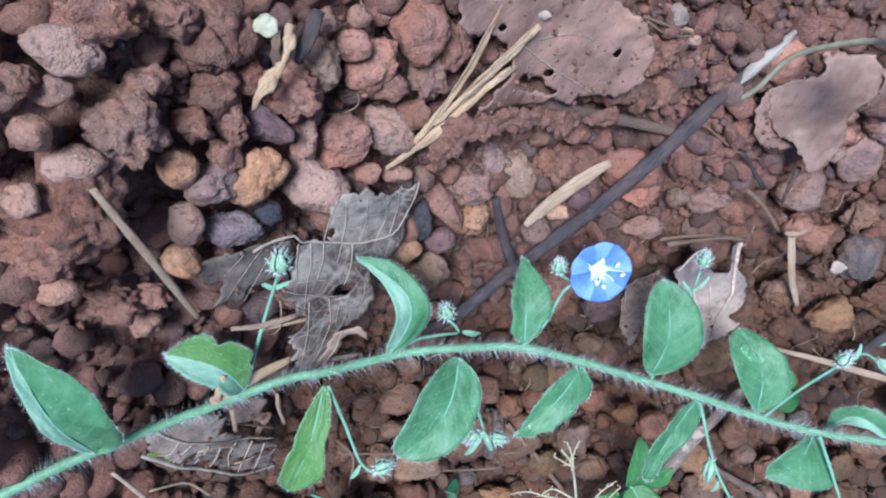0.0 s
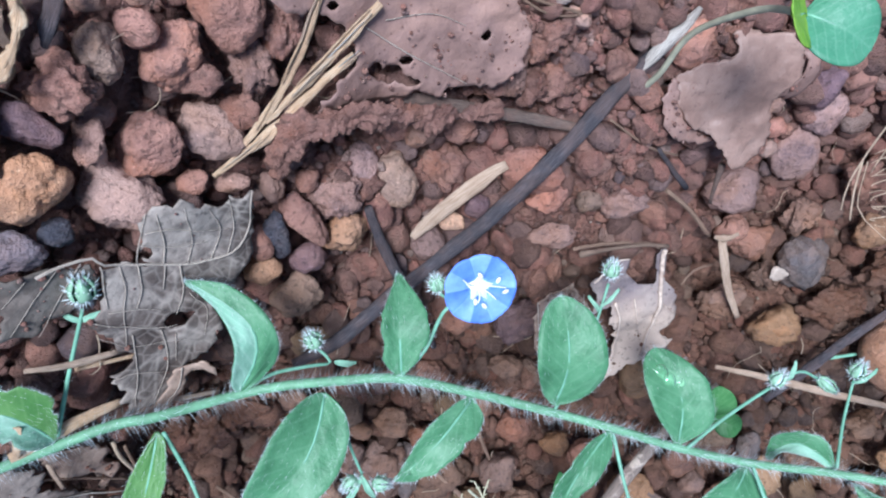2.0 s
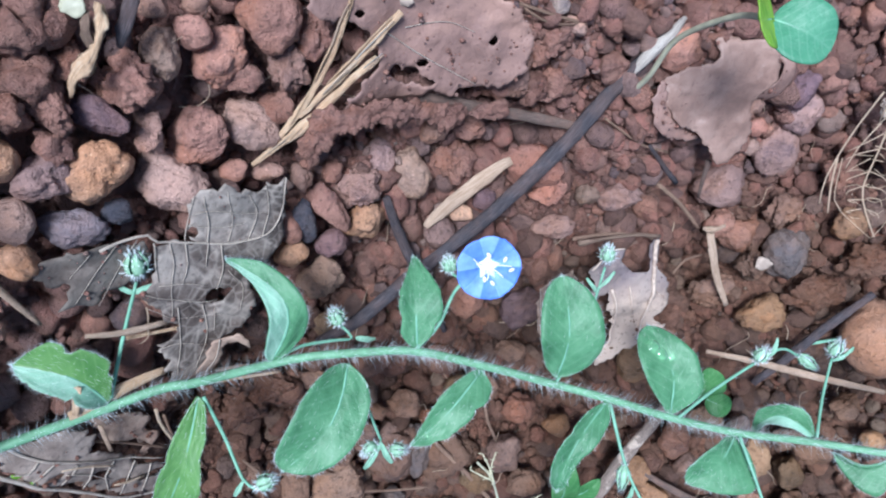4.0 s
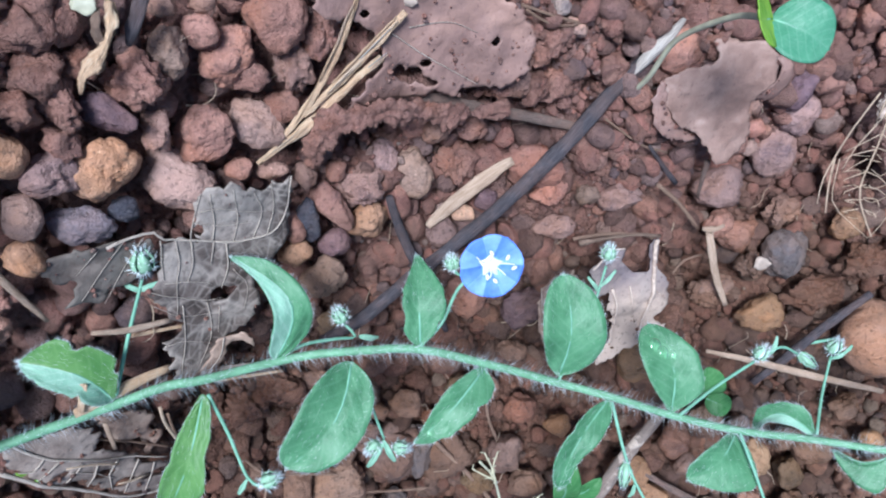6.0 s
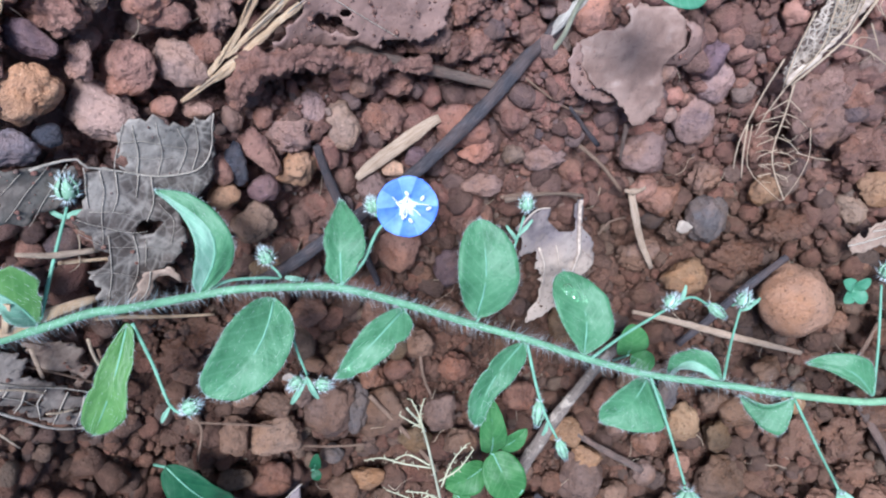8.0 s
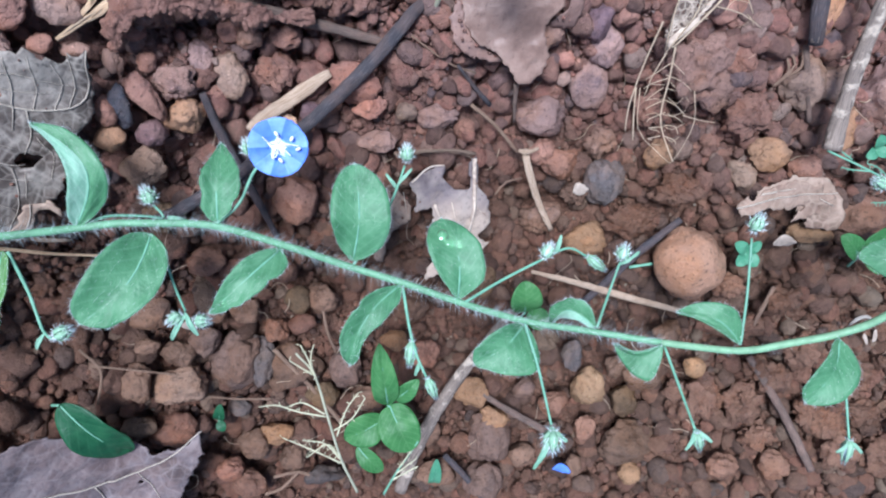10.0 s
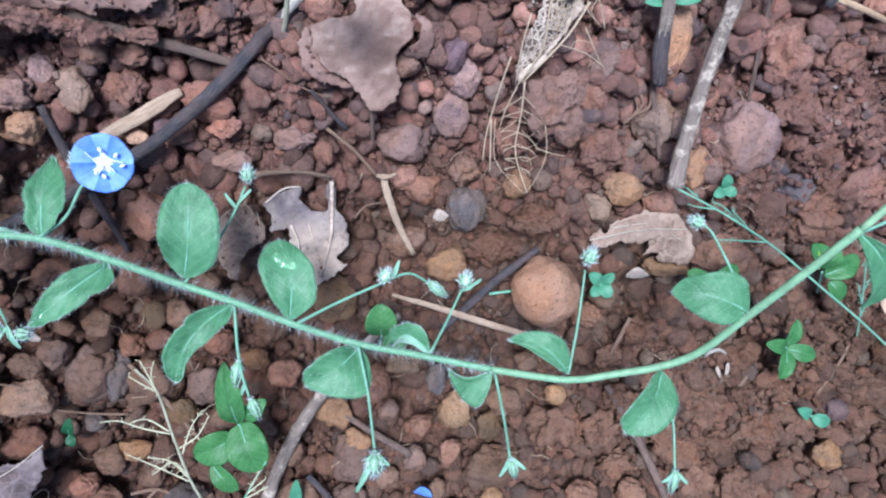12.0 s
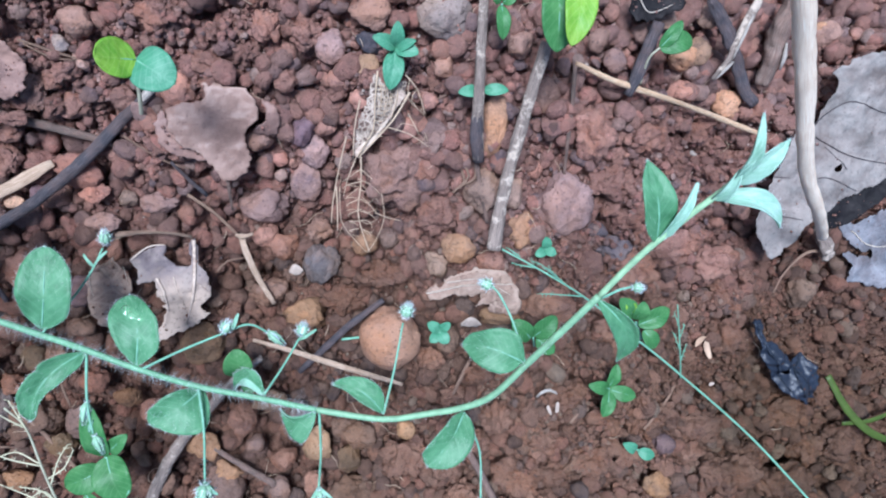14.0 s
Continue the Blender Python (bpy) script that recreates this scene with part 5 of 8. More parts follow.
stem(HERB, [(90.1, 1.4, 36.0), (92.8, 6.7, 38.0), (94.9, 10.7, 40.0), (97.8, 15.1, 42.0), (99.8, 17.6, 43.0), (101.4, 19.8, 44.0)], [0.9, 0.9, 0.85], name="young_shoot", material="shoot", hairs=160, reach=0.5)
leaf(HERB, (-62.6, -12.3, 31.0), (-58.5, 2.3, 33.0), 5.6, fold=(25, 25), hairs=40)
leaf(HERB, (-51.8, -10.4, 30.0), (-54.3, 4.6, 33.5), left=(0.5, 0.8, 0.9, 0.9, 0.9, 0.9, 0.7), right=(2.8, 4.1, 5.0, 5.4, 5.3, 4.3, 2.2), fold=(25, 8), turned=True, hairs=110, arch=0.12)
leaf(HERB, (-38.8, -9.4, 22.5), (-45.3, -2.6, 25.0), left=(0.4, 1.3, 1.8, 2.1, 2.1, 1.8, 1.1), right=(0.8, 2.0, 3.7, 3.6, 3.5, 3.5, 3.6), fold=(40, 8), bend=-0.17, material='yellowish', turned=True, hairs=190, arch=0.12, jag=0.55)
leaf(HERB, (-30.6, -10.6, 20.5), (-35.0, -22.7, 24.0), left=(1.0, 1.4, 1.7, 1.5, 2.3, 2.9, 1.9), right=(0.3, 1.0, 1.7, 2.0, 2.1, 2.1, 1.8), fold=(14, 22), bend=0.05, material='yellowish', hairs=90, arch=0.08, jag=0.2)
leaf(HERB, (-23.1, -8.6, 17.8), (-26.4, 3.9, 17.0), left=(0.7, 2.0, 2.4, 2.1, 1.8, 1.2, 0.5), right=(1.7, 2.5, 2.3, 2.0, 1.9, 2.0, 2.0), fold=(24, -6), bend=-0.33, turned=True, hairs=110, arch=0.12)
leaf(HERB, (-14.7, -9.8, 17.0), (-22.1, -18.8, 23.5), left=(2.6, 3.4, 3.5, 3.5, 3.3, 3.1, 2.6), right=(1.4, 3.0, 4.2, 4.7, 4.4, 3.7, 2.6), fold=(10, 24), bend=0.13, hairs=130, arch=0.1)
leaf(HERB, (-6.7, -8.7, 16.2), (-6.7, 0.3, 10.5), left=(1.1, 2.0, 1.7, 2.1, 1.9, 1.1, 0.3), right=(0.8, 2.0, 2.9, 3.2, 2.9, 2.1, 1.0), fold=(16, 10), hairs=60, jag=0.3)
leaf(HERB, (0.9, -12.4, 16.0), (-7.9, -19.5, 20.0), left=(2.2, 2.8, 2.3, 2.4, 2.2, 1.9, 1.0), right=(0.7, 1.5, 2.0, 2.2, 1.9, 1.3, 0.6), fold=(18, 10), hairs=90, drops=((0.85, 0.2, 0.3),), jag=0.45)
leaf(HERB, (10.2, -14.2, 15.8), (10.6, -1.8, 13.3), left=(0.9, 2.2, 3.1, 3.7, 3.7, 3.3, 2.2), right=(2.0, 3.5, 4.0, 4.1, 4.0, 3.7, 2.6), fold=(12, 8), bend=-0.06, hairs=110)
leaf(HERB, (16.4, -17.5, 17.0), (9.6, -27.0, 21.0), left=(0.8, 1.8, 2.1, 2.0, 1.4, 0.9, 1.0), right=(0.8, 1.9, 2.3, 2.3, 2.4, 2.6, 2.4), fold=(10, 30), bend=-0.13, hairs=80, jag=0.25)
leaf(HERB, (24.1, -19.4, 18.0), (22.2, -9.5, 12.8), left=(0.4, 1.5, 2.8, 3.6, 3.9, 3.6, 2.4), right=(1.3, 3.4, 3.5, 3.3, 3.3, 2.6, 1.7), fold=(14, 12), bend=-0.1, hairs=80, drops=((0.78, 0.3, 0.85), (0.68, 0.1, 0.7), (0.62, -0.15, 0.45)))
leaf(HERB, (33.9, -23.6, 17.2), (26.5, -28.0, 20.3), left=(2.9, 4.4, 5.2, 5.1, 4.3, 3.2, 1.4), right=(0.6, 1.5, 2.4, 2.8, 2.9, 2.5, 2.1), fold=(16, 14), bend=0.04, hairs=80)
leaf(HERB, (43.8, -24.2, 18.7), (38.4, -25.9, 14.0), left=(0.4, 0.8, 0.9, 1.2, 1.1, 0.7, 0.9), right=(2.8, 2.9, 2.2, 1.9, 1.5, 1.8, 2.2), fold=(30, 10), bend=-0.38, turned=True, hairs=150, arch=0.1)
leaf(HERB, (52.0, -24.9, 22.2), (46.4, -26.1, 19.2), left=(2.2, 3.6, 3.9, 3.3, 2.8, 2.2, 1.5), right=(0.4, 0.8, 1.0, 1.1, 1.2, 1.2, 0.8), fold=(12, 130), bend=0.2, hairs=110, arch=0.1)
leaf(HERB, (62.8, -24.8, 23.0), (54.5, -21.1, 20.0), left=(0.1, 0.9, 1.3, 1.5, 1.3, 0.8, 0.3), right=(0.9, 2.1, 2.5, 2.4, 2.2, 1.9, 1.3), fold=(34, 6), bend=-0.16, hairs=80)
leaf(HERB, (75.5, -23.1, 25.3), (69.7, -30.4, 29.0), left=(1.8, 2.8, 3.2, 3.4, 3.3, 3.0, 2.0), right=(0.6, 1.7, 2.2, 2.5, 2.6, 2.6, 2.4), fold=(16, 14), bend=0.03, hairs=60)
leaf(HERB, (82.4, -11.6, 30.5), (73.6, -10.4, 27.0), left=(0.4, 2.2, 3.1, 3.3, 3.0, 2.3, 1.0), right=(2.0, 3.5, 3.7, 3.5, 3.0, 2.4, 1.9), fold=(12, 10), bend=-0.08, hairs=30)
leaf(HERB, (90.1, 0.9, 36.0), (96.0, -10.0, 33.0), 3.7, fold=(50, -10), bend=0.14, hairs=20, blunt=0.3, under='under')
leaf(HERB, (94.9, 10.7, 40.0), (91.6, 21.1, 40.0), 4.7, fold=(12, 8), hairs=15, blunt=0.4)
leaf(HERB, (95.1, 10.9, 40.0), (97.8, 19.0, 42.0), 1.6, fold=(40, 40), hairs=15, material='young', under='young')
leaf(HERB, (100.1, 17.5, 43.0), (108.9, 14.4, 44.0), 3.3, fold=(20, 50), bend=0.12, hairs=25, material='young', under='young', arch=0.2)
leaf(HERB, (101.0, 19.5, 44.0), (101.2, 28.3, 47.0), 2.1, fold=(50, 50), hairs=25, material='young', under='young', blunt=0.3)
leaf(HERB, (101.0, 19.5, 44.0), (105.2, 25.6, 47.0), 2.8, fold=(35, 35), hairs=25, material='young', under='young', blunt=0.3)
leaf(HERB, (99.6, 17.3, 43.0), (101.1, 21.4, 45.0), 2.5, fold=(60, 60), hairs=15, material='young', under='young')
leaf(HERB, (-46.0, -12.3, 24.0), (-49.8, -20.3, 20.0), 2.8, fold=(30, 30), hairs=40, material='lime')
k = stem(HERB, [(-38.5, -8.6, 22.5), (-36.4, -2.0, 21.0), (-34.6, 3.1, 20.0)], [0.45, 0.34], name="bud_stalk", material="stalk", hairs=60, reach=0.5)
bud(k, (-34.3, 4.0, 20.0), (0.1, 1, 0.2), 1.9, tip="calyx")
leaf(k, (-35.0, 1.9, 20.0), (-36.5, 2.9, 20.0), 0.5, material="under", fold=(30, 30), name="bract")
leaf(k, (-35.0, 1.9, 20.0), (-33.2, 2.7, 20.0), 0.5, material="under", fold=(30, 30), name="bract")
k = stem(HERB, [(-22.8, -8.5, 17.8), (-20.1, -7.8, 16.0), (-16.4, -8.4, 14.0), (-14.3, -9.1, 12.5), (-15.6, -7.5, 12.0)], [0.45, 0.34], name="bud_stalk", material="stalk", hairs=60, reach=0.5)
bud(k, (-15.7, -7.1, 12.0), (-0.3, 1, 0.4), 1.6, tip="calyx")
leaf(k, (-13.8, -9.1, 12.5), (-11.6, -9.7, 12.0), 0.7, material="under", fold=(30, 30), name="bract")
k = stem(HERB, [(-30.0, -10.6, 20.5), (-28.4, -15.6, 21.0), (-26.6, -19.9, 23.0), (-25.2, -20.5, 24.0)], [0.45, 0.34], name="bud_stalk", material="stalk", hairs=60, reach=0.5)
bud(k, (-24.8, -20.1, 24.0), (1, 0.5, 0.1), 1.5, tip="calyx")
leaf(k, (-26.6, -20.3, 23.0), (-27.8, -22.3, 23.0), 0.5, material="under", fold=(30, 30), name="bract")
k = stem(HERB, [(-13.8, -10.8, 17.0), (-12.4, -16.4, 18.0), (-11.4, -20.1, 18.0)], [0.4, 0.30], name="bud_stalk", material="stalk", hairs=60, reach=0.5)
bud(k, (-12.1, -20.5, 18.0), (-0.6, -0.4, 0.3), 1.3, tip="calyx")
bud(k, (-10.3, -21.5, 18.0), (1, 0.1, 0.3), 1.4, tip="calyx")
leaf(k, (-11.5, -20.4, 18.0), (-13.6, -24.2, 18.0), 0.7, material="under", fold=(30, 30), name="bract")
leaf(k, (-11.5, -20.4, 18.0), (-10.2, -23.6, 18.0), 0.7, material="under", fold=(30, 30), name="bract")
k = stem(HERB, [(10.1, -15.1, 15.8), (13.8, -10.3, 13.0), (16.0, -6.5, 10.5), (17.4, -3.0, 9.0)], [0.42, 0.32], name="bud_stalk", material="stalk", hairs=60, reach=0.5)
bud(k, (17.7, -2.3, 8.5), (0, 1, 0.2), 1.5, tip="budtip")
leaf(k, (16.3, -6.0, 10.0), (14.8, -3.9, 10.0), 0.45, material="under", fold=(30, 30), name="bract")
leaf(k, (16.4, -5.4, 10.0), (18.3, -3.2, 10.0), 0.45, material="under", fold=(30, 30), name="bract")
k = stem(HERB, [(16.8, -17.8, 17.0), (17.5, -22.2, 20.0), (18.3, -25.1, 22.0), (19.5, -27.5, 24.0)], [0.45, 0.34], name="bud_stalk", material="stalk", hairs=60, reach=0.5)
bud(k, (17.8, -23.9, 21.0), (-0.1, -1, 0.2), 1.6, tip="budtip")
bud(k, (19.7, -27.8, 24.0), (0.4, -1, 0.1), 1.4, tip="budtip")
leaf(k, (18.8, -26.4, 22.0), (18.2, -28.4, 22.0), 0.5, material="under", fold=(30, 30), name="bract")
k = stem(HERB, [(25.2, -19.6, 18.2), (30.6, -17.4, 16.0), (36.7, -15.2, 14.0), (40.5, -14.0, 13.0), (43.6, -15.6, 12.5)], [0.45, 0.34], name="bud_stalk", material="stalk", hairs=60, reach=0.5)
bud(k, (36.7, -14.8, 14.0), (0.5, 1, 0.2), 1.5, tip="budtip")
bud(k, (43.6, -15.5, 12.5), (0.8, -0.6, 0.1), 1.6, tip="budtip")
leaf(k, (38.1, -14.6, 14.0), (39.0, -11.7, 14.0), 0.6, material="under", fold=(30, 30), name="bract")
k = stem(HERB, [(43.7, -23.6, 19.0), (46.4, -20.4, 15.0), (48.8, -16.6, 12.0)], [0.42, 0.32], name="bud_stalk", material="stalk", hairs=60, reach=0.5)
bud(k, (49.0, -16.3, 11.5), (0.2, 1, 0.2), 1.6, tip="budtip")
leaf(k, (48.7, -17.1, 12.0), (51.5, -15.1, 12.0), 0.5, material="under", fold=(30, 30), name="bract")
k = stem(HERB, [(33.5, -22.8, 18.5), (34.9, -27.8, 22.0), (35.9, -33.6, 27.0)], [0.45, 0.34], name="bud_stalk", material="stalk", hairs=60, reach=0.5)
bud(k, (36.0, -34.1, 27.5), (0, -1, 0.2), 2.1, tip="calyx")
leaf(k, (35.9, -34.0, 27.0), (33.7, -39.7, 28.0), 0.8, material="under", fold=(30, 30), name="bract")
leaf(k, (35.9, -34.0, 27.0), (37.9, -35.6, 28.0), 0.6, material="under", fold=(30, 30), name="bract")
k = stem(HERB, [(62.8, -24.6, 23.0), (64.3, -18.6, 20.0), (65.6, -11.6, 16.5)], [0.42, 0.32], name="bud_stalk", material="stalk", hairs=60, reach=0.5)
bud(k, (65.9, -10.6, 16.0), (0.2, 1, 0.2), 1.7, tip="calyx")
k = stem(HERB, [(52.6, -25.3, 21.5), (53.1, -29.2, 27.0), (53.0, -31.6, 32.0)], [0.42, 0.32], name="bud_stalk", material="stalk", hairs=60, reach=0.5)
bud(k, (53.1, -31.8, 32.5), (0.3, -1, 0), 1.3, tip="budtip")
leaf(k, (53.0, -31.6, 32.0), (51.7, -33.9, 33.0), 0.5, material="under", fold=(30, 30), name="bract")
leaf(k, (53.0, -31.6, 32.0), (55.0, -32.9, 33.0), 0.5, material="under", fold=(30, 30), name="bract")
k = stem(HERB, [(74.8, -22.7, 25.0), (79.0, -30.7, 24.0), (79.5, -38.4, 27.0)], [0.42, 0.32], name="bud_stalk", material="stalk", hairs=60, reach=0.5)
bud(k, (79.5, -38.4, 27.0), (-0.05, -1, 0.1), 1.7, tip="budtip")
leaf(k, (79.5, -38.4, 27.0), (81.5, -40.3, 27.6), 0.5, material="under", fold=(30, 30), name="bract")
leaf(k, (79.5, -38.4, 27.0), (77.5, -39.9, 27.6), 0.5, material="under", fold=(30, 30), name="bract")
k = stem(HERB, [(82.8, -11.8, 30.2), (81.4, -7.0, 26.0), (79.0, -2.9, 24.0), (77.7, -2.1, 23.0)], [0.42, 0.32], name="bud_stalk", material="stalk", hairs=60, reach=0.5)
bud(k, (78.1, -2.3, 23.0), (-1, 0.4, 0.1), 1.4, tip="budtip")
k = stem(HERB, [(90.5, 1.1, 36.0), (92.7, 2.9, 37.0), (94.7, 3.3, 37.0)], [0.42, 0.32], name="bud_stalk", material="stalk", hairs=60, reach=0.5)
bud(k, (94.3, 3.2, 37.0), (1, 0.05, 0.1), 1.1, tip="budtip")
stem(HERB, [(-6.7, -8.7, 16.2), (-4.1, -6.5, 15.0), (-2.1, -2.6, 14.2), (0.1, -0.3, 14.8)], [0.45, 0.4], name="flower_stalk", material="stalk", hairs=60, reach=0.6)
bloom(HERB, (1.4, 1.0, 16.2), (0.05, 0.12, 0.95), 3.61)
k = stem(HERB, [(-1.2, -1.2, 14.2), (-2.2, -0.9, 13.5), (-2.5, -0.4, 13.0)], [0.35, 0.3], name="bud_stalk", material="stalk")
bud(k, (-2.5, -0.5, 13.0), (-0.2, 1, 0.3), 1.4)

# ---------- sticks, straws and rootlets ----------
branch = stick("stick", [(26.7, 24.7, 0.2), (25.6, 23.3, 0.3), (20.3, 18.3, 0.3), (13.4, 10.4, 0.4), (6.1, 3.4, 0.8), (0.8, -0.9, 1.5), (-7.8, -6.4, 4.0), (-13.9, -9.6, 7.5), (-18.9, -11.5, 9.0)], [1.3, 1.7, 2.0, 2.0, 1.9, 1.9, 1.8, 1.7, 1.2], "bark", "dark weathered stick lying across the soil", wob=0.09, sides=16)
stick("peeled_wood", [(27.3, 25.9, 0.9), (26.0, 24.3, 1.0), (23.6, 21.9, 0.9), (21.3, 19.2, 0.6)], [0.6, 1.5, 1.7, 0.8], "peeled", "pale peeled end", parent=branch, wob=0.12)
stick("twig", [(-9.5, 6.1, 5.6), (-8.3, 1.5, 4.2), (-6.3, -4.3, 2.7), (-4.1, -10.1, 1.2), (-1.9, -16.5, -0.6)], [0.96, 1.37, 1.37, 1.17, 0.82], "bark", "thin dark twig on gravel", "twig", wob=0.1)
stick("twig", [(-9.4, 19.2, 8.0), (-3.5, 17.6, 5.0), (2.4, 15.8, 2.0), (10.2, 13.9, -0.1), (17.3, 12.0, -1.0)], [0.94, 1.4, 1.52, 1.4, 1.05], "greybark", "dark twig half buried in red soil", "twig", wob=0.12)
stick("twig", [(31.2, 3.6, -3.6), (28.0, 7.0, -2.1), (25.7, 9.7, -1.3)], [0.8, 0.67, 0.53], "bark", "short dark broken twig end", "twig")
stick("wood_splinter", [(-4.6, 0.6, 1.9), (-3.4, 1.6, 1.5), (1.0, 4.3, -0.6), (5.2, 7.2, -1.2), (7.1, 8.3, -1.0)], [0.76, 1.91, 2.1, 1.97, 1.15], "wood", "pale split wood splinter lying on pebbles", "splinter", flat=0.2, wob=0.1)
frayed = stick("straw", [(-20.8, 15.0, 14.0), (-17.1, 19.4, 13.7), (-14.5, 23.5, 13.9), (-12.7, 27.3, 14.4), (-11.6, 30.1, 14.7)], [0.48, 0.72, 0.67, 0.62, 0.48], "straw", "split dry golden straw lying on gravel", "straw", flat=0.4, wob=0.28)
stick("fibre", [(-16.2, 21.3, 14.3), (-14.6, 24.1, 14.5), (-13.2, 26.6, 14.2), (-12.3, 28.6, 15.2)], [0.15, 0.25, 0.13], "straw", "", parent=frayed, flat=0.5, sides=6, wob=0.2)
stick("fibre", [(-15.7, 22.0, 13.9), (-14.7, 23.6, 14.0), (-14.1, 24.9, 14.1), (-13.4, 26.3, 14.3)], [0.17, 0.28, 0.14], "straw", "", parent=frayed, flat=0.5, sides=6, wob=0.2)
stick("fibre", [(-18.9, 17.1, 14.1), (-15.6, 22.0, 13.8), (-13.0, 26.5, 14.4), (-11.8, 29.9, 15.2)], [0.16, 0.27, 0.14], "straw", "", parent=frayed, flat=0.5, sides=6, wob=0.2)
stick("fibre", [(-15.4, 22.5, 14.2), (-14.2, 24.7, 14.4), (-13.3, 26.8, 14.7), (-12.4, 28.4, 15.1)], [0.16, 0.26, 0.13], "wood", "", parent=frayed, flat=0.5, sides=6, wob=0.2)
frayed = stick("straw", [(-23.1, 13.1, 14.4), (-20.9, 14.6, 14.1), (-17.3, 17.0, 13.2), (-13.6, 20.3, 12.6), (-9.8, 23.2, 12.0)], [0.45, 0.9, 1.0, 0.9, 0.7], "straw", "broken dry straw with frayed end", "straw", flat=0.4, wob=0.28)
stick("fibre", [(-19.1, 15.6, 14.0), (-16.5, 17.7, 13.1), (-13.5, 20.2, 12.8), (-10.7, 22.5, 12.2)], [0.14, 0.23, 0.11], "straw", "", parent=frayed, flat=0.5, sides=6, wob=0.2)
stick("fibre", [(-18.9, 16.1, 13.5), (-15.4, 18.5, 12.9), (-12.3, 21.4, 12.4), (-9.3, 23.7, 12.4)], [0.12, 0.21, 0.10], "peeled", "", parent=frayed, flat=0.5, sides=6, wob=0.2)
stick("fibre", [(-23.0, 13.2, 14.4), (-20.4, 15.0, 14.4), (-16.9, 17.5, 13.0), (-13.4, 20.6, 12.5)], [0.09, 0.15, 0.08], "lace", "", parent=frayed, flat=0.5, sides=6, wob=0.2)
stick("fibre", [(-22.9, 12.9, 14.2), (-19.1, 15.5, 13.8), (-14.1, 19.6, 12.5), (-9.2, 23.5, 12.2)], [0.15, 0.26, 0.13], "wood", "", parent=frayed, flat=0.5, sides=6, wob=0.2)
frayed = stick("straw", [(-18.0, 17.7, 13.8), (-14.1, 21.2, 13.1), (-10.5, 24.5, 12.6), (-7.3, 27.6, 12.4)], [0.44, 0.88, 0.93, 0.69], "straw", "split dry golden straw lying on gravel", "straw", flat=0.4, wob=0.28)
stick("fibre", [(-15.0, 20.9, 13.4), (-12.6, 23.1, 13.4), (-10.5, 25.1, 12.9), (-8.2, 27.2, 12.9)], [0.14, 0.23, 0.12], "straw", "", parent=frayed, flat=0.5, sides=6, wob=0.2)
stick("fibre", [(-14.8, 20.4, 13.5), (-12.4, 22.6, 13.1), (-10.2, 24.7, 12.5), (-8.1, 26.8, 12.8)], [0.19, 0.31, 0.16], "lace", "", parent=frayed, flat=0.5, sides=6, wob=0.2)
stick("fibre", [(-15.5, 19.9, 13.7), (-13.5, 21.8, 13.5), (-11.8, 23.2, 12.8), (-10.0, 24.9, 12.8)], [0.16, 0.27, 0.13], "lace", "", parent=frayed, flat=0.5, sides=6, wob=0.2)
stick("fibre", [(-14.8, 20.6, 13.2), (-12.7, 22.6, 12.9), (-10.5, 24.6, 13.1), (-8.5, 26.4, 12.6)], [0.10, 0.16, 0.08], "peeled", "", parent=frayed, flat=0.5, sides=6, wob=0.2)
stick("twig", [(-44.0, 19.0, 35.4), (-43.1, 15.6, 34.0), (-42.3, 11.7, 32.0), (-41.6, 7.5, 29.7), (-41.1, 2.3, 26.3)], [0.55, 0.79, 0.79, 0.71, 0.47], "wood", "dry tan brown twig lying over gravel", "twig", flat=0.7, wob=0.15)
stick("straw", [(-41.9, -9.2, 24.5), (-39.6, -9.0, 22.5), (-36.8, -8.4, 20.4), (-34.2, -8.3, 18.4)], [1.0, 1.3, 1.25, 0.9], "straw", "dry tan straw stalk on gravel", "straw", flat=0.4)
stick("straw", [(-40.3, -5.7, 24.6), (-41.3, -9.1, 24.4)], [0.8, 0.7], "straw", "short dry straw piece", "straw", flat=0.4)
stick("straw", [(-36.8, -3.3, 19.8), (-32.6, -4.2, 16.6), (-28.0, -5.7, 12.9)], [0.42, 0.42, 0.32], "straw", "thin dry straw stalk", "straw")
stick("straw", [(-35.0, -11.1, 18.0), (-32.6, -12.1, 15.7), (-29.1, -14.1, 12.1), (-24.0, -15.8, 8.6)], [0.5, 0.5, 0.42, 0.3], "straw", "thin pale straw stalk", "straw")
stick("straw", [(39.5, -23.9, -2.4), (47.2, -25.6, -1.2), (54.8, -27.7, -0.2), (61.4, -29.3, 0.7), (68.4, -31.1, 1.5)], [0.7, 1.1, 1.25, 1.1, 0.8], "wood", "pale brown straw lying on soil", "straw", flat=0.6)
stick("twig", [(48.4, -30.5, -2.4), (52.8, -25.2, -1.4), (57.3, -20.1, -1.0), (63.7, -14.4, -0.8)], [1.18, 1.44, 1.44, 1.1], "bark", "thin dark twig on soil", "twig")
stick("straw", [(56.2, -23.1, -1.6), (60.1, -22.3, -1.1)], [0.51, 0.51], "stalk", "thin green grass stalk piece", "straw")
stick("stick", [(17.4, -67.9, -2.3), (20.7, -57.3, -1.6), (24.8, -47.6, -0.6), (28.7, -41.8, -1.5), (35.3, -33.6, -2.8), (41.1, -27.9, -3.1)], [2.26, 2.44, 2.26, 2.09, 1.74, 1.22], "paletwig", "pale grey weathered stick with rough bark", "twig", wob=0.12)
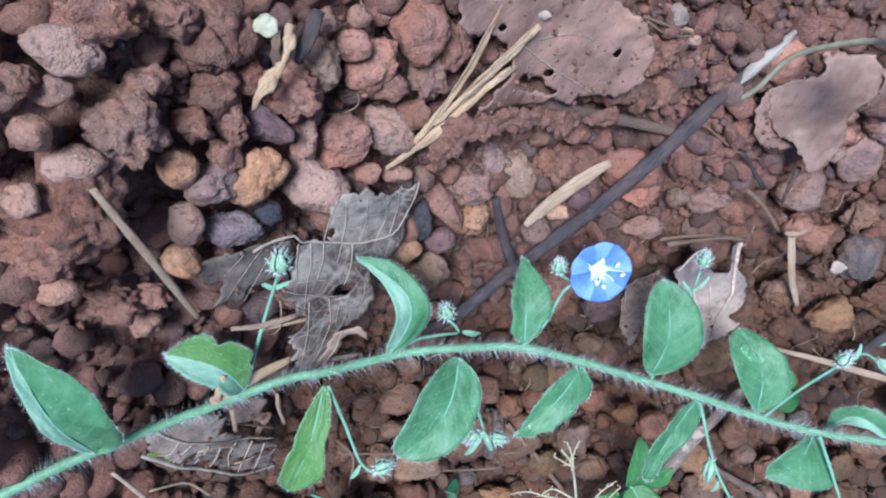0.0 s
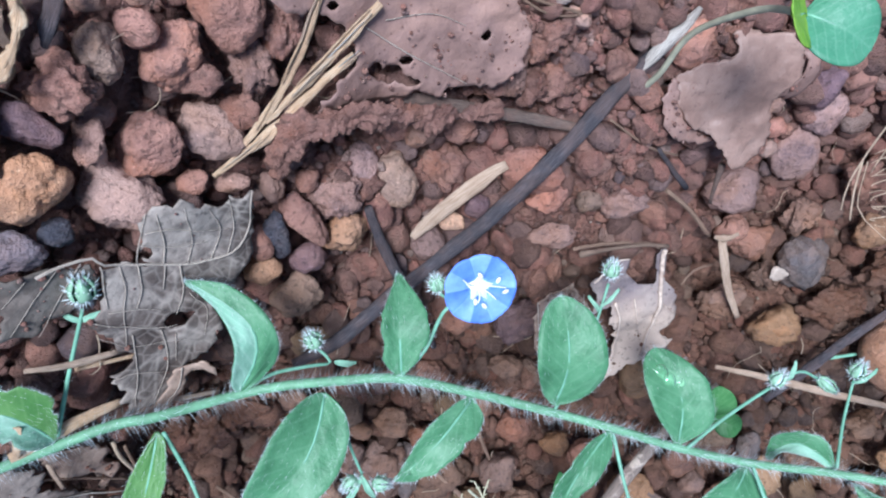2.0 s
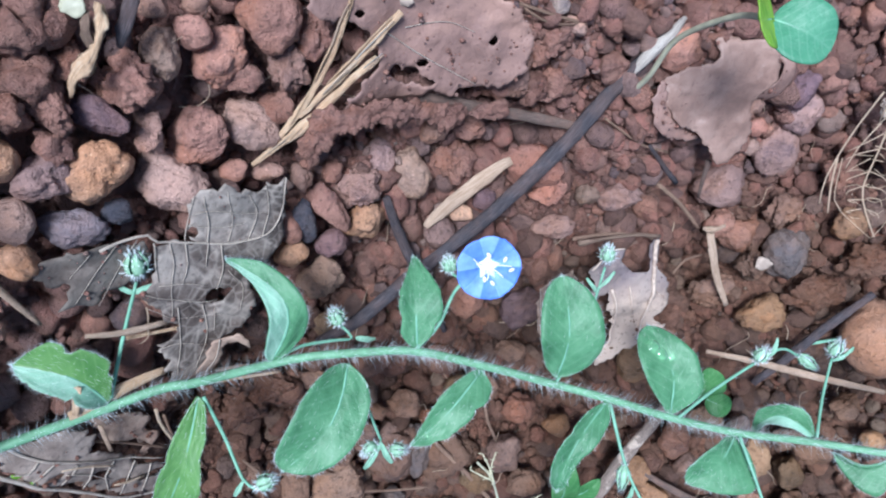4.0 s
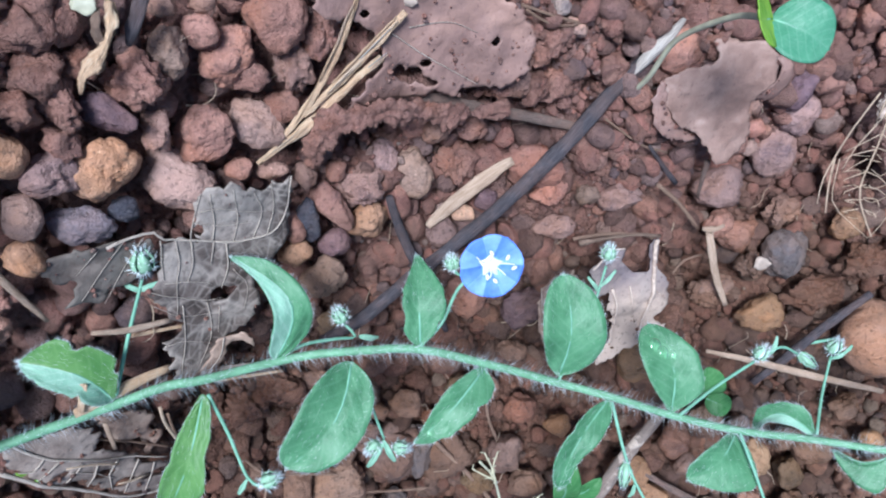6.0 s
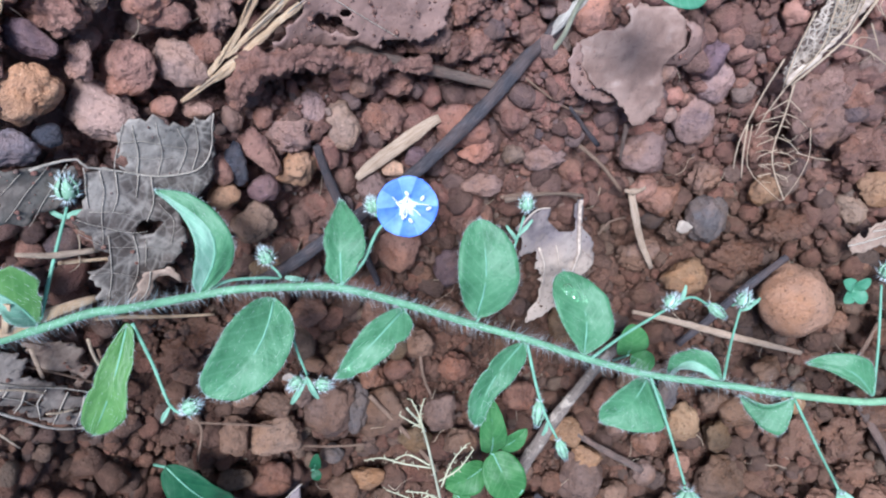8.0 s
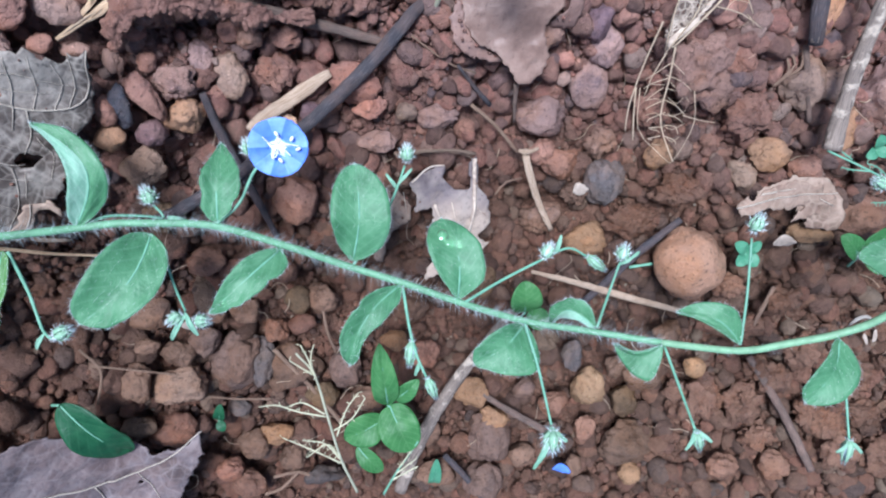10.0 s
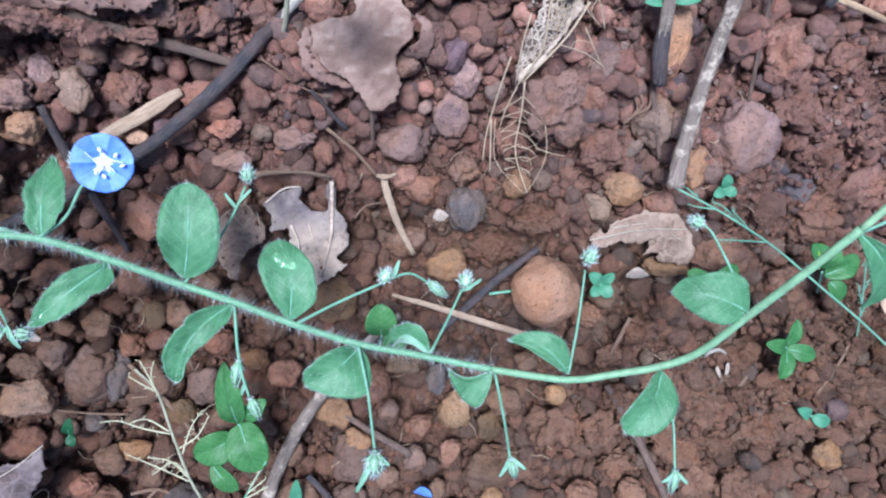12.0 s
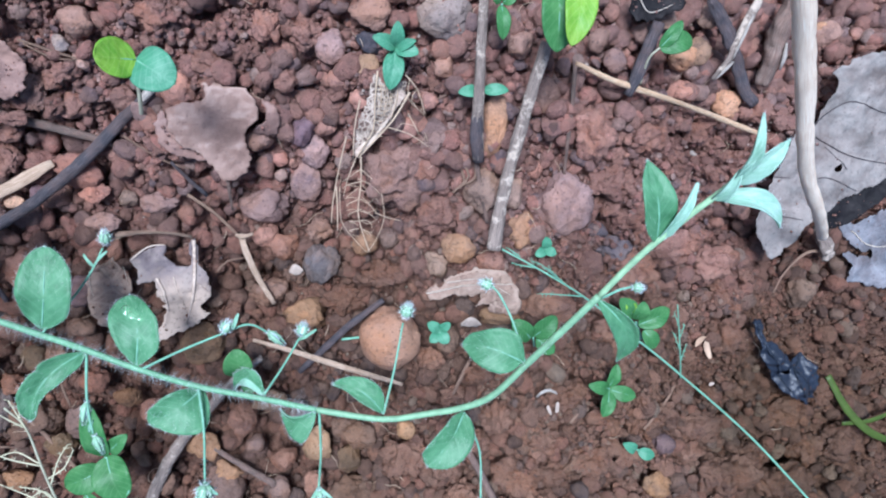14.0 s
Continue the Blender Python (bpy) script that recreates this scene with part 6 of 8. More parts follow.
stick("twig", [(32.2, -47.7, -2.5), (38.0, -51.5, -1.8), (44.4, -55.2, -0.8)], [1.07, 1.25, 1.43], "greybark", "grey brown twig with broken end", "twig")
stick("twig", [(78.4, -38.7, 2.8), (82.9, -45.2, 4.7), (86.9, -51.8, 6.6), (90.9, -59.0, 8.7)], [1.2, 1.37, 1.55, 1.37], "greybark", "dull grey twig on soil", "twig")
stick("twig", [(25.6, -60.5, -2.4), (29.8, -65.2, -1.5), (35.1, -72.0, 0.3)], [1.08, 1.26, 1.08], "bark", "dark thin twig among pebbles", "twig")
strip = stick("straw", [(37.3, -3.9, -3.2), (38.0, -6.5, -3.2), (40.1, -11.9, -4.2), (43.1, -17.5, -5.2)], [1.2, 1.3, 1.1, 0.8], "wood", "dry straw strip with a torn head on soil", "straw", flat=0.3, wob=0.15)
stick("torn_head", [(36.1, -3.4, -3.2), (37.3, -3.6, -2.9), (39.3, -3.0, -2.9)], [0.5, 1.1, 0.5], "wood", "", parent=strip, flat=0.35, wob=0.3)
upright = stick("stick", [(75.7, 42.5, 6.5), (76.2, 35.3, 5.7), (76.9, 28.1, 4.7), (77.4, 21.0, 3.8), (78.5, 14.3, 2.6)], [1.46, 1.62, 1.78, 2.1, 1.94], "paletwig", "upright grey twig with dark broken end", "twig", wob=0.1, sides=14)
stick("burnt_end", [(77.2, 23.0, 4.15), (77.5, 19.5, 3.65), (77.9, 17.0, 3.2), (78.6, 13.9, 2.5)], [1.7, 2.3, 2.4, 2.0], "bark", "blue black burnt end", parent=upright, wob=0.12)
stick("stick", [(86.3, 34.9, 9.3), (85.3, 28.1, 8.3), (83.9, 18.5, 7.3), (82.7, 8.9, 6.6), (82.3, -1.1, 6.2)], [1.89, 2.05, 2.13, 2.21, 2.95], "paletwig", "pale mottled twig with splayed broken end", "twig", wob=0.12, sides=16)
stick("twig", [(94.5, 31.8, 1.2), (95.2, 25.5, 0.5), (95.6, 18.3, -0.1), (96.0, 11.7, -0.6)], [0.79, 0.79, 0.7, 0.53], "greybark", "thin dry brown twig on soil", "twig")
stick("twig", [(78.6, 13.6, 0.4), (80.3, 7.9, 0.3), (82.1, 2.0, 0.0)], [0.89, 0.89, 0.71], "greybark", "thin dry brown twig on soil", "twig")
stick("straw", [(94.6, 32.1, 1.2), (103.0, 29.6, 0.1), (114.8, 27.3, -2.6), (127.2, 24.7, -6.7), (141.0, 21.5, -10.2)], [0.83, 1.19, 0.92, 1.19, 0.92], "straw", "dry tan straw stalk with nodes", "straw")
stick("twig", [(108.9, 40.4, 0.6), (107.9, 35.4, 0.4), (106.8, 30.3, -0.2), (106.1, 27.4, -1.0)], [2.2, 2.4, 2.5, 1.6], "bark", "short dark stub of twig", "twig", wob=0.15)
forked = stick("twig", [(131.8, 46.9, -6.3), (128.4, 39.3, -5.3), (127.6, 35.6, -5.4), (124.8, 31.6, -5.2)], [1.7, 1.8, 1.3, 0.8], "paletwig", "dry split grey brown twig", "twig", flat=0.7, wob=0.15)
stick("splinter", [(130.6, 44.0, -5.2), (128.9, 39.6, -4.4), (127.9, 35.8, -4.6)], [0.4, 0.6, 0.3], "peeled", "pale split edge", parent=forked, sides=8)
stick("splinter", [(128.7, 35.1, -5.7), (126.5, 33.2, -4.6), (125.1, 31.7, -4.4)], [0.5, 0.6, 0.2], "peeled", "pale split end", parent=forked, sides=8)
stick("twig", [(119.7, 45.5, -2.5), (124.1, 42.0, -4.1), (129.1, 37.3, -6.4), (133.6, 31.1, -8.6), (137.8, 27.4, -9.6)], [2.0, 2.6, 2.4, 2.8, 2.2], "bark", "dark rotten twig on soil", "twig", flat=0.5, wob=0.3)
rough = stick("twig", [(140.4, 47.9, -8.0), (138.9, 41.4, -8.4), (138.7, 35.9, -8.8), (138.2, 31.4, -9.4)], [3.2, 3.6, 3.4, 2.2], "greybark", "grey rough rotten wood on soil", "twig", wob=0.3, sides=18, step=0.5)
stick("splinter", [(140.5, 39.8, -7.6), (140.4, 37.2, -7.2), (140.6, 34.6, -8.0)], [0.4, 0.9, 0.4], "peeled", "pale loose wood fibre", parent=rough, sides=8)
stalk = stick("standing_stalk", [(156.4, 2.4, -4.5), (149.5, 4.0, 4.0), (139.2, 10.2, 14.0), (128.2, 19.0, 22.0), (118.3, 32.0, 30.0), (108.6, 44.4, 38.0)], [1.9, 2.1, 2.3, 2.5, 2.8, 3.0], "palestalk", "upright dry pale stalk standing in soil", "stalk", wob=0.08)
stick("root_crown", [(154.8, 3.4, -4.2), (158.0, 0.6, -5.6), (160.6, -1.8, -6.8), (161.6, -4.0, -7.6)], [1.7, 2.2, 3.2, 2.6], "paletwig", "broken splayed foot of the stalk", parent=stalk, wob=0.3, step=0.5)
stick("root", [(160.8, -2.2, -7.2), (156.5, -3.2, -7.6), (152.2, -7.8, -7.2), (150.2, -12.4, -6.6)], [0.8, 0.5, 0.4], "root", "thin dry root", parent=stalk, sides=8)
stick("straw", [(-50.1, -12.2, 31.0), (-49.6, -15.4, 29.5), (-49.0, -19.9, 27.5)], [0.5, 0.6, 0.5], "lace", "pale dry grass fibre on dead leaf", "straw", flat=0.6, sides=8)
stick("straw", [(-48.4, -17.7, 28.1), (-46.7, -19.2, 25.8), (-45.7, -20.6, 24.4), (-44.5, -25.7, 21.6)], [0.35, 0.4, 0.3], "lace", "pale bent grass fibre on dead leaf", "straw", flat=0.6, sides=8)
stick("straw", [(-44.2, -16.1, 24.3), (-42.7, -17.4, 22.3), (-41.2, -19.6, 19.8)], [0.3, 0.35, 0.3], "lace", "thin pale grass fibre", "straw", flat=0.6, sides=8)
stick("straw", [(-41.9, -22.7, 19.4), (-41.0, -23.5, 18.1), (-39.7, -24.1, 16.5)], [0.3, 0.4, 0.3], "lace", "thin pale grass fibre", "straw", flat=0.6, sides=8)
stick("straw", [(-40.7, -12.7, 21.6), (-40.8, -14.5, 21.0), (-41.2, -17.5, 19.7)], [0.5, 0.6, 0.5], "wood", "thin brown stalk piece on leaf", "straw", flat=0.6, sides=8)
stick("straw", [(-39.0, -0.8, 23.4), (-36.4, -1.8, 21.3), (-32.9, -2.4, 18.4)], [0.5, 0.8, 0.6], "wood", "dry tan straw stalk under grey leaf", "straw", flat=0.6, sides=8)
stick("straw", [(-31.0, -10.7, 15.3), (-28.8, -11.7, 13.5), (-26.6, -12.3, 12.0)], [0.5, 0.7, 0.4], "wood", "short brown straw piece", "straw", flat=0.6, sides=8)
stick("rootlet", [(-43.4, -14.3, 21.8), (-40.9, -17.8, 18.0), (-38.0, -23.1, 12.8)], [0.32], "root", "thin dry rootlet curling over soil", "rootlet", sides=6)
stick("rootlet", [(-41.1, -20.4, 17.1), (-40.2, -23.2, 15.1), (-39.3, -26.4, 13.2)], [0.3], "root", "thin dry rootlet curling over soil", "rootlet", sides=6)
stick("rootlet", [(-45.4, -13.6, 24.1), (-44.3, -14.4, 22.7), (-43.1, -15.7, 21.0)], [0.25], "root", "thin dry rootlet curling over soil", "rootlet", sides=6)
stick("rootlet", [(-44.8, -10.6, 24.4), (-42.7, -11.0, 22.3), (-40.5, -13.4, 19.4)], [0.2], "root", "thin dry rootlet curling over soil", "rootlet", sides=6)
stick("rootlet", [(-31.0, -31.7, 6.0), (-28.7, -35.8, 5.5), (-29.6, -41.1, 6.5)], [0.43], "root", "thin dry rootlet curling over soil", "rootlet", sides=6)
stick("rootlet", [(-29.9, -34.6, 5.9), (-23.2, -37.2, 3.5), (-16.7, -39.8, 1.3)], [0.37], "root", "thin dry rootlet curling over soil", "rootlet", sides=6)
stick("rootlet", [(6.6, 27.4, 5.2), (9.9, 25.7, 4.1), (13.6, 25.7, 3.3), (15.0, 27.9, 3.5)], [0.28], "root", "thin dry rootlet curling over soil", "rootlet", sides=6)
stick("rootlet", [(4.4, -28.6, -2.6), (5.0, -33.9, -2.6), (6.4, -38.1, -2.2)], [0.53], "root", "thin dry rootlet curling over soil", "rootlet", sides=6)
stick("rootlet", [(16.4, -3.7, -2.0), (21.1, -3.3, -2.3), (27.2, -3.9, -3.0), (29.0, -5.0, -3.4)], [0.54], "root", "thin dry rootlet curling over soil", "rootlet", sides=6)
stick("rootlet", [(78.4, 13.5, 0.2), (78.8, 10.4, 0.1), (76.3, 8.7, -0.1)], [0.44], "root", "thin dry rootlet curling over soil", "rootlet", sides=6)
stick("rootlet", [(75.8, 12.5, 0.1), (76.9, 9.6, -0.0), (75.0, 7.4, -0.2)], [0.44], "root", "thin dry rootlet curling over soil", "rootlet", sides=6)
stick("rootlet", [(76.4, 12.8, 0.1), (77.7, 10.7, 0.1), (76.2, 8.3, -0.1)], [0.47], "root", "thin dry rootlet curling over soil", "rootlet", sides=6)
stick("rootlet", [(120.2, -40.4, 3.2), (124.9, -35.6, 1.0), (127.6, -31.7, -0.7)], [0.51], "root", "thin dry rootlet curling over soil", "rootlet", sides=6)
stick("rootlet", [(18.7, 13.8, 0.3), (24.3, 10.0, -1.0), (28.6, 8.5, -2.0)], [0.28], "root", "thin dry rootlet curling over soil", "rootlet", sides=6)
stick("rootlet", [(32.8, -10.8, -3.8), (34.6, -8.8, -4.2), (37.4, -8.3, -4.7)], [0.32], "root", "thin dry rootlet curling over soil", "rootlet", sides=6)
stick("rootlet", [(28.1, 3.8, -2.5), (32.5, 0.2, -4.0), (36.3, -4.0, -5.0)], [0.63], "root", "thin dry rootlet curling over soil", "rootlet", sides=6)
stick("rootlet", [(78.4, -33.1, 2.1), (79.8, -29.5, 1.8), (81.2, -25.9, 1.5)], [0.76], "root", "thin dry rootlet curling over soil", "rootlet", sides=6)
stick("rootlet", [(6.0, 27.9, 5.5), (10.1, 26.6, 4.2), (14.4, 25.5, 3.1)], [0.37], "root", "thin dry rootlet curling over soil", "rootlet", sides=6)
stick("rootlet", [(-5.6, -63.5, -2.3), (-1.2, -63.0, -2.8), (1.7, -64.6, -3.0)], [0.61], "root", "thin dry rootlet curling over soil", "rootlet", sides=6)
stick("rootlet", [(-7.3, -66.9, -1.9), (-4.4, -66.2, -2.4), (-1.2, -63.0, -2.8)], [0.61], "root", "thin dry rootlet curling over soil", "rootlet", sides=6)
stick("rootlet", [(104.8, -35.9, 3.8), (102.1, -39.4, 4.5)], [0.59], "root", "thin dry rootlet curling over soil", "rootlet", sides=6)
stick("rootlet", [(-4.7, -46.8, -2.2), (-10.0, -45.9, -1.1), (-15.6, -44.0, 0.6)], [0.41], "root", "thin dry rootlet curling over soil", "rootlet", sides=6)
stick("rootlet", [(-3.8, -37.0, -1.9), (1.7, -44.6, -2.4), (7.6, -53.5, -2.4)], [0.81], "root", "thin dry rootlet curling over soil", "rootlet", sides=6)
stick("rootlet", [(-36.9, -17.1, 14.4), (-37.2, -20.7, 12.8), (-37.2, -23.2, 11.9)], [0.41], "root", "thin dry rootlet curling over soil", "rootlet", sides=6)
stick("hair_straw", [(-36.4, -14.0, 17.5), (-36.7, -17.0, 16.2), (-36.7, -21.9, 13.4)], [0.45], "lace", "pale curved dry fibre", "straw", sides=6)

# ---------- dead leaves ----------
dead_leaf("dead_leaf", [(-29.5, 8.2), (-28.8, 9.9), (-28.1, 11.6), (-27.2, 12.2), (-26.2, 11.7), (-25.3, 12.4), (-24.2, 12.0), (-23.8, 10.7), (-23.0, 11.2), (-22.3, 10.7), (-21.2, 12.0), (-20.5, 11.3), (-19.5, 12.2), (-19.8, 9.3), (-20.4, 5.9), (-21.3, 3.2), (-22.8, 1.5), (-24.7, 2.0), (-25.2, -0.2), (-24.4, -2.5), (-25.6, -4.9), (-26.6, -5.8), (-27.9, -6.5), (-28.8, -6.9), (-29.7, -10.2), (-31.2, -11.3), (-33.0, -11.7), (-34.6, -10.5), (-33.8, -9.0), (-34.7, -8.1), (-33.7, -7.5), (-34.2, -4.9), (-32.7, -4.0), (-32.1, -2.9), (-33.3, -1.7), (-34.0, 0.2), (-34.0, 1.9), (-33.1, 2.7), (-32.5, 4.9), (-32.1, 7.3), (-30.3, 7.1), (-29.7, 6.6)], "greyleaf", "torn grey dead leaf with net of veins", 2.2, holes=[(-28.2, -0.4, 1.13), (-29.2, 7.9, 0.53), (-25.1, -3.9, 0.57)], ribs=[([(-35.9, 7.9), (-34.1, 8.3), (-32.3, 8.4), (-31.7, 7.4), (-29.5, 6.5), (-26.9, 5.4), (-24.1, 5.1), (-21.9, 5.7), (-20.6, 8.1), (-19.6, 12.0)], 0.3), ([(-32.0, 7.4), (-32.5, 4.9), (-32.6, 2.8)], 0.16), ([(-29.7, 6.4), (-30.0, 3.9), (-30.7, 2.0)], 0.16), ([(-28.0, 5.7), (-27.4, 8.2), (-27.1, 11.4)], 0.17), ([(-27.9, 5.7), (-28.6, 3.0)], 0.16), ([(-26.8, 5.3), (-27.2, 2.1), (-28.0, 0.1)], 0.17), ([(-29.7, 6.6), (-29.1, 8.7), (-27.9, 11.6)], 0.14), ([(-24.3, 5.2), (-23.1, 8.0), (-23.4, 10.5)], 0.13), ([(-26.2, 5.2), (-25.3, 7.9), (-25.0, 11.5)], 0.12), ([(-22.9, 5.3), (-21.9, 8.4), (-21.7, 11.4)], 0.12), ([(-28.5, 9.5), (-26.6, 9.5), (-24.7, 8.6), (-22.3, 7.8)], 0.08), ([(-29.1, 8.4), (-26.9, 7.4), (-24.3, 7.1)], 0.08), ([(-30.9, 7.0), (-31.1, 4.3), (-31.7, 1.7), (-32.3, -1.8)], 0.12), ([(-33.8, 1.9), (-31.6, 0.1), (-29.7, -1.1), (-28.2, -1.2)], 0.13), ([(-32.6, 2.4), (-30.5, 1.8), (-28.8, 0.8)], 0.09), ([(-31.7, -0.9), (-32.2, -5.1), (-33.2, -9.4)], 0.13), ([(-29.7, -1.5), (-29.9, -5.5), (-31.6, -9.5)], 0.13), ([(-28.6, -2.3), (-29.3, -5.8)], 0.1), ([(-33.9, 0.2), (-32.4, -1.8), (-30.6, -2.8), (-28.0, -3.5)], 0.08), ([(-34.0, -5.1), (-32.3, -5.5), (-30.2, -7.2)], 0.08), ([(-26.7, 1.9), (-25.7, -0.8), (-26.3, -3.4)], 0.09)], wave=1.3, curl=0.9, ragged=0.3, dirt=30)
dead_leaf("dead_leaf", [(-41.4, 6.4), (-40.6, 7.5), (-39.3, 8.0), (-37.9, 8.0), (-36.2, 7.7), (-34.3, 7.9), (-32.5, 8.0), (-32.4, 6.5), (-33.1, 4.1), (-34.1, 3.2), (-35.1, 3.2), (-35.9, 2.5), (-36.9, 2.5), (-37.7, 1.3), (-38.8, 2.1), (-40.3, 2.4), (-39.7, 4.1), (-39.2, 5.5), (-40.3, 5.1)], "duskleaf", "thin dusky grey leaf flap over gravel", 1.4, holes=[(-34.1, 3.6, 0.46),], ribs=[([(-33.4, 7.9), (-35.2, 5.6), (-37.7, 1.7)], 0.1), ([(-35.0, 7.8), (-36.8, 5.7), (-39.0, 2.8)], 0.1), ([(-36.8, 7.6), (-38.8, 5.6)], 0.08)], wave=1.2, curl=0.4, ragged=0.3, dirt=40)
dead_leaf("dead_leaf", [(-29.5, -6.4), (-28.6, -5.8), (-26.3, -5.6), (-25.7, -7.2), (-25.2, -9.4), (-26.1, -8.1), (-27.1, -7.0), (-28.1, -7.1), (-29.1, -9.1), (-30.3, -10.9), (-32.1, -10.7), (-33.3, -9.9), (-33.4, -9.1), (-31.8, -9.4), (-30.5, -8.3)], "tanleaf", "curled tan edge of dead leaf", 4.0, ribs=[([(-28.5, -6.0), (-29.5, -8.9), (-31.3, -10.5)], 0.16)], wave=1.2, curl=1.2, ragged=0.12)
dead_leaf("dead_leaf", [(-47.8, -9.8), (-46.9, -10.4), (-45.9, -11.1), (-44.4, -11.0), (-43.4, -11.3), (-41.8, -14.0), (-42.5, -16.2), (-41.1, -19.4), (-39.2, -21.7), (-38.1, -23.8), (-38.7, -29.4), (-41.1, -26.4), (-43.5, -22.3), (-45.6, -18.5), (-47.0, -16.2), (-47.9, -14.2), (-48.5, -12.4)], "ribleaf", "pale grey brown dead leaf with white ribs", 2.2, holes=[(-42.7, -20.6, 0.73), (-41.4, -23.5, 0.70), (-45.3, -17.2, 0.41), (-39.6, -24.8, 0.73)], ribs=[([(-48.0, -10.6), (-46.3, -13.4), (-43.5, -16.7), (-38.0, -23.2)], 0.38), ([(-48.8, -13.7), (-47.0, -16.5), (-44.5, -20.9), (-41.5, -26.2), (-38.3, -28.8)], 0.57), ([(-45.8, -14.2), (-46.7, -15.2), (-47.7, -14.6)], 0.25), ([(-44.9, -15.4), (-46.0, -16.2), (-46.7, -16.6)], 0.25), ([(-43.6, -17.1), (-44.3, -18.1), (-45.2, -18.7)], 0.25), ([(-42.7, -18.4), (-43.4, -20.0), (-44.1, -20.8)], 0.25), ([(-41.4, -19.5), (-42.4, -20.9), (-42.7, -23.4)], 0.21), ([(-40.1, -21.2), (-40.9, -22.8), (-42.0, -24.9)], 0.21), ([(-44.6, -17.7), (-43.3, -19.3), (-42.2, -22.1)], 0.15), ([(-39.0, -22.9), (-39.7, -24.8), (-40.6, -26.7)], 0.21)], wave=0.6, ragged=0.3, dirt=60)
dead_leaf("dead_leaf", [(-42.2, -10.8), (-41.3, -10.6), (-39.3, -13.3), (-38.4, -16.6), (-37.9, -19.8), (-38.6, -22.0), (-40.4, -20.1), (-42.1, -17.2), (-42.4, -14.3)], "tanleaf", "dark brown dead leaf piece under the stem", 1.2, wave=1.2, ragged=0.4, dirt=50)
dead_leaf("dead_leaf", [(-16.6, 30.9), (-16.6, 28.9), (-16.0, 27.5), (-14.3, 26.7), (-12.1, 26.7), (-10.4, 25.6), (-9.4, 24.1), (-9.4, 22.3), (-11.5, 21.3), (-12.5, 19.3), (-14.2, 17.7), (-12.0, 17.5), (-9.5, 18.0), (-6.8, 18.5), (-3.0, 18.4), (1.2, 18.7), (5.0, 19.0), (7.3, 21.1), (7.5, 23.7), (6.5, 26.2), (4.1, 28.1), (1.8, 30.1), (0.9, 31.4), (-8.6, 31.6)], "mudleaf", "mud coated dead leaf pressed into soil", 2.4, holes=[(-6.2, 20.6, 1.20), (-7.5, 21.6, 0.62), (-4.9, 19.9, 0.65), (2.8, 24.0, 0.50), (-4.7, 22.1, 0.35), (-11.5, 27.9, 0.37)], ribs=[([(-8.7, 25.5), (-5.1, 23.0), (1.1, 19.4)], 0.14), ([(-6.9, 26.0), (-2.6, 26.4), (0.7, 25.2)], 0.1)], wave=0.9, curl=0.7, ragged=0.35, dirt=260)
dead_leaf("dead_leaf", [(25.4, 18.8), (28.0, 20.2), (31.0, 20.6), (31.9, 21.6), (31.0, 23.3), (32.6, 24.3), (34.8, 23.3), (38.6, 23.3), (40.2, 20.9), (40.6, 18.7), (39.6, 17.2), (38.2, 15.7), (38.5, 13.8), (39.3, 10.9), (38.4, 8.5), (36.5, 7.1), (34.5, 7.1), (33.0, 9.1), (30.8, 11.6), (28.2, 12.6), (25.6, 15.6)], "clayleaf", "smooth mud coated reddish brown dead leaf", 3.2, wave=1.0, rise=(1.4, -4.5), ragged=0.06, dirt=10, thick=0.4)
dead_leaf("dead_leaf", [(40.0, 21.8), (42.1, 21.7), (43.6, 20.3), (44.0, 17.2), (43.4, 15.2), (41.3, 14.7), (39.1, 15.4), (39.8, 16.7), (41.3, 17.6), (41.5, 19.9)], "mudleaf", "brown muddy underlayer of dead leaf", 2.2, wave=0.8, ragged=0.15, curl=-1.5, dirt=30)
dead_leaf("dead_leaf", [(25.2, 19.0), (24.0, 16.4), (24.6, 12.9), (27.1, 10.4), (32.0, 10.1), (33.4, 10.5), (30.6, 11.7), (27.7, 13.9)], "mudleaf", "lower muddy lobe of dead leaf", 2.6, wave=0.8, ragged=0.15, dirt=60)
stick("leaf_stalk", [(34.9, 7.0, -2.4), (35.1, 4.2, -3.5), (35.4, 0.9, -4.7)], [0.85, 0.62, 0.46], "greybark", "grey leaf stalk stuck in soil", "leaf stalk")
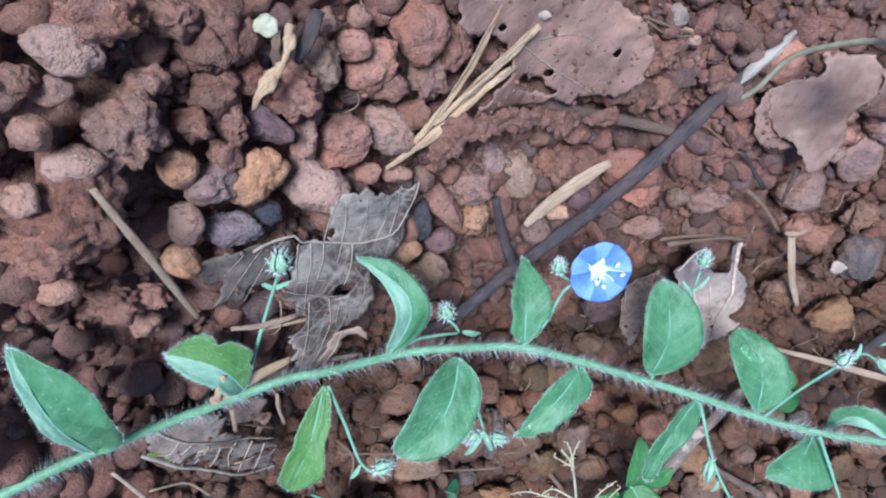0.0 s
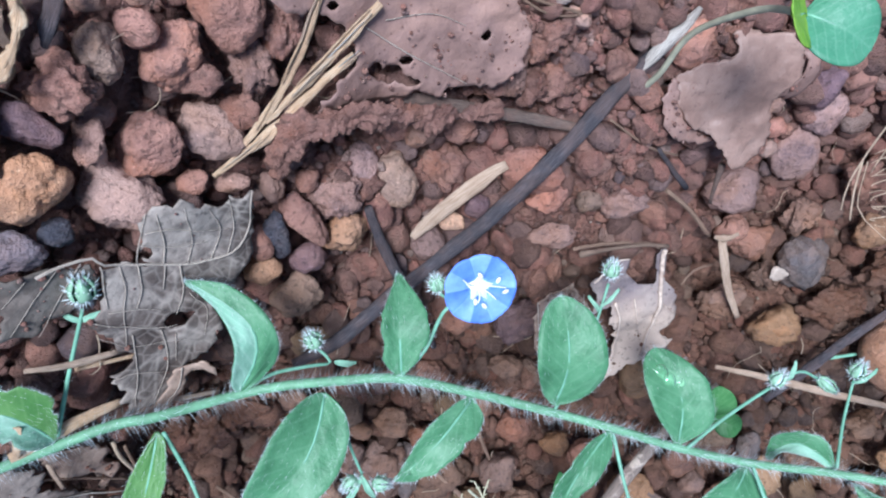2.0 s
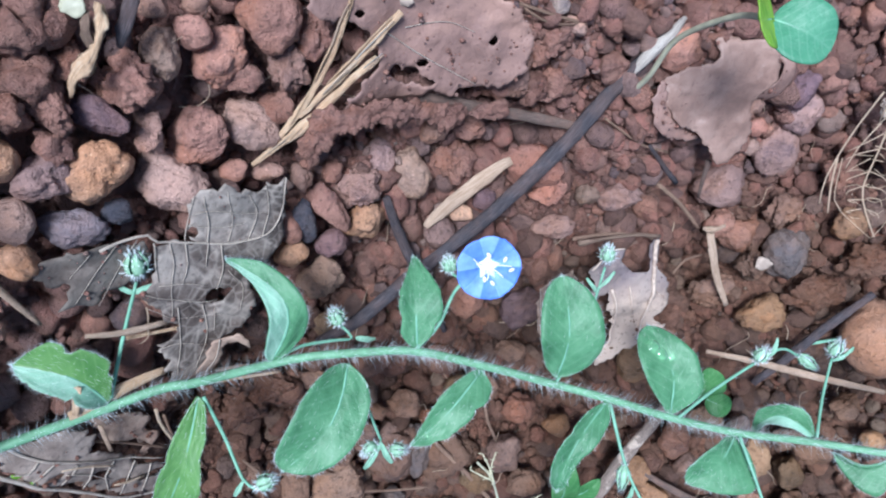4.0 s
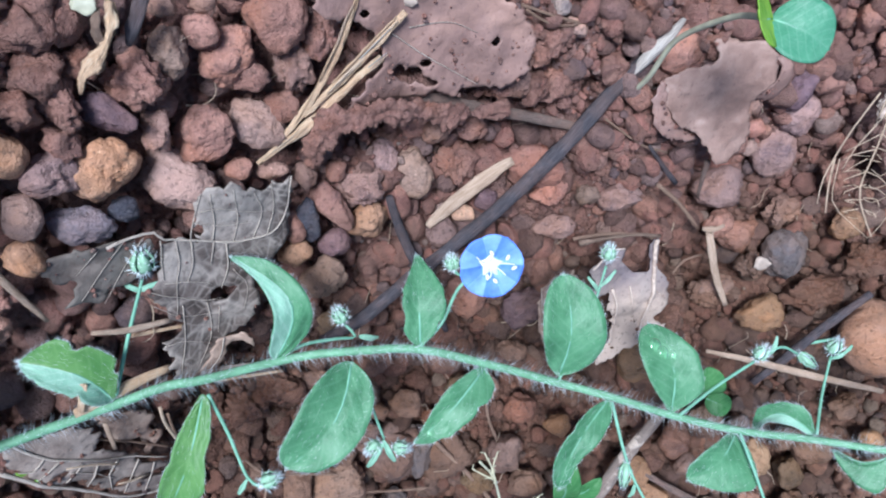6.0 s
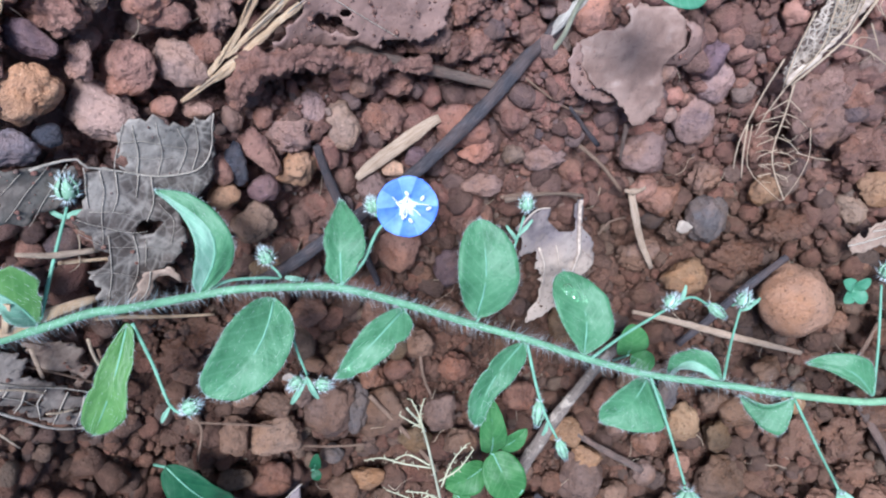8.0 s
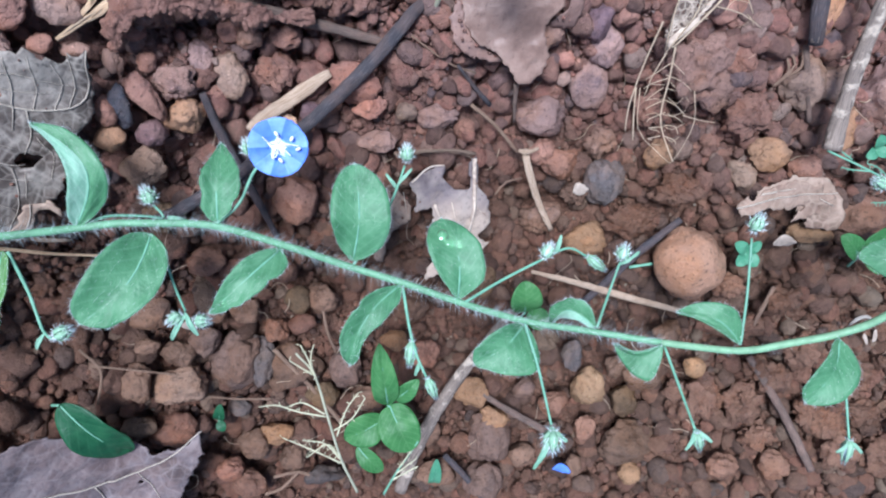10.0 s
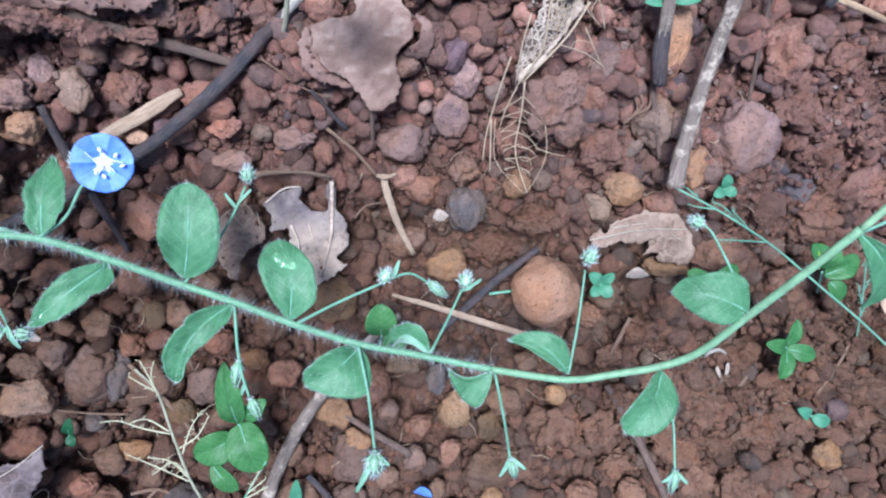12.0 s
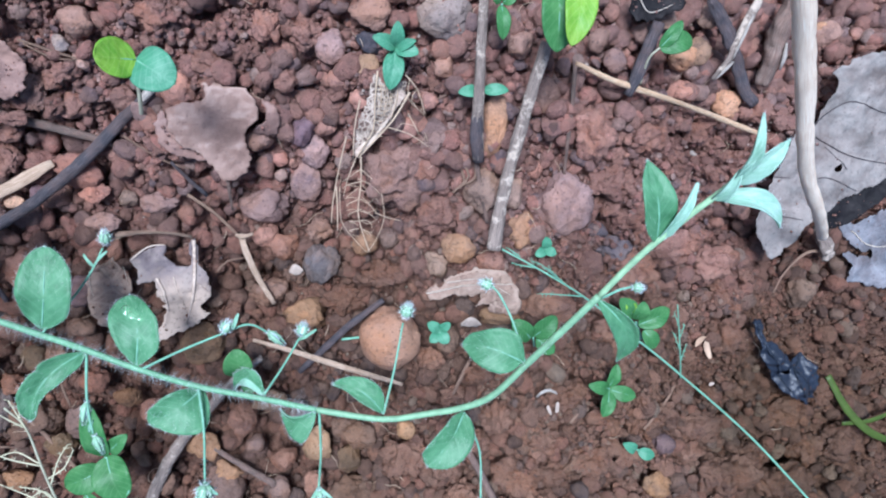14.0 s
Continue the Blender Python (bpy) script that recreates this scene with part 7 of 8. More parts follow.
dead_leaf("dead_leaf", [(18.5, -7.9), (20.4, -6.4), (22.6, -5.3), (24.3, -5.2), (24.5, -7.3), (25.1, -8.6), (26.5, -9.4), (28.1, -9.4), (28.4, -7.8), (27.7, -6.7), (28.0, -4.5), (29.2, -4.0), (29.6, -6.1), (29.9, -8.3), (30.3, -9.9), (32.0, -11.8), (32.2, -14.3), (31.2, -15.8), (29.9, -17.2), (32.1, -18.0), (30.9, -19.4), (28.3, -21.6), (25.3, -23.3), (21.2, -24.8), (21.5, -23.1), (23.0, -20.8), (23.7, -19.0), (24.2, -18.2), (23.0, -17.3), (23.3, -16.2), (22.1, -15.6), (22.5, -13.9), (22.1, -12.3), (21.0, -12.8), (19.8, -12.9), (18.9, -12.4), (19.7, -11.5), (19.7, -10.1)], "tornleaf", "torn mauve grey dead leaf with pale tan corner", 1.7, holes=[(27.0, -8.6, 0.9), (23.6, -17.0, 0.35)], ribs=[([(29.0, -4.5), (29.1, -8.3), (29.1, -12.7), (28.4, -17.2), (27.5, -20.7)], 0.75), ([(22.7, -11.7), (23.8, -14.5), (24.2, -18.5)], 0.5), ([(19.0, -7.8), (21.4, -5.8), (24.2, -5.5)], 0.4), ([(29.0, -12.0), (31.6, -14.2)], 0.2), ([(25.5, -11.5), (26.5, -15.5), (27.9, -19.5)], 0.18)], wave=1.3, curl=0.9, ragged=0.14, dirt=40, vein="membrane")
stick("leaf_stalk", [(16.7, -3.6, -0.1), (20.8, -2.9, 0.1), (25.4, -2.8, -0.4), (28.9, -3.6, -1.4)], [0.9, 0.45, 0.4, 0.6], "tanfibre", "pinkish brown bare midrib of torn leaf", "leaf stalk")
dead_leaf("dead_leaf", [(11.4, -10.9), (13.7, -8.9), (16.1, -7.3), (17.7, -9.8), (18.7, -12.0), (18.7, -14.8), (16.6, -15.7), (15.1, -17.6), (14.5, -21.1), (12.9, -20.0), (11.4, -17.2), (11.7, -13.7)], "tanleaf", "crumpled brown scrap of dead leaf", 2.4, ribs=[([(11.8, -10.4), (12.0, -13.7), (12.5, -14.8)], 0.14), ([(17.7, -9.2), (18.2, -12.5)], 0.12)], wave=2.2, ragged=0.25, dirt=160, curl=0.6)
dead_leaf("dead_leaf", [(-41.8, -41.4), (-36.6, -40.0), (-32.4, -41.8), (-28.1, -46.3), (-22.4, -50.0), (-17.7, -49.2), (-14.2, -45.9), (-15.7, -53.3), (-18.5, -58.2), (-20.9, -64.5), (-26.6, -69.2), (-36.6, -65.4), (-44.0, -56.8)], "mauveleaf", "large mauve grey dead leaf with upturned tip", 4.5, holes=[(-24.7, -55.5, 0.44), (-27.2, -48.9, 0.35)], ribs=[([(-42.0, -49.5), (-34.3, -52.9), (-28.7, -53.8), (-22.0, -52.3), (-14.6, -46.5)], 0.38), ([(-30.7, -53.9), (-29.7, -60.3), (-30.1, -67.3)], 0.22), ([(-36.6, -52.3), (-36.6, -58.3), (-37.0, -63.9)], 0.22), ([(-25.1, -53.3), (-22.2, -59.2), (-21.5, -63.0)], 0.16)], wave=1.2, curl=2.0, rise=(2.0, 0.0))
dead_leaf("dead_leaf", [(162.2, 40.8), (157.5, 39.6), (153.2, 36.7), (151.1, 34.9), (153.0, 32.8), (151.8, 29.9), (151.4, 26.5), (151.2, 24.6), (146.4, 23.1), (143.6, 15.0), (139.9, 3.6), (141.2, 0.1), (144.4, -3.4), (146.9, -2.5), (149.8, 0.1), (154.2, 5.5), (159.0, 8.5), (163.9, 10.9), (169.7, 14.5), (186.8, 20.2), (182.0, 42.6)], "paleleaf", "large pale grey dead leaf lying on soil", 5.0, holes=[(157.6, 16.2, 1.0)], ribs=[([(143.3, 13.4), (147.2, 13.4)], 0.22), ([(150.4, 22.4), (159.3, 19.0), (168.8, 17.8), (179.1, 17.2)], 0.26), ([(150.2, 11.9), (155.1, 14.0), (163.8, 11.5)], 0.24), ([(150.0, 24.1), (156.4, 29.7), (166.0, 28.2), (177.5, 27.3)], 0.26), ([(144.8, 5.6), (151.6, 4.8)], 0.24), ([(160.0, 16.0), (153.6, 20.3)], 0.14)], wave=1.2, curl=0.8, ragged=0.22, dirt=60, vein="bark")
dead_leaf("dead_leaf", [(162.3, 3.1), (165.9, 4.0), (171.0, 7.0), (173.9, 8.4), (186.6, 11.5), (194.5, -8.9), (177.9, -10.3), (173.0, -10.0), (167.7, -8.9), (167.8, -5.3), (165.0, -3.5), (165.3, 0.3)], "blueleaf", "bluish grey dead leaf with a jagged hole", 2.0, holes=[(165.8, -1.1, 1.1), (167.4, -1.6, 0.8), (168.6, -2.0, 1.0), (170.2, -2.5, 0.6), (171.7, -2.8, 0.7)], ribs=[([(166.4, 2.4), (174.0, -0.9), (190.9, 2.4)], 0.3)], wave=1.0, ragged=0.3, dirt=50)
# black sheet added as the deep shade in the gap under the pale leaf
dead_leaf("dead_leaf", [(155.5, 6.4), (159.0, 8.6), (164.5, 11.2), (170.0, 14.8), (178.0, 17.5), (177.5, 13.8), (170.5, 10.2), (166.0, 6.4), (162.4, 3.2), (158.0, 3.4)], "shadeleaf", "black sheet for the shade under the pale leaf", 4.6, wave=1.4, ragged=0.2, dirt=40)
dead_leaf("dead_leaf", [(74.5, -8.9), (81.2, -6.3), (85.6, -6.6), (89.8, -9.8), (89.3, -15.5), (84.3, -15.1), (81.7, -11.3), (76.3, -11.0)], "tanleaf", "curled tan dead leaf scrap on soil", 2.6, ribs=[([(75.1, -9.4), (81.4, -8.5), (87.2, -11.0)], 0.27)], wave=1.5)
dead_leaf("dead_leaf", [(70.8, -11.1), (75.9, -8.7), (80.3, -7.2), (85.2, -7.6), (88.4, -9.5), (84.2, -12.8), (80.6, -14.7), (83.0, -11.4), (76.4, -11.9), (71.9, -12.7)], "tanleaf", "pale brown curled dead leaf strip", 2.8, ribs=[([(71.3, -11.6), (78.9, -9.7), (87.8, -9.0)], 0.28)], wave=1.0)
dead_leaf("dead_leaf", [(102.2, 43.4), (103.5, 40.3), (106.2, 39.6), (108.9, 40.8), (111.7, 42.1), (113.1, 44.1), (112.6, 46.4), (102.1, 45.2)], "shadeleaf", "dark purple scrap of dead leaf", 4.0, ribs=[([(103.5, 45.0), (106.5, 41.8), (110.5, 43.4)], 0.3)], wave=2.0, ragged=0.25, dirt=60)
dead_leaf("charred_scrap", [(143.8, -17.4), (146.1, -17.1), (147.5, -21.4), (150.9, -22.8), (154.8, -26.5), (157.4, -24.7), (160.4, -26.4), (162.7, -29.5), (162.4, -32.6), (163.7, -35.7), (161.3, -36.8), (156.9, -34.8), (153.0, -32.9), (150.3, -29.2), (147.3, -26.6), (145.7, -21.7)], "char", "crumpled blue black charred leaf scrap", 3.8, holes=[(153.5, -28.6, 0.9)], ribs=[([(145.1, -18.0), (147.7, -22.9), (151.4, -27.7), (154.6, -32.6)], 0.9), ([(157.4, -25.2), (155.7, -28.9), (158.3, -33.9)], 0.8), ([(154.1, -26.5), (159.5, -31.4), (162.6, -35.3)], 0.6)], wave=3.0, curl=-0.8, ragged=0.2, thick=0.4, dirt=40, vein="char")

# ---------- ledges of fine soil ----------
def soil_ledge(points, width, seed):
    """An overhanging crust of red soil, crumbly all over."""
    path = smooth_path(points, 0.25)
    v, f, _ = tube(path, np.atleast_1d(width) * 0.5, 30, 0.55, 0.3, seed)
    v = np.array(v)
    mids = np.repeat(path, 30, axis=0)
    k = np.array([noise.noise(Vector(q * 0.3)) * 0.9 + noise.noise(Vector(q * 0.9)) * 0.7 + noise.noise(Vector(q * 2.1)) * 0.4 + noise.noise(Vector(q * 4.5)) * 0.25 for q in v])
    ob = shaped("soil_ledge", (mids + (v - mids) * (1 + k)[:, None]) * MM, f, STONE["clod"])
    tagged(ob, "crumbly overhanging crust of red soil", "soil")


soil_ledge([(-17.6, 11.6, 11.5), (-17.1, 14.5, 12.9), (-15.1, 16.5, 13.1), (-12.3, 17.2, 12.3), (-8.9, 17.6, 10.8), (-4.7, 16.9, 8.1), (0.3, 16.0, 5.2), (5.5, 15.9, 3.3)], [1.4, 2.2, 2.6, 2.4, 2.2, 2.4, 1.8, 1.0], 5.0)

# ---------- leaf skeleton ----------
lace = dead_leaf("leaf_skeleton", [(62.9, 25.2), (65.1, 24.6), (60.1, 15.7), (57.1, 12.5), (56.3, 13.9), (59.0, 16.0), (60.1, 17.5), (62.3, 21.5)], "membrane", "dry tan leaf skeleton with bare veins", 3.6, wave=0.6, ragged=0.1)
dead_leaf("leaf_membrane", [(59.0, 27.6), (61.9, 26.9), (65.0, 26.8), (65.1, 24.6), (62.6, 20.1), (60.1, 15.9), (57.1, 12.4), (56.2, 14.2), (56.9, 19.1), (57.9, 22.4), (58.7, 25.5)], "gauze", "lacy translucent upper half of leaf skeleton", 3.0, wave=0.6, ragged=0.12)
stick("vein", [(59.7, 27.9, 4.2), (59.6, 23.0, 3.5), (59.7, 18.3, 2.5), (58.4, 15.2, 1.4), (56.6, 11.8, -0.1)], [0.35, 0.24], "lace", "", parent=lace, sides=5, wob=0.05, step=1.5)
stick("vein", [(57.1, 22.8, 3.3), (56.5, 18.0, 1.9), (56.6, 12.4, 0.1)], [0.29, 0.21], "lace", "", parent=lace, sides=5, wob=0.05, step=1.5)
stick("vein", [(62.9, 26.9, 4.2), (63.3, 23.9, 3.8), (62.4, 19.9, 3.2)], [0.29, 0.20], "lace", "", parent=lace, sides=5, wob=0.05, step=1.5)
stick("vein", [(65.3, 24.9, 4.0), (62.9, 20.1, 3.3), (59.6, 15.6, 1.8), (57.5, 12.8, 0.5)], [0.41, 0.29], "lace", "", parent=lace, sides=5, wob=0.05, step=1.5)
stick("vein", [(55.2, 16.5, 1.3), (54.2, 10.2, -1.4), (53.4, 3.6, -3.3), (53.3, -0.3, -3.3)], [0.30, 0.21], "lace", "", parent=lace, sides=5, wob=0.05, step=1.5)
stick("vein", [(53.9, 6.7, -2.6), (54.3, 2.3, -3.1), (54.5, -1.6, -2.7)], [0.32, 0.22], "lace", "", parent=lace, sides=5, wob=0.05, step=1.5)
stick("vein", [(56.9, 12.1, 0.1), (55.8, 8.4, -1.5), (55.3, 5.1, -2.4)], [0.25, 0.17], "lace", "", parent=lace, sides=5, wob=0.05, step=1.5)
stick("vein", [(57.9, 13.0, 0.6), (58.2, 8.2, -0.6), (58.0, 2.6, -1.5), (58.9, -0.9, -1.0), (60.4, -4.5, 0.1)], [0.31, 0.22], "lace", "", parent=lace, sides=5, wob=0.05, step=1.5)
stick("vein", [(59.6, 25.7, 3.9), (61.1, 25.5, 3.9), (63.1, 25.9, 4.1)], [0.15, 0.11], "lace", "", parent=lace, sides=5, wob=0.05, step=1.5)
stick("vein", [(59.6, 24.9, 3.8), (61.5, 24.9, 3.9), (63.0, 25.0, 4.0)], [0.15, 0.11], "lace", "", parent=lace, sides=5, wob=0.05, step=1.5)
stick("vein", [(59.5, 23.9, 3.6), (61.4, 23.6, 3.7), (63.2, 24.2, 3.9)], [0.15, 0.11], "lace", "", parent=lace, sides=5, wob=0.05, step=1.5)
stick("vein", [(59.9, 23.4, 3.6), (61.4, 22.8, 3.6), (62.5, 23.4, 3.7)], [0.15, 0.11], "lace", "", parent=lace, sides=5, wob=0.05, step=1.5)
stick("vein", [(59.8, 22.1, 3.3), (61.1, 22.2, 3.4), (61.9, 22.6, 3.6)], [0.15, 0.11], "lace", "", parent=lace, sides=5, wob=0.05, step=1.5)
stick("vein", [(60.0, 21.2, 3.2), (61.5, 21.4, 3.3), (62.4, 21.9, 3.5)], [0.15, 0.11], "lace", "", parent=lace, sides=5, wob=0.05, step=1.5)
stick("vein", [(60.1, 20.8, 3.1), (61.1, 20.7, 3.2), (62.1, 20.6, 3.3)], [0.15, 0.11], "lace", "", parent=lace, sides=5, wob=0.05, step=1.5)
stick("vein", [(59.7, 19.7, 2.8), (60.9, 19.6, 2.9), (61.5, 20.1, 3.1)], [0.16, 0.11], "lace", "", parent=lace, sides=5, wob=0.05, step=1.5)
stick("vein", [(60.3, 19.0, 2.8), (61.0, 18.9, 2.8), (60.9, 19.1, 2.9)], [0.16, 0.11], "lace", "", parent=lace, sides=5, wob=0.05, step=1.5)
stick("vein", [(60.1, 17.7, 2.4), (61.4, 17.8, 2.6), (61.0, 18.0, 2.6)], [0.16, 0.11], "lace", "", parent=lace, sides=5, wob=0.05, step=1.5)
stick("vein", [(60.5, 17.2, 2.4), (61.3, 17.0, 2.5), (60.8, 17.0, 2.4)], [0.16, 0.11], "lace", "", parent=lace, sides=5, wob=0.05, step=1.5)
stick("vein", [(60.2, 25.6, 3.9), (60.7, 23.5, 3.6), (60.2, 20.8, 3.1)], [0.13, 0.09], "lace", "", parent=lace, sides=5, wob=0.05, step=1.5)
stick("vein", [(60.4, 25.9, 4.0), (60.6, 23.3, 3.6), (60.8, 20.4, 3.1)], [0.13, 0.09], "lace", "", parent=lace, sides=5, wob=0.05, step=1.5)
stick("vein", [(61.0, 25.9, 4.0), (61.3, 23.1, 3.6), (61.2, 20.4, 3.1)], [0.13, 0.09], "lace", "", parent=lace, sides=5, wob=0.05, step=1.5)
stick("vein", [(61.5, 25.7, 4.0), (61.6, 23.1, 3.6), (60.9, 20.4, 3.1)], [0.13, 0.09], "lace", "", parent=lace, sides=5, wob=0.05, step=1.5)
stick("vein", [(62.1, 25.8, 4.0), (62.1, 23.4, 3.7), (61.3, 20.9, 3.2)], [0.13, 0.09], "lace", "", parent=lace, sides=5, wob=0.05, step=1.5)
stick("vein", [(62.2, 25.9, 4.0), (62.4, 23.1, 3.7), (61.2, 20.6, 3.2)], [0.13, 0.09], "lace", "", parent=lace, sides=5, wob=0.05, step=1.5)
stick("vein", [(57.9, 10.6, -0.1), (56.3, 9.1, -1.1), (54.8, 7.8, -2.0)], [0.16, 0.11], "lace", "", parent=lace, sides=5, wob=0.05, step=1.5)
stick("vein", [(57.9, 10.8, -0.0), (59.8, 9.3, 0.2), (61.3, 7.6, 0.5)], [0.16, 0.11], "lace", "", parent=lace, sides=5, wob=0.05, step=1.5)
stick("vein", [(58.2, 8.4, -0.5), (56.0, 7.4, -1.7), (55.0, 6.5, -2.3)], [0.16, 0.11], "lace", "", parent=lace, sides=5, wob=0.05, step=1.5)
stick("vein", [(57.6, 8.8, -0.7), (60.1, 7.9, 0.1), (61.6, 6.5, 0.4)], [0.16, 0.11], "lace", "", parent=lace, sides=5, wob=0.05, step=1.5)
stick("vein", [(57.7, 6.9, -1.1), (56.4, 5.6, -1.9), (55.7, 4.7, -2.3)], [0.16, 0.12], "lace", "", parent=lace, sides=5, wob=0.05, step=1.5)
stick("vein", [(57.9, 6.8, -1.0), (60.3, 6.2, -0.1), (61.5, 4.9, 0.2)], [0.16, 0.12], "lace", "", parent=lace, sides=5, wob=0.05, step=1.5)
stick("vein", [(58.0, 4.9, -1.3), (56.0, 3.6, -2.3), (56.1, 3.3, -2.3)], [0.17, 0.12], "lace", "", parent=lace, sides=5, wob=0.05, step=1.5)
stick("vein", [(57.8, 5.1, -1.4), (59.8, 4.3, -0.6), (61.3, 2.8, -0.0)], [0.17, 0.12], "lace", "", parent=lace, sides=5, wob=0.05, step=1.5)
stick("vein", [(58.6, 3.1, -1.2), (56.5, 1.9, -2.1), (56.3, 1.3, -2.2)], [0.17, 0.12], "lace", "", parent=lace, sides=5, wob=0.05, step=1.5)
stick("vein", [(58.3, 2.7, -1.4), (60.0, 2.5, -0.6), (61.1, 1.7, -0.1)], [0.17, 0.12], "lace", "", parent=lace, sides=5, wob=0.05, step=1.5)
stick("vein", [(58.6, 0.8, -1.2), (56.5, 0.5, -2.1), (57.5, 0.2, -1.6)], [0.17, 0.12], "lace", "", parent=lace, sides=5, wob=0.05, step=1.5)
stick("vein", [(58.7, 1.1, -1.1), (60.2, 1.0, -0.5), (60.7, -0.1, -0.3)], [0.17, 0.12], "lace", "", parent=lace, sides=5, wob=0.05, step=1.5)
stick("vein", [(58.3, -0.6, -1.2), (56.6, -1.2, -1.9), (57.2, -1.3, -1.6)], [0.17, 0.12], "lace", "", parent=lace, sides=5, wob=0.05, step=1.5)
stick("vein", [(58.9, -0.6, -1.0), (60.3, -1.1, -0.4), (60.6, -1.8, -0.2)], [0.17, 0.12], "lace", "", parent=lace, sides=5, wob=0.05, step=1.5)
stick("vein", [(55.6, 7.4, -1.8), (56.2, 7.3, -1.6), (57.9, 7.3, -0.9)], [0.11, 0.08], "lace", "", parent=lace, sides=5, wob=0.05, step=1.5)
stick("vein", [(58.5, 7.7, -0.6), (59.9, 6.5, -0.2), (60.4, 7.7, 0.2)], [0.11, 0.08], "lace", "", parent=lace, sides=5, wob=0.05, step=1.5)
stick("vein", [(55.5, 4.7, -2.4), (56.9, 5.1, -1.8), (57.7, 4.9, -1.5)], [0.12, 0.08], "lace", "", parent=lace, sides=5, wob=0.05, step=1.5)
stick("vein", [(58.6, 5.4, -1.0), (59.9, 4.5, -0.5), (60.7, 5.7, -0.0)], [0.11, 0.08], "lace", "", parent=lace, sides=5, wob=0.05, step=1.5)
stick("vein", [(55.9, 2.4, -2.4), (57.2, 2.9, -1.8), (58.1, 2.4, -1.4)], [0.12, 0.08], "lace", "", parent=lace, sides=5, wob=0.05, step=1.5)
stick("vein", [(58.9, 3.0, -1.1), (59.7, 2.6, -0.7), (61.3, 3.6, 0.0)], [0.12, 0.08], "lace", "", parent=lace, sides=5, wob=0.05, step=1.5)
stick("vein", [(57.0, 0.4, -1.9), (57.1, 0.6, -1.8), (58.2, -0.1, -1.3)], [0.12, 0.08], "lace", "", parent=lace, sides=5, wob=0.05, step=1.5)
stick("vein", [(58.6, 1.0, -1.2), (59.8, 0.5, -0.7), (61.4, 1.6, -0.0)], [0.12, 0.08], "lace", "", parent=lace, sides=5, wob=0.05, step=1.5)
stick("vein", [(57.3, -1.8, -1.5), (57.4, -2.0, -1.4), (58.4, -2.0, -1.0)], [0.12, 0.08], "lace", "", parent=lace, sides=5, wob=0.05, step=1.5)
stick("vein", [(59.2, -0.8, -0.8), (60.0, -1.4, -0.4), (60.9, -0.5, -0.1)], [0.12, 0.08], "lace", "", parent=lace, sides=5, wob=0.05, step=1.5)
stick("vein", [(54.5, 6.7, -2.4), (55.1, 0.3, -2.7), (57.5, -2.6, -1.3), (59.9, -4.7, -0.0)], [0.15, 0.11], "lace", "", parent=lace, sides=5, wob=0.05, step=1.5)
stick("vein", [(61.8, 7.2, 0.6), (62.7, 1.9, 0.5), (61.2, -2.8, 0.2), (60.0, -4.7, 0.0)], [0.15, 0.11], "lace", "", parent=lace, sides=5, wob=0.05, step=1.5)
stick("vein", [(64.3, 27.7, 4.3), (66.5, 25.5, 4.1), (67.9, 22.2, 3.9), (68.1, 21.4, 3.8)], [0.23, 0.16], "lace", "", parent=lace, sides=5, wob=0.05, step=1.5)
stick("vein", [(65.3, 21.4, 3.6), (66.6, 19.4, 3.5), (67.5, 17.9, 3.4)], [0.24, 0.17], "lace", "", parent=lace, sides=5, wob=0.05, step=1.5)
stick("vein", [(62.2, 18.7, 2.9), (66.0, 17.8, 3.2), (69.3, 15.9, 3.3)], [0.24, 0.17], "lace", "", parent=lace, sides=5, wob=0.05, step=1.5)
stick("vein", [(65.1, 27.2, 4.3), (65.0, 24.0, 3.9), (66.7, 22.4, 3.8)], [0.15, 0.11], "lace", "", parent=lace, sides=5, wob=0.05, step=1.5)
stick("vein", [(66.3, 25.3, 4.1), (65.7, 23.6, 3.9), (67.6, 21.6, 3.8)], [0.15, 0.11], "lace", "", parent=lace, sides=5, wob=0.05, step=1.5)
stick("vein", [(63.5, 18.1, 3.0), (64.4, 19.6, 3.3), (66.6, 19.3, 3.5)], [0.14, 0.10], "lace", "", parent=lace, sides=5, wob=0.05, step=1.5)
stick("vein", [(61.0, 2.8, -0.2), (63.5, 2.2, 0.8), (65.5, 2.0, 1.5)], [0.19, 0.13], "lace", "", parent=lace, sides=5, wob=0.05, step=1.5)

# ---------- seedlings and grasses ----------
s = holder("seedling", (0.0216, 0.0165, -0.0003), "two leaved green seedling with arched pale stalk", "seedling", "seedlings")
stem(s, [(21.6, 16.5, -0.3), (22.5, 19.5, 3.6), (23.3, 24.1, 8.1), (25.0, 27.0, 16.3), (26.6, 27.1, 20.5)], [0.7, 0.62], material="palestem")
leaf(s, (26.6, 27.1, 20.5), (31.8, 24.4, 22.2), 6.0, material="mint", under="mint", fold=(8, 8), blunt=1.0)
leaf(s, (26.6, 27.1, 20.5), (22.9, 27.3, 24.8), 5.4, material="lime", under="lime", fold=(6, 6), blunt=1.0, arch=0.0)
s = holder("seedling", (0.0627, 0.0309, 0.0009), "small four leaved bluish green seedling", "seedling", "seedlings")
stem(s, [(62.8, 30.9, 0.4), (62.4, 31.5, 4.5)], [0.5, 0.40], material="stalk")
leaf(s, (62.4, 31.4, 4.5), (61.8, 25.2, 5.7), 3.5, material="mint", under="mint", fold=(10, 10))
leaf(s, (62.4, 31.8, 4.5), (58.5, 33.2, 6.7), 2.5, material="mint", under="mint", fold=(10, 10))
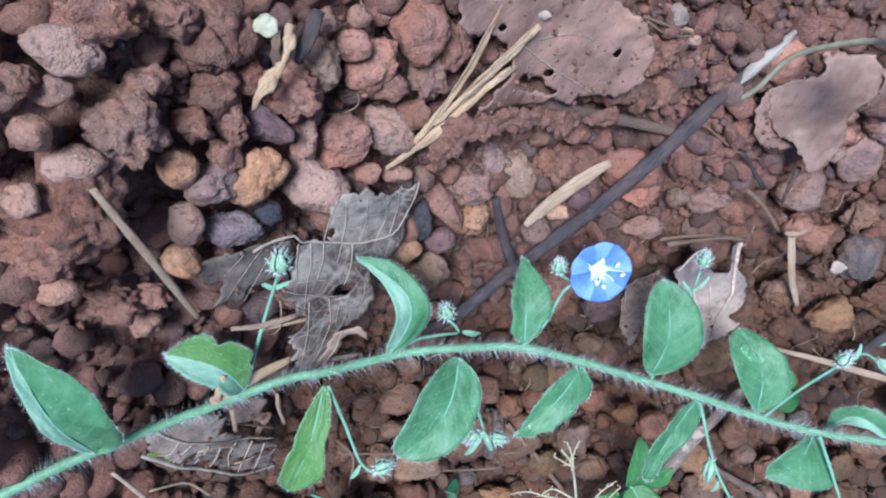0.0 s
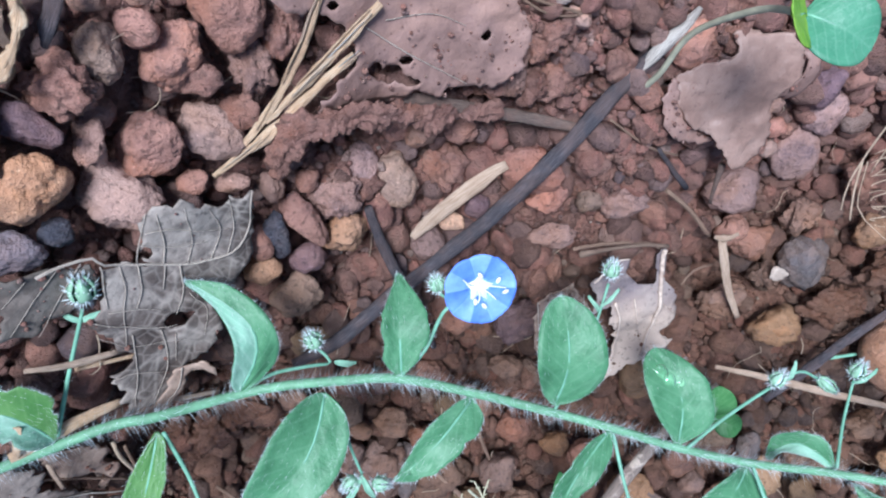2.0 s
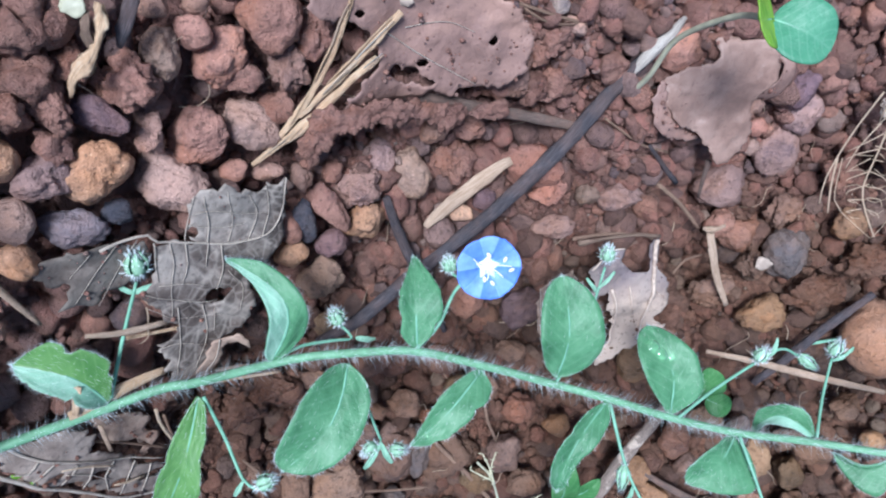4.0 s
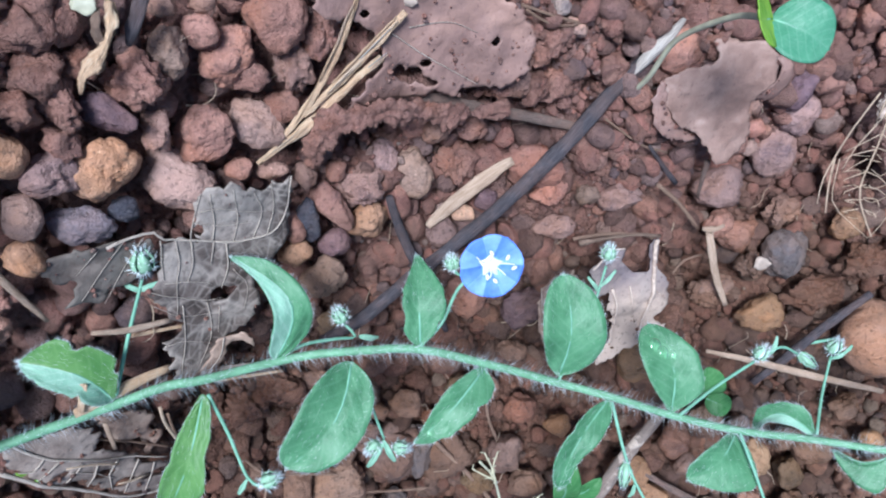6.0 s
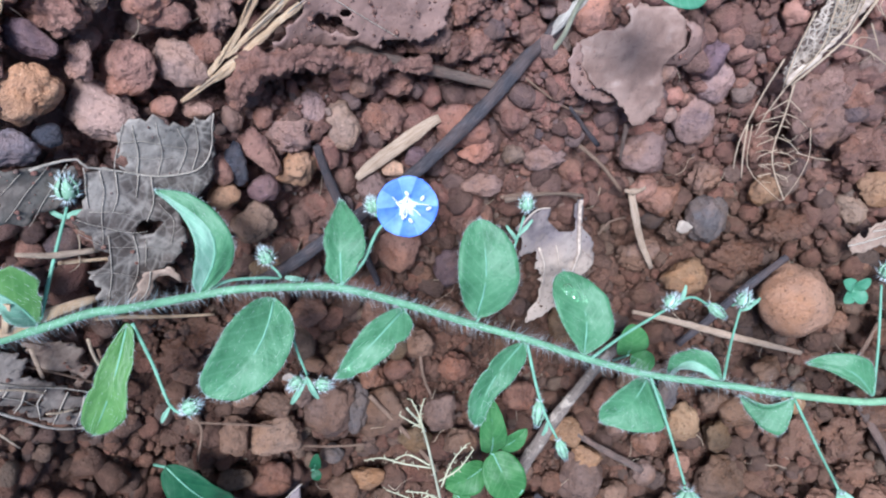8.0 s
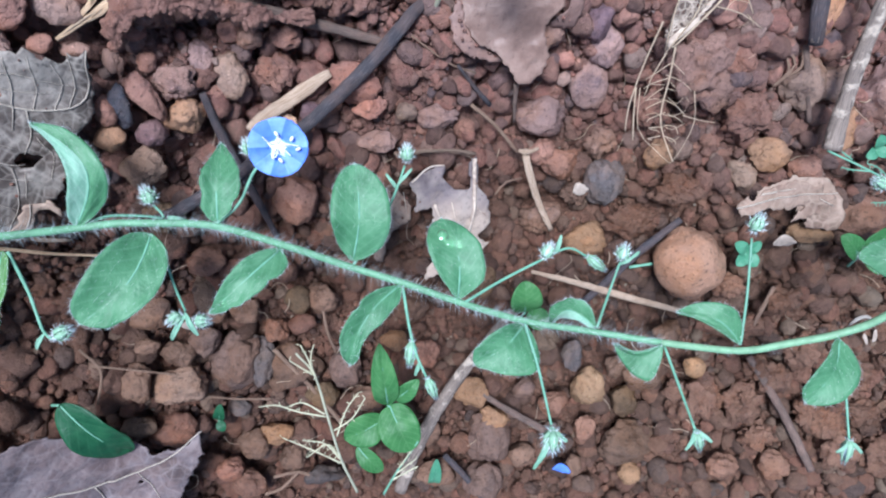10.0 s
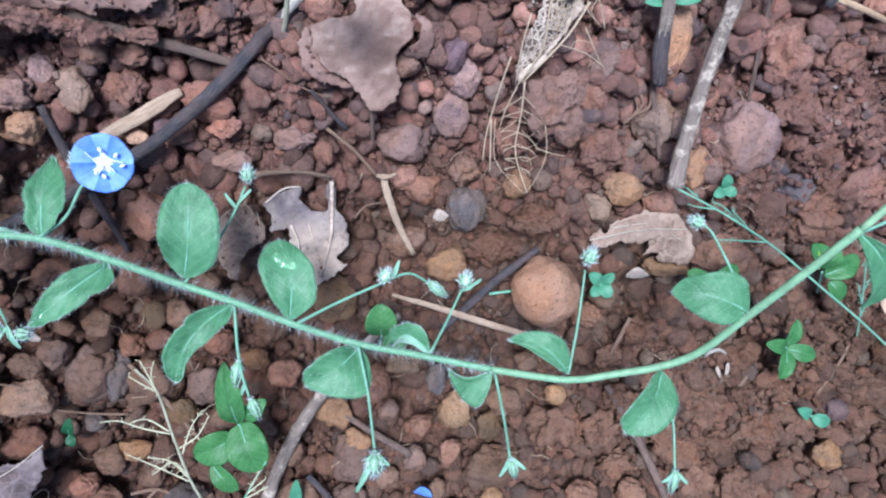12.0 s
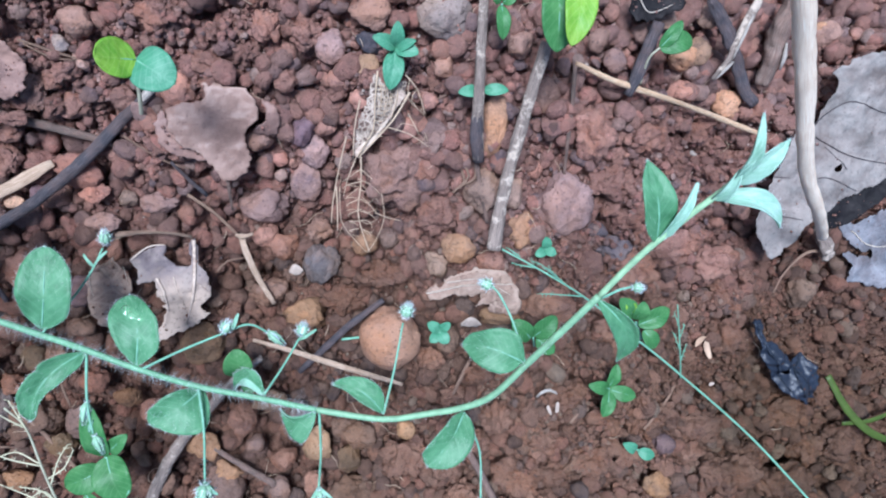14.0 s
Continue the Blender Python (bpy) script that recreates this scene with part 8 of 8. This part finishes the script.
leaf(s, (62.4, 31.8, 4.5), (65.9, 31.3, 6.5), 2.8, material="mint", under="mint", fold=(10, 10))
leaf(s, (62.4, 31.8, 4.5), (62.3, 35.8, 7.0), 2.4, material="mint", under="mint", fold=(10, 10))
leaf(s, (62.4, 31.5, 4.5), (65.3, 33.2, 6.7), 1.8, material="mint", under="mint", fold=(10, 10))
s = holder("seedling", (0.0781, 0.0256, 0.0005), "seedling with two oval cotyledons", "seedling", "seedlings")
stem(s, [(78.3, 25.1, -0.0), (77.6, 26.1, 3.1)], [0.5, 0.40], material="stalk")
leaf(s, (77.3, 26.0, 3.1), (73.6, 25.6, 4.0), 2.1, material="mint", under="mint", fold=(10, 10))
leaf(s, (78.0, 26.2, 3.1), (82.2, 26.6, 4.0), 2.1, material="mint", under="mint", fold=(10, 10))
s = holder("seedling", (0.0942, -0.0025, -0.0001), "tiny clover like green seedling", "seedling", "seedlings")
stem(s, [(94.5, -3.3, -0.5), (93.7, -2.1, 1.4)], [0.5, 0.40], material="stalk")
leaf(s, (93.7, -2.1, 1.4), (93.1, 0.4, 2.4), 2.1, material="mint", under="mint", fold=(10, 10), blunt=1.0)
leaf(s, (93.7, -2.3, 1.4), (91.5, -3.2, 2.5), 1.9, material="mint", under="mint", fold=(10, 10), blunt=1.0)
leaf(s, (93.7, -2.3, 1.4), (95.5, -2.8, 2.4), 1.9, material="mint", under="mint", fold=(10, 10), blunt=1.0)
s = holder("seedling", (0.0750, -0.0205, 0.0003), "tiny lobed green seedling", "seedling", "seedlings")
stem(s, [(75.1, -21.4, -0.1), (74.7, -19.6, 1.7)], [0.5, 0.40], material="stalk")
leaf(s, (74.7, -19.3, 1.7), (72.2, -17.6, 2.3), 2.2, material="mint", under="mint", fold=(10, 10), blunt=1.0)
leaf(s, (74.7, -19.3, 1.7), (76.3, -17.3, 2.7), 1.9, material="mint", under="mint", fold=(10, 10), blunt=1.0)
leaf(s, (74.7, -19.7, 1.7), (72.9, -21.3, 2.6), 2.2, material="mint", under="mint", fold=(10, 10), blunt=1.0)
leaf(s, (74.7, -19.7, 1.7), (76.2, -21.4, 3.0), 2.4, material="mint", under="mint", fold=(10, 10), blunt=1.0)
s = holder("seedling", (0.1113, -0.0318, 0.0023), "four leaved green seedling on soil", "seedling", "seedlings")
stem(s, [(111.6, -33.0, 2.0), (109.5, -29.5, 5.5)], [0.5, 0.40], material="stalk")
leaf(s, (109.5, -29.2, 5.4), (110.3, -24.1, 5.5), 2.7, material="seedling", under="seedling", fold=(10, 10))
leaf(s, (109.5, -29.5, 5.5), (104.6, -28.2, 6.6), 2.7, material="seedling", under="seedling", fold=(10, 10))
leaf(s, (109.8, -29.8, 5.5), (115.1, -30.9, 6.1), 3.2, material="seedling", under="seedling", fold=(10, 10))
leaf(s, (109.6, -30.0, 5.6), (108.3, -34.7, 7.6), 3.2, material="seedling", under="seedling", fold=(10, 10))
s = holder("seedling", (0.1190, -0.0446, 0.0043), "tiny two leaved green seedling", "seedling", "seedlings")
stem(s, [(119.3, -45.6, 4.0), (118.2, -43.6, 5.6)], [0.5, 0.40], material="stalk")
leaf(s, (117.9, -43.6, 5.7), (114.3, -41.5, 6.6), 2.3, material="mint", under="mint", fold=(10, 10))
leaf(s, (118.4, -43.9, 5.7), (121.8, -44.8, 6.3), 2.6, material="mint", under="mint", fold=(10, 10))
s = holder("seedling", (0.1176, -0.0201, -0.0008), "young green plant with oval leaves", "seedling", "seedlings")
stem(s, [(118.1, -21.5, -1.1), (113.0, -15.3, 4.8)], [0.5, 0.40], material="stalk")
leaf(s, (113.6, -15.9, 4.8), (119.8, -12.7, 4.2), 4.0, material="seedling", under="seedling", fold=(10, 10))
leaf(s, (111.6, -13.7, 5.9), (107.3, -9.5, 8.0), 3.7, material="seedling", under="seedling", fold=(10, 10))
leaf(s, (112.3, -14.3, 5.8), (112.6, -10.1, 7.3), 3.3, material="seedling", under="seedling", fold=(10, 10))
leaf(s, (115.1, -17.1, 4.7), (118.2, -20.7, 4.7), 3.4, material="seedling", under="seedling", fold=(10, 10))
leaf(s, (110.9, -13.7, 6.0), (108.8, -9.3, 7.8), 2.6, material="lime", under="lime", fold=(10, 10))
s = holder("seedling", (0.0940, -0.0214, 0.0014), "green seedling half hidden behind the stem", "seedling", "seedlings")
stem(s, [(94.2, -22.5, 1.1), (92.2, -18.7, 5.6)], [0.5, 0.40], material="stalk")
leaf(s, (91.8, -18.9, 5.6), (87.6, -15.1, 6.2), 3.6, material="seedling", under="seedling", fold=(10, 10), blunt=1.0)
leaf(s, (92.3, -18.4, 5.6), (96.0, -14.0, 6.2), 3.9, material="seedling", under="seedling", fold=(10, 10))
leaf(s, (92.9, -18.9, 5.7), (96.3, -21.2, 6.9), 3.2, material="seedling", under="seedling", fold=(10, 10))
s = holder("seedling", (0.0916, 0.0396, 0.0006), "yellow green plant with long leaves", "seedling", "seedlings")
stem(s, [(90.8, 40.4, 1.2), (86.3, 43.4, 14.6)], [0.5, 0.40], material="stalk")
leaf(s, (84.9, 43.2, 14.7), (85.8, 33.4, 16.2), 6.1, material="seedling", under="seedling", fold=(10, 10))
leaf(s, (88.1, 44.2, 16.4), (86.7, 34.4, 20.2), 5.0, material="lime", under="lime", fold=(10, 10))
s = holder("seedling", (0.1089, 0.0305, -0.0023), "single pale green notched leaf seedling", "seedling", "seedlings")
stem(s, [(108.5, 29.4, -1.7), (107.3, 34.0, 2.6), (108.2, 36.0, 4.5)], [0.5, 0.40], material="palestem")
leaf(s, (108.2, 36.0, 4.5), (114.0, 37.9, 4.1), 3.9, material="seedling", under="seedling", fold=(10, 10), blunt=1.0)
leaf(s, (108.2, 36.0, 4.5), (111.2, 40.6, 4.9), 2.5, material="seedling", under="seedling", fold=(10, 10))
s = holder("seedling", (0.0803, 0.0385, 0.0013), "small green leaf pair by the twig", "seedling", "seedlings")
stem(s, [(80.5, 37.6, 0.7), (78.7, 40.0, 7.0)], [0.5, 0.40], material="stalk")
leaf(s, (78.7, 39.8, 7.0), (79.4, 34.7, 7.6), 2.4, material="seedling", under="seedling", fold=(10, 10))
leaf(s, (78.4, 40.2, 7.0), (76.5, 42.1, 8.1), 2.2, material="seedling", under="seedling", fold=(10, 10))
leaf(s, (78.9, 40.3, 7.0), (80.8, 41.7, 7.9), 2.2, material="seedling", under="seedling", fold=(10, 10))
s = holder("seedling", (0.0377, -0.0314, -0.0034), "rounded green seedling under the stem", "seedling", "seedlings")
stem(s, [(37.9, -33.9, -3.8), (37.8, -29.4, 2.0)], [0.5, 0.40], material="stalk")
leaf(s, (37.7, -29.3, 2.0), (37.2, -23.4, 2.9), 5.3, material="seedling", under="seedling", fold=(10, 10), blunt=1.0)
leaf(s, (38.2, -29.6, 2.1), (41.6, -30.7, 3.4), 3.8, material="seedling", under="seedling", fold=(10, 10), blunt=1.0)
s = holder("seedling", (0.0140, -0.0505, -0.0012), "shiny green plant with broad leaves", "seedling", "seedlings")
stem(s, [(12.7, -56.5, -3.0), (14.4, -47.0, 4.8), (15.2, -43.0, 6.8)], [0.9, 0.72], material="stalk")
leaf(s, (15.0, -43.0, 6.8), (13.6, -30.4, 9.4), 4.2, material="seedling", under="seedling", fold=(10, 10), blunt=0.5)
leaf(s, (15.2, -43.0, 6.8), (18.5, -49.9, 9.6), 6.6, material="seedling", under="seedling", fold=(10, 10), blunt=1.0)
leaf(s, (14.4, -46.3, 5.8), (7.9, -49.4, 6.4), 5.6, material="seedling", under="seedling", fold=(10, 10))
leaf(s, (9.8, -53.6, 3.1), (14.0, -58.4, 3.8), 3.3, material="seedling", under="seedling", fold=(10, 10))
leaf(s, (16.0, -41.4, 7.7), (19.6, -36.8, 9.6), 3.0, material="seedling", under="seedling", fold=(10, 10))
s = holder("seedling", (0.0235, -0.0642, -0.0024), "small green leaf among pebbles", "seedling", "seedlings")
stem(s, [(23.5, -67.7, -2.7), (23.5, -66.1, -1.8)], [0.5, 0.40], material="stalk")
leaf(s, (23.5, -66.3, -1.8), (23.8, -58.7, 1.1), 2.3, material="mint", under="mint", fold=(10, 10))
s = holder("seedling", (-0.0320, -0.0454, 0.0076), "deep green leaf beside a dead leaf", "seedling", "seedlings")
stem(s, [(-34.9, -39.3, 8.9), (-32.3, -37.4, 12.0)], [0.5, 0.40], material="stalk")
leaf(s, (-32.3, -37.4, 12.0), (-25.3, -49.0, 7.4), 6.4, material="deep", under="deep", fold=(10, 10))
s = holder("seedling", (-0.0136, -0.0487, -0.0005), "small dark green leafy seedling", "seedling", "seedlings")
stem(s, [(-13.9, -50.4, -1.0), (-13.2, -48.7, 0.9)], [0.5, 0.40], material="stalk")
leaf(s, (-13.2, -48.7, 0.9), (-12.5, -44.9, 1.9), 1.9, material="deep", under="deep", fold=(10, 10))
leaf(s, (-13.2, -48.7, 0.9), (-12.5, -50.4, 1.6), 1.7, material="deep", under="deep", fold=(10, 10))
g = holder("grass", (0.1567, -0.0530, 0.0146), "thin green grass stem with feathery seed head", "grass")
stem(g, [(156.7, -53.0, 14.6), (140.4, -38.3, 9.9), (121.8, -24.3, 8.6), (111.5, -17.2, 7.3), (101.9, -10.6, 5.6), (92.5, -5.6, 4.6), (84.5, -2.1, 2.5)], [0.5, 0.35], material="stalk", hairs=40, reach=0.5)
seed_branch(g, [(100.7, -10.0, 5.6), (96.5, -10.1, 4.8), (92.5, -10.0, 4.9)], "stalk")
seed_branch(g, [(96.1, -7.4, 4.6), (92.4, -4.5, 4.6), (90.1, -3.7, 4.6)], "stalk")
seed_branch(g, [(91.4, -5.0, 4.6), (88.3, -4.9, 3.6), (86.7, -4.5, 3.6)], "stalk")
seed_branch(g, [(98.6, -9.0, 4.6), (95.1, -6.2, 5.6), (93.2, -4.7, 5.6)], "stalk")
seed_branch(g, [(88.2, -3.3, 3.6), (85.8, -1.8, 3.5)], "stalk")
g = holder("grass", (0.0097, -0.0605, 0.0063), "pale dry grass seed head standing over gravel", "grass")
stem(g, [(9.7, -60.5, 6.3), (7.3, -52.5, 7.9), (5.6, -43.6, 9.3), (3.8, -35.2, 9.8), (1.4, -30.7, 11.0)], [0.5, 0.35], material="palestem", hairs=40, reach=0.5)
seed_branch(g, [(5.2, -43.1, 9.2), (1.0, -42.2, 8.9), (-2.3, -40.8, 9.0), (-4.9, -40.7, 9.4)], "sedge")
seed_branch(g, [(5.0, -42.6, 9.2), (1.8, -40.6, 8.9), (-0.3, -40.5, 9.9)], "sedge")
seed_branch(g, [(7.3, -53.1, 7.9), (2.9, -49.7, 8.7), (-1.7, -47.0, 8.8)], "sedge")
seed_branch(g, [(7.1, -52.2, 8.0), (4.8, -48.3, 9.0), (1.3, -47.7, 8.7)], "sedge")
seed_branch(g, [(6.8, -46.7, 9.4), (8.4, -41.7, 9.7), (10.4, -38.1, 10.5)], "sedge")
seed_branch(g, [(6.4, -45.6, 9.4), (9.3, -43.1, 9.9), (11.4, -38.9, 10.8)], "sedge")
seed_branch(g, [(3.8, -35.2, 9.8), (2.2, -33.4, 10.8), (0.4, -31.8, 11.1)], "sedge")
seed_branch(g, [(4.1, -35.9, 9.8), (3.1, -31.9, 10.8), (2.1, -29.4, 10.9)], "sedge")
seed_branch(g, [(3.3, -35.0, 9.8), (3.5, -31.4, 10.7), (4.0, -29.5, 10.7)], "sedge")
seed_branch(g, [(6.9, -51.6, 8.0), (5.2, -48.5, 9.0), (1.8, -51.1, 8.6)], "sedge")
g = holder("grass", (0.1290, -0.0318, -0.0008), "thin green seed head beside a seedling", "grass")
stem(g, [(129.0, -31.8, -0.8), (125.8, -22.8, 1.3), (121.8, -11.9, 3.6)], [0.35, 0.24], material="stalk", hairs=40, reach=0.5)
seed_branch(g, [(126.9, -25.8, 0.5), (126.7, -21.3, 1.7)], "stalk")
seed_branch(g, [(125.8, -22.8, 1.3), (123.0, -18.6, 2.3)], "stalk")
seed_branch(g, [(124.6, -19.9, 2.1), (125.0, -16.6, 2.4)], "stalk")
seed_branch(g, [(123.4, -16.5, 2.8), (121.3, -13.6, 3.9)], "stalk")
g = holder("grass", (0.0142, -0.0619, 0.0055), "pale grass seed head by the grey stick", "grass")
stem(g, [(14.2, -61.9, 5.5), (16.5, -55.6, 7.4), (19.7, -48.1, 9.8)], [0.45, 0.32], material="stalk", hairs=40, reach=0.5)
seed_branch(g, [(16.2, -56.3, 7.3), (19.5, -51.9, 9.2)], "sedge")
seed_branch(g, [(16.7, -54.9, 7.6), (18.7, -49.9, 9.6)], "sedge")
seed_branch(g, [(15.8, -57.6, 7.0), (19.8, -53.7, 8.9)], "sedge")
stick("grass_blade", [(166.1, -30.5, -2.8), (171.4, -37.8, -0.5), (177.7, -42.8, 1.0), (187.3, -46.2, 1.6)], [1.44, 1.77, 1.77, 1.33], "olive", "olive green bent grass blade", "grass", flat=0.25)
stick("grass_blade", [(170.9, -41.4, -0.3), (177.9, -40.5, -0.1), (186.8, -37.4, -1.0)], [1.0, 1.22, 1.11], "olive", "olive green grass blade", "grass", flat=0.25)
scrap(99.4, -34.3, 0.9, 3.2, 0, "seedhusk", "pale seed husk on soil")
scrap(97.9, -34.7, 0.8, 2.6, 25, "seedhusk", "pale seed husk on soil")
scrap(123.2, 17.2, 2.2, 1.0, -20, "seedhusk", "white seed coat fragment on soil")
scrap(136.7, -32.2, 1.4, 0.9, 30, "seedhusk", "tiny white seed on soil")
scrap(-15.5, -29.7, 2.8, 1.6, -15, "seedhusk", "pale flat seed on soil")
scrap(47.2, -10.0, 2.8, 2.4, 20, "seedhusk", "pale pink flake on pebble")
scrap(80.7, -17.3, 4.4, 2.6, -5, "seedhusk", "small pale chip of dry husk")
scrap(46.7, -61.1, 3.5, 2.3, -15, "petal", "fallen blue petal on pebble")
scrap(134.9, -24.3, 4.6, 1.5, -65, "wood", "curled tan husk scrap on soil")
scrap(132.9, -22.4, 3.4, 1.4, 55, "wood", "curled tan husk scrap on soil")
scrap(-6.9, 28.7, 2.0, 1.5, 0, "seedhusk", "grey fuzzy seed head scrap")
scrap(-32.3, 29.2, 2.3, 1.9, 0, "palestem", "pale yellow green rounded gall")
stick("husk_strip", [(-30.2, 29.3, 27.0), (-30.6, 28.0, 26.2), (-31.1, 26.7, 26.6), (-32.2, 25.1, 26.4), (-33.2, 23.9, 27.2), (-34.0, 22.4, 26.5)], [0.5, 1.1, 0.7, 1.2, 0.6, 0.3], "straw", "withered crumpled tan leaf strip", "leaf strip", flat=0.35, wob=0.6, sides=14, step=0.4)
stick("husk_strip", [(-28.3, 30.1, 24.5), (-28.8, 28.8, 24.9), (-29.6, 27.2, 24.8), (-30.4, 25.9, 24.4)], [1.0, 1.3, 1.2, 0.5], "bark", "dark blue grey twisted leaf strip", "leaf strip", flat=0.4, wob=0.25)
stick("husk_strip", [(-31.3, 28.8, 26.7), (-31.7, 27.5, 27.1), (-31.7, 25.9, 26.2), (-32.9, 24.4, 26.2)], [0.3, 0.8, 0.5, 0.2], "tanfibre", "crumpled brown leaf strip", "leaf strip", flat=0.4, wob=0.6, sides=14, step=0.4)
stick("white_curl", [(95.5, -32.6, 3.4), (96.3, -31.3, 3.9), (97.9, -30.9, 3.8), (99.5, -31.8, 3.7)], [0.48, 0.68, 0.68, 0.39], "peeled", "white curled husk fibre", "fibre", sides=6)

# ---------- loose gravel ----------
root_fibres(150, 51, (-40.0, 160.0, -62.0, 52.0), "hair thin dry roots strewn over soil")
gravel("gravel", 2600, 2.0, 6.0, 2, 48, (-0.085, 0.205, -0.115, 0.085), "reddish brown laterite gravel all round", 0.75)
gravel("gravel", 9000, 1.7, 5.0, 2, 41, (-0.058, 0.175, -0.072, 0.05), "loose reddish brown laterite gravel", 0.72, 1.7, 0.75)
gravel("grit", 22000, 0.6, 2.6, 1, 42, (-0.075, 0.195, -0.105, 0.078), "fine reddish soil crumbs and grit", 0.4, 1.8, 0.6)
gravel("soil_clod", 3000, 1.2, 4.2, 3, 44, (-0.045, 0.175, -0.07, 0.055), "craggy clods of reddish brown soil", 0.5, 2.0, 0.5, True, STONE["clod"], 0.42)
gravel("soil_clod", 1100, 1.5, 4.5, 3, 45, (0.078, 0.178, -0.07, 0.035), "craggy clods of brown soil", 0.9, 1.8, 0.3, True, STONE["clod"], 0.4)
gravel("outer_gravel", 3500, 2.5, 7.0, 1, 47, (-0.32, 0.44, -0.33, 0.3), "reddish brown gravel strewn further off", 0.75)
gravel("sand", 24000, 0.3, 0.95, 1, 46, (-0.045, 0.165, -0.06, 0.05), "coarse red sand and pale specks", 0.2, 1.6, 0.9, False, SAND)
gravel("soil_crumb", 60000, 0.4, 1.9, 1, 43, (-0.045, 0.165, -0.065, 0.055), "loose crumbs of reddish brown soil", 0.3, 1.6, 0.7, True)
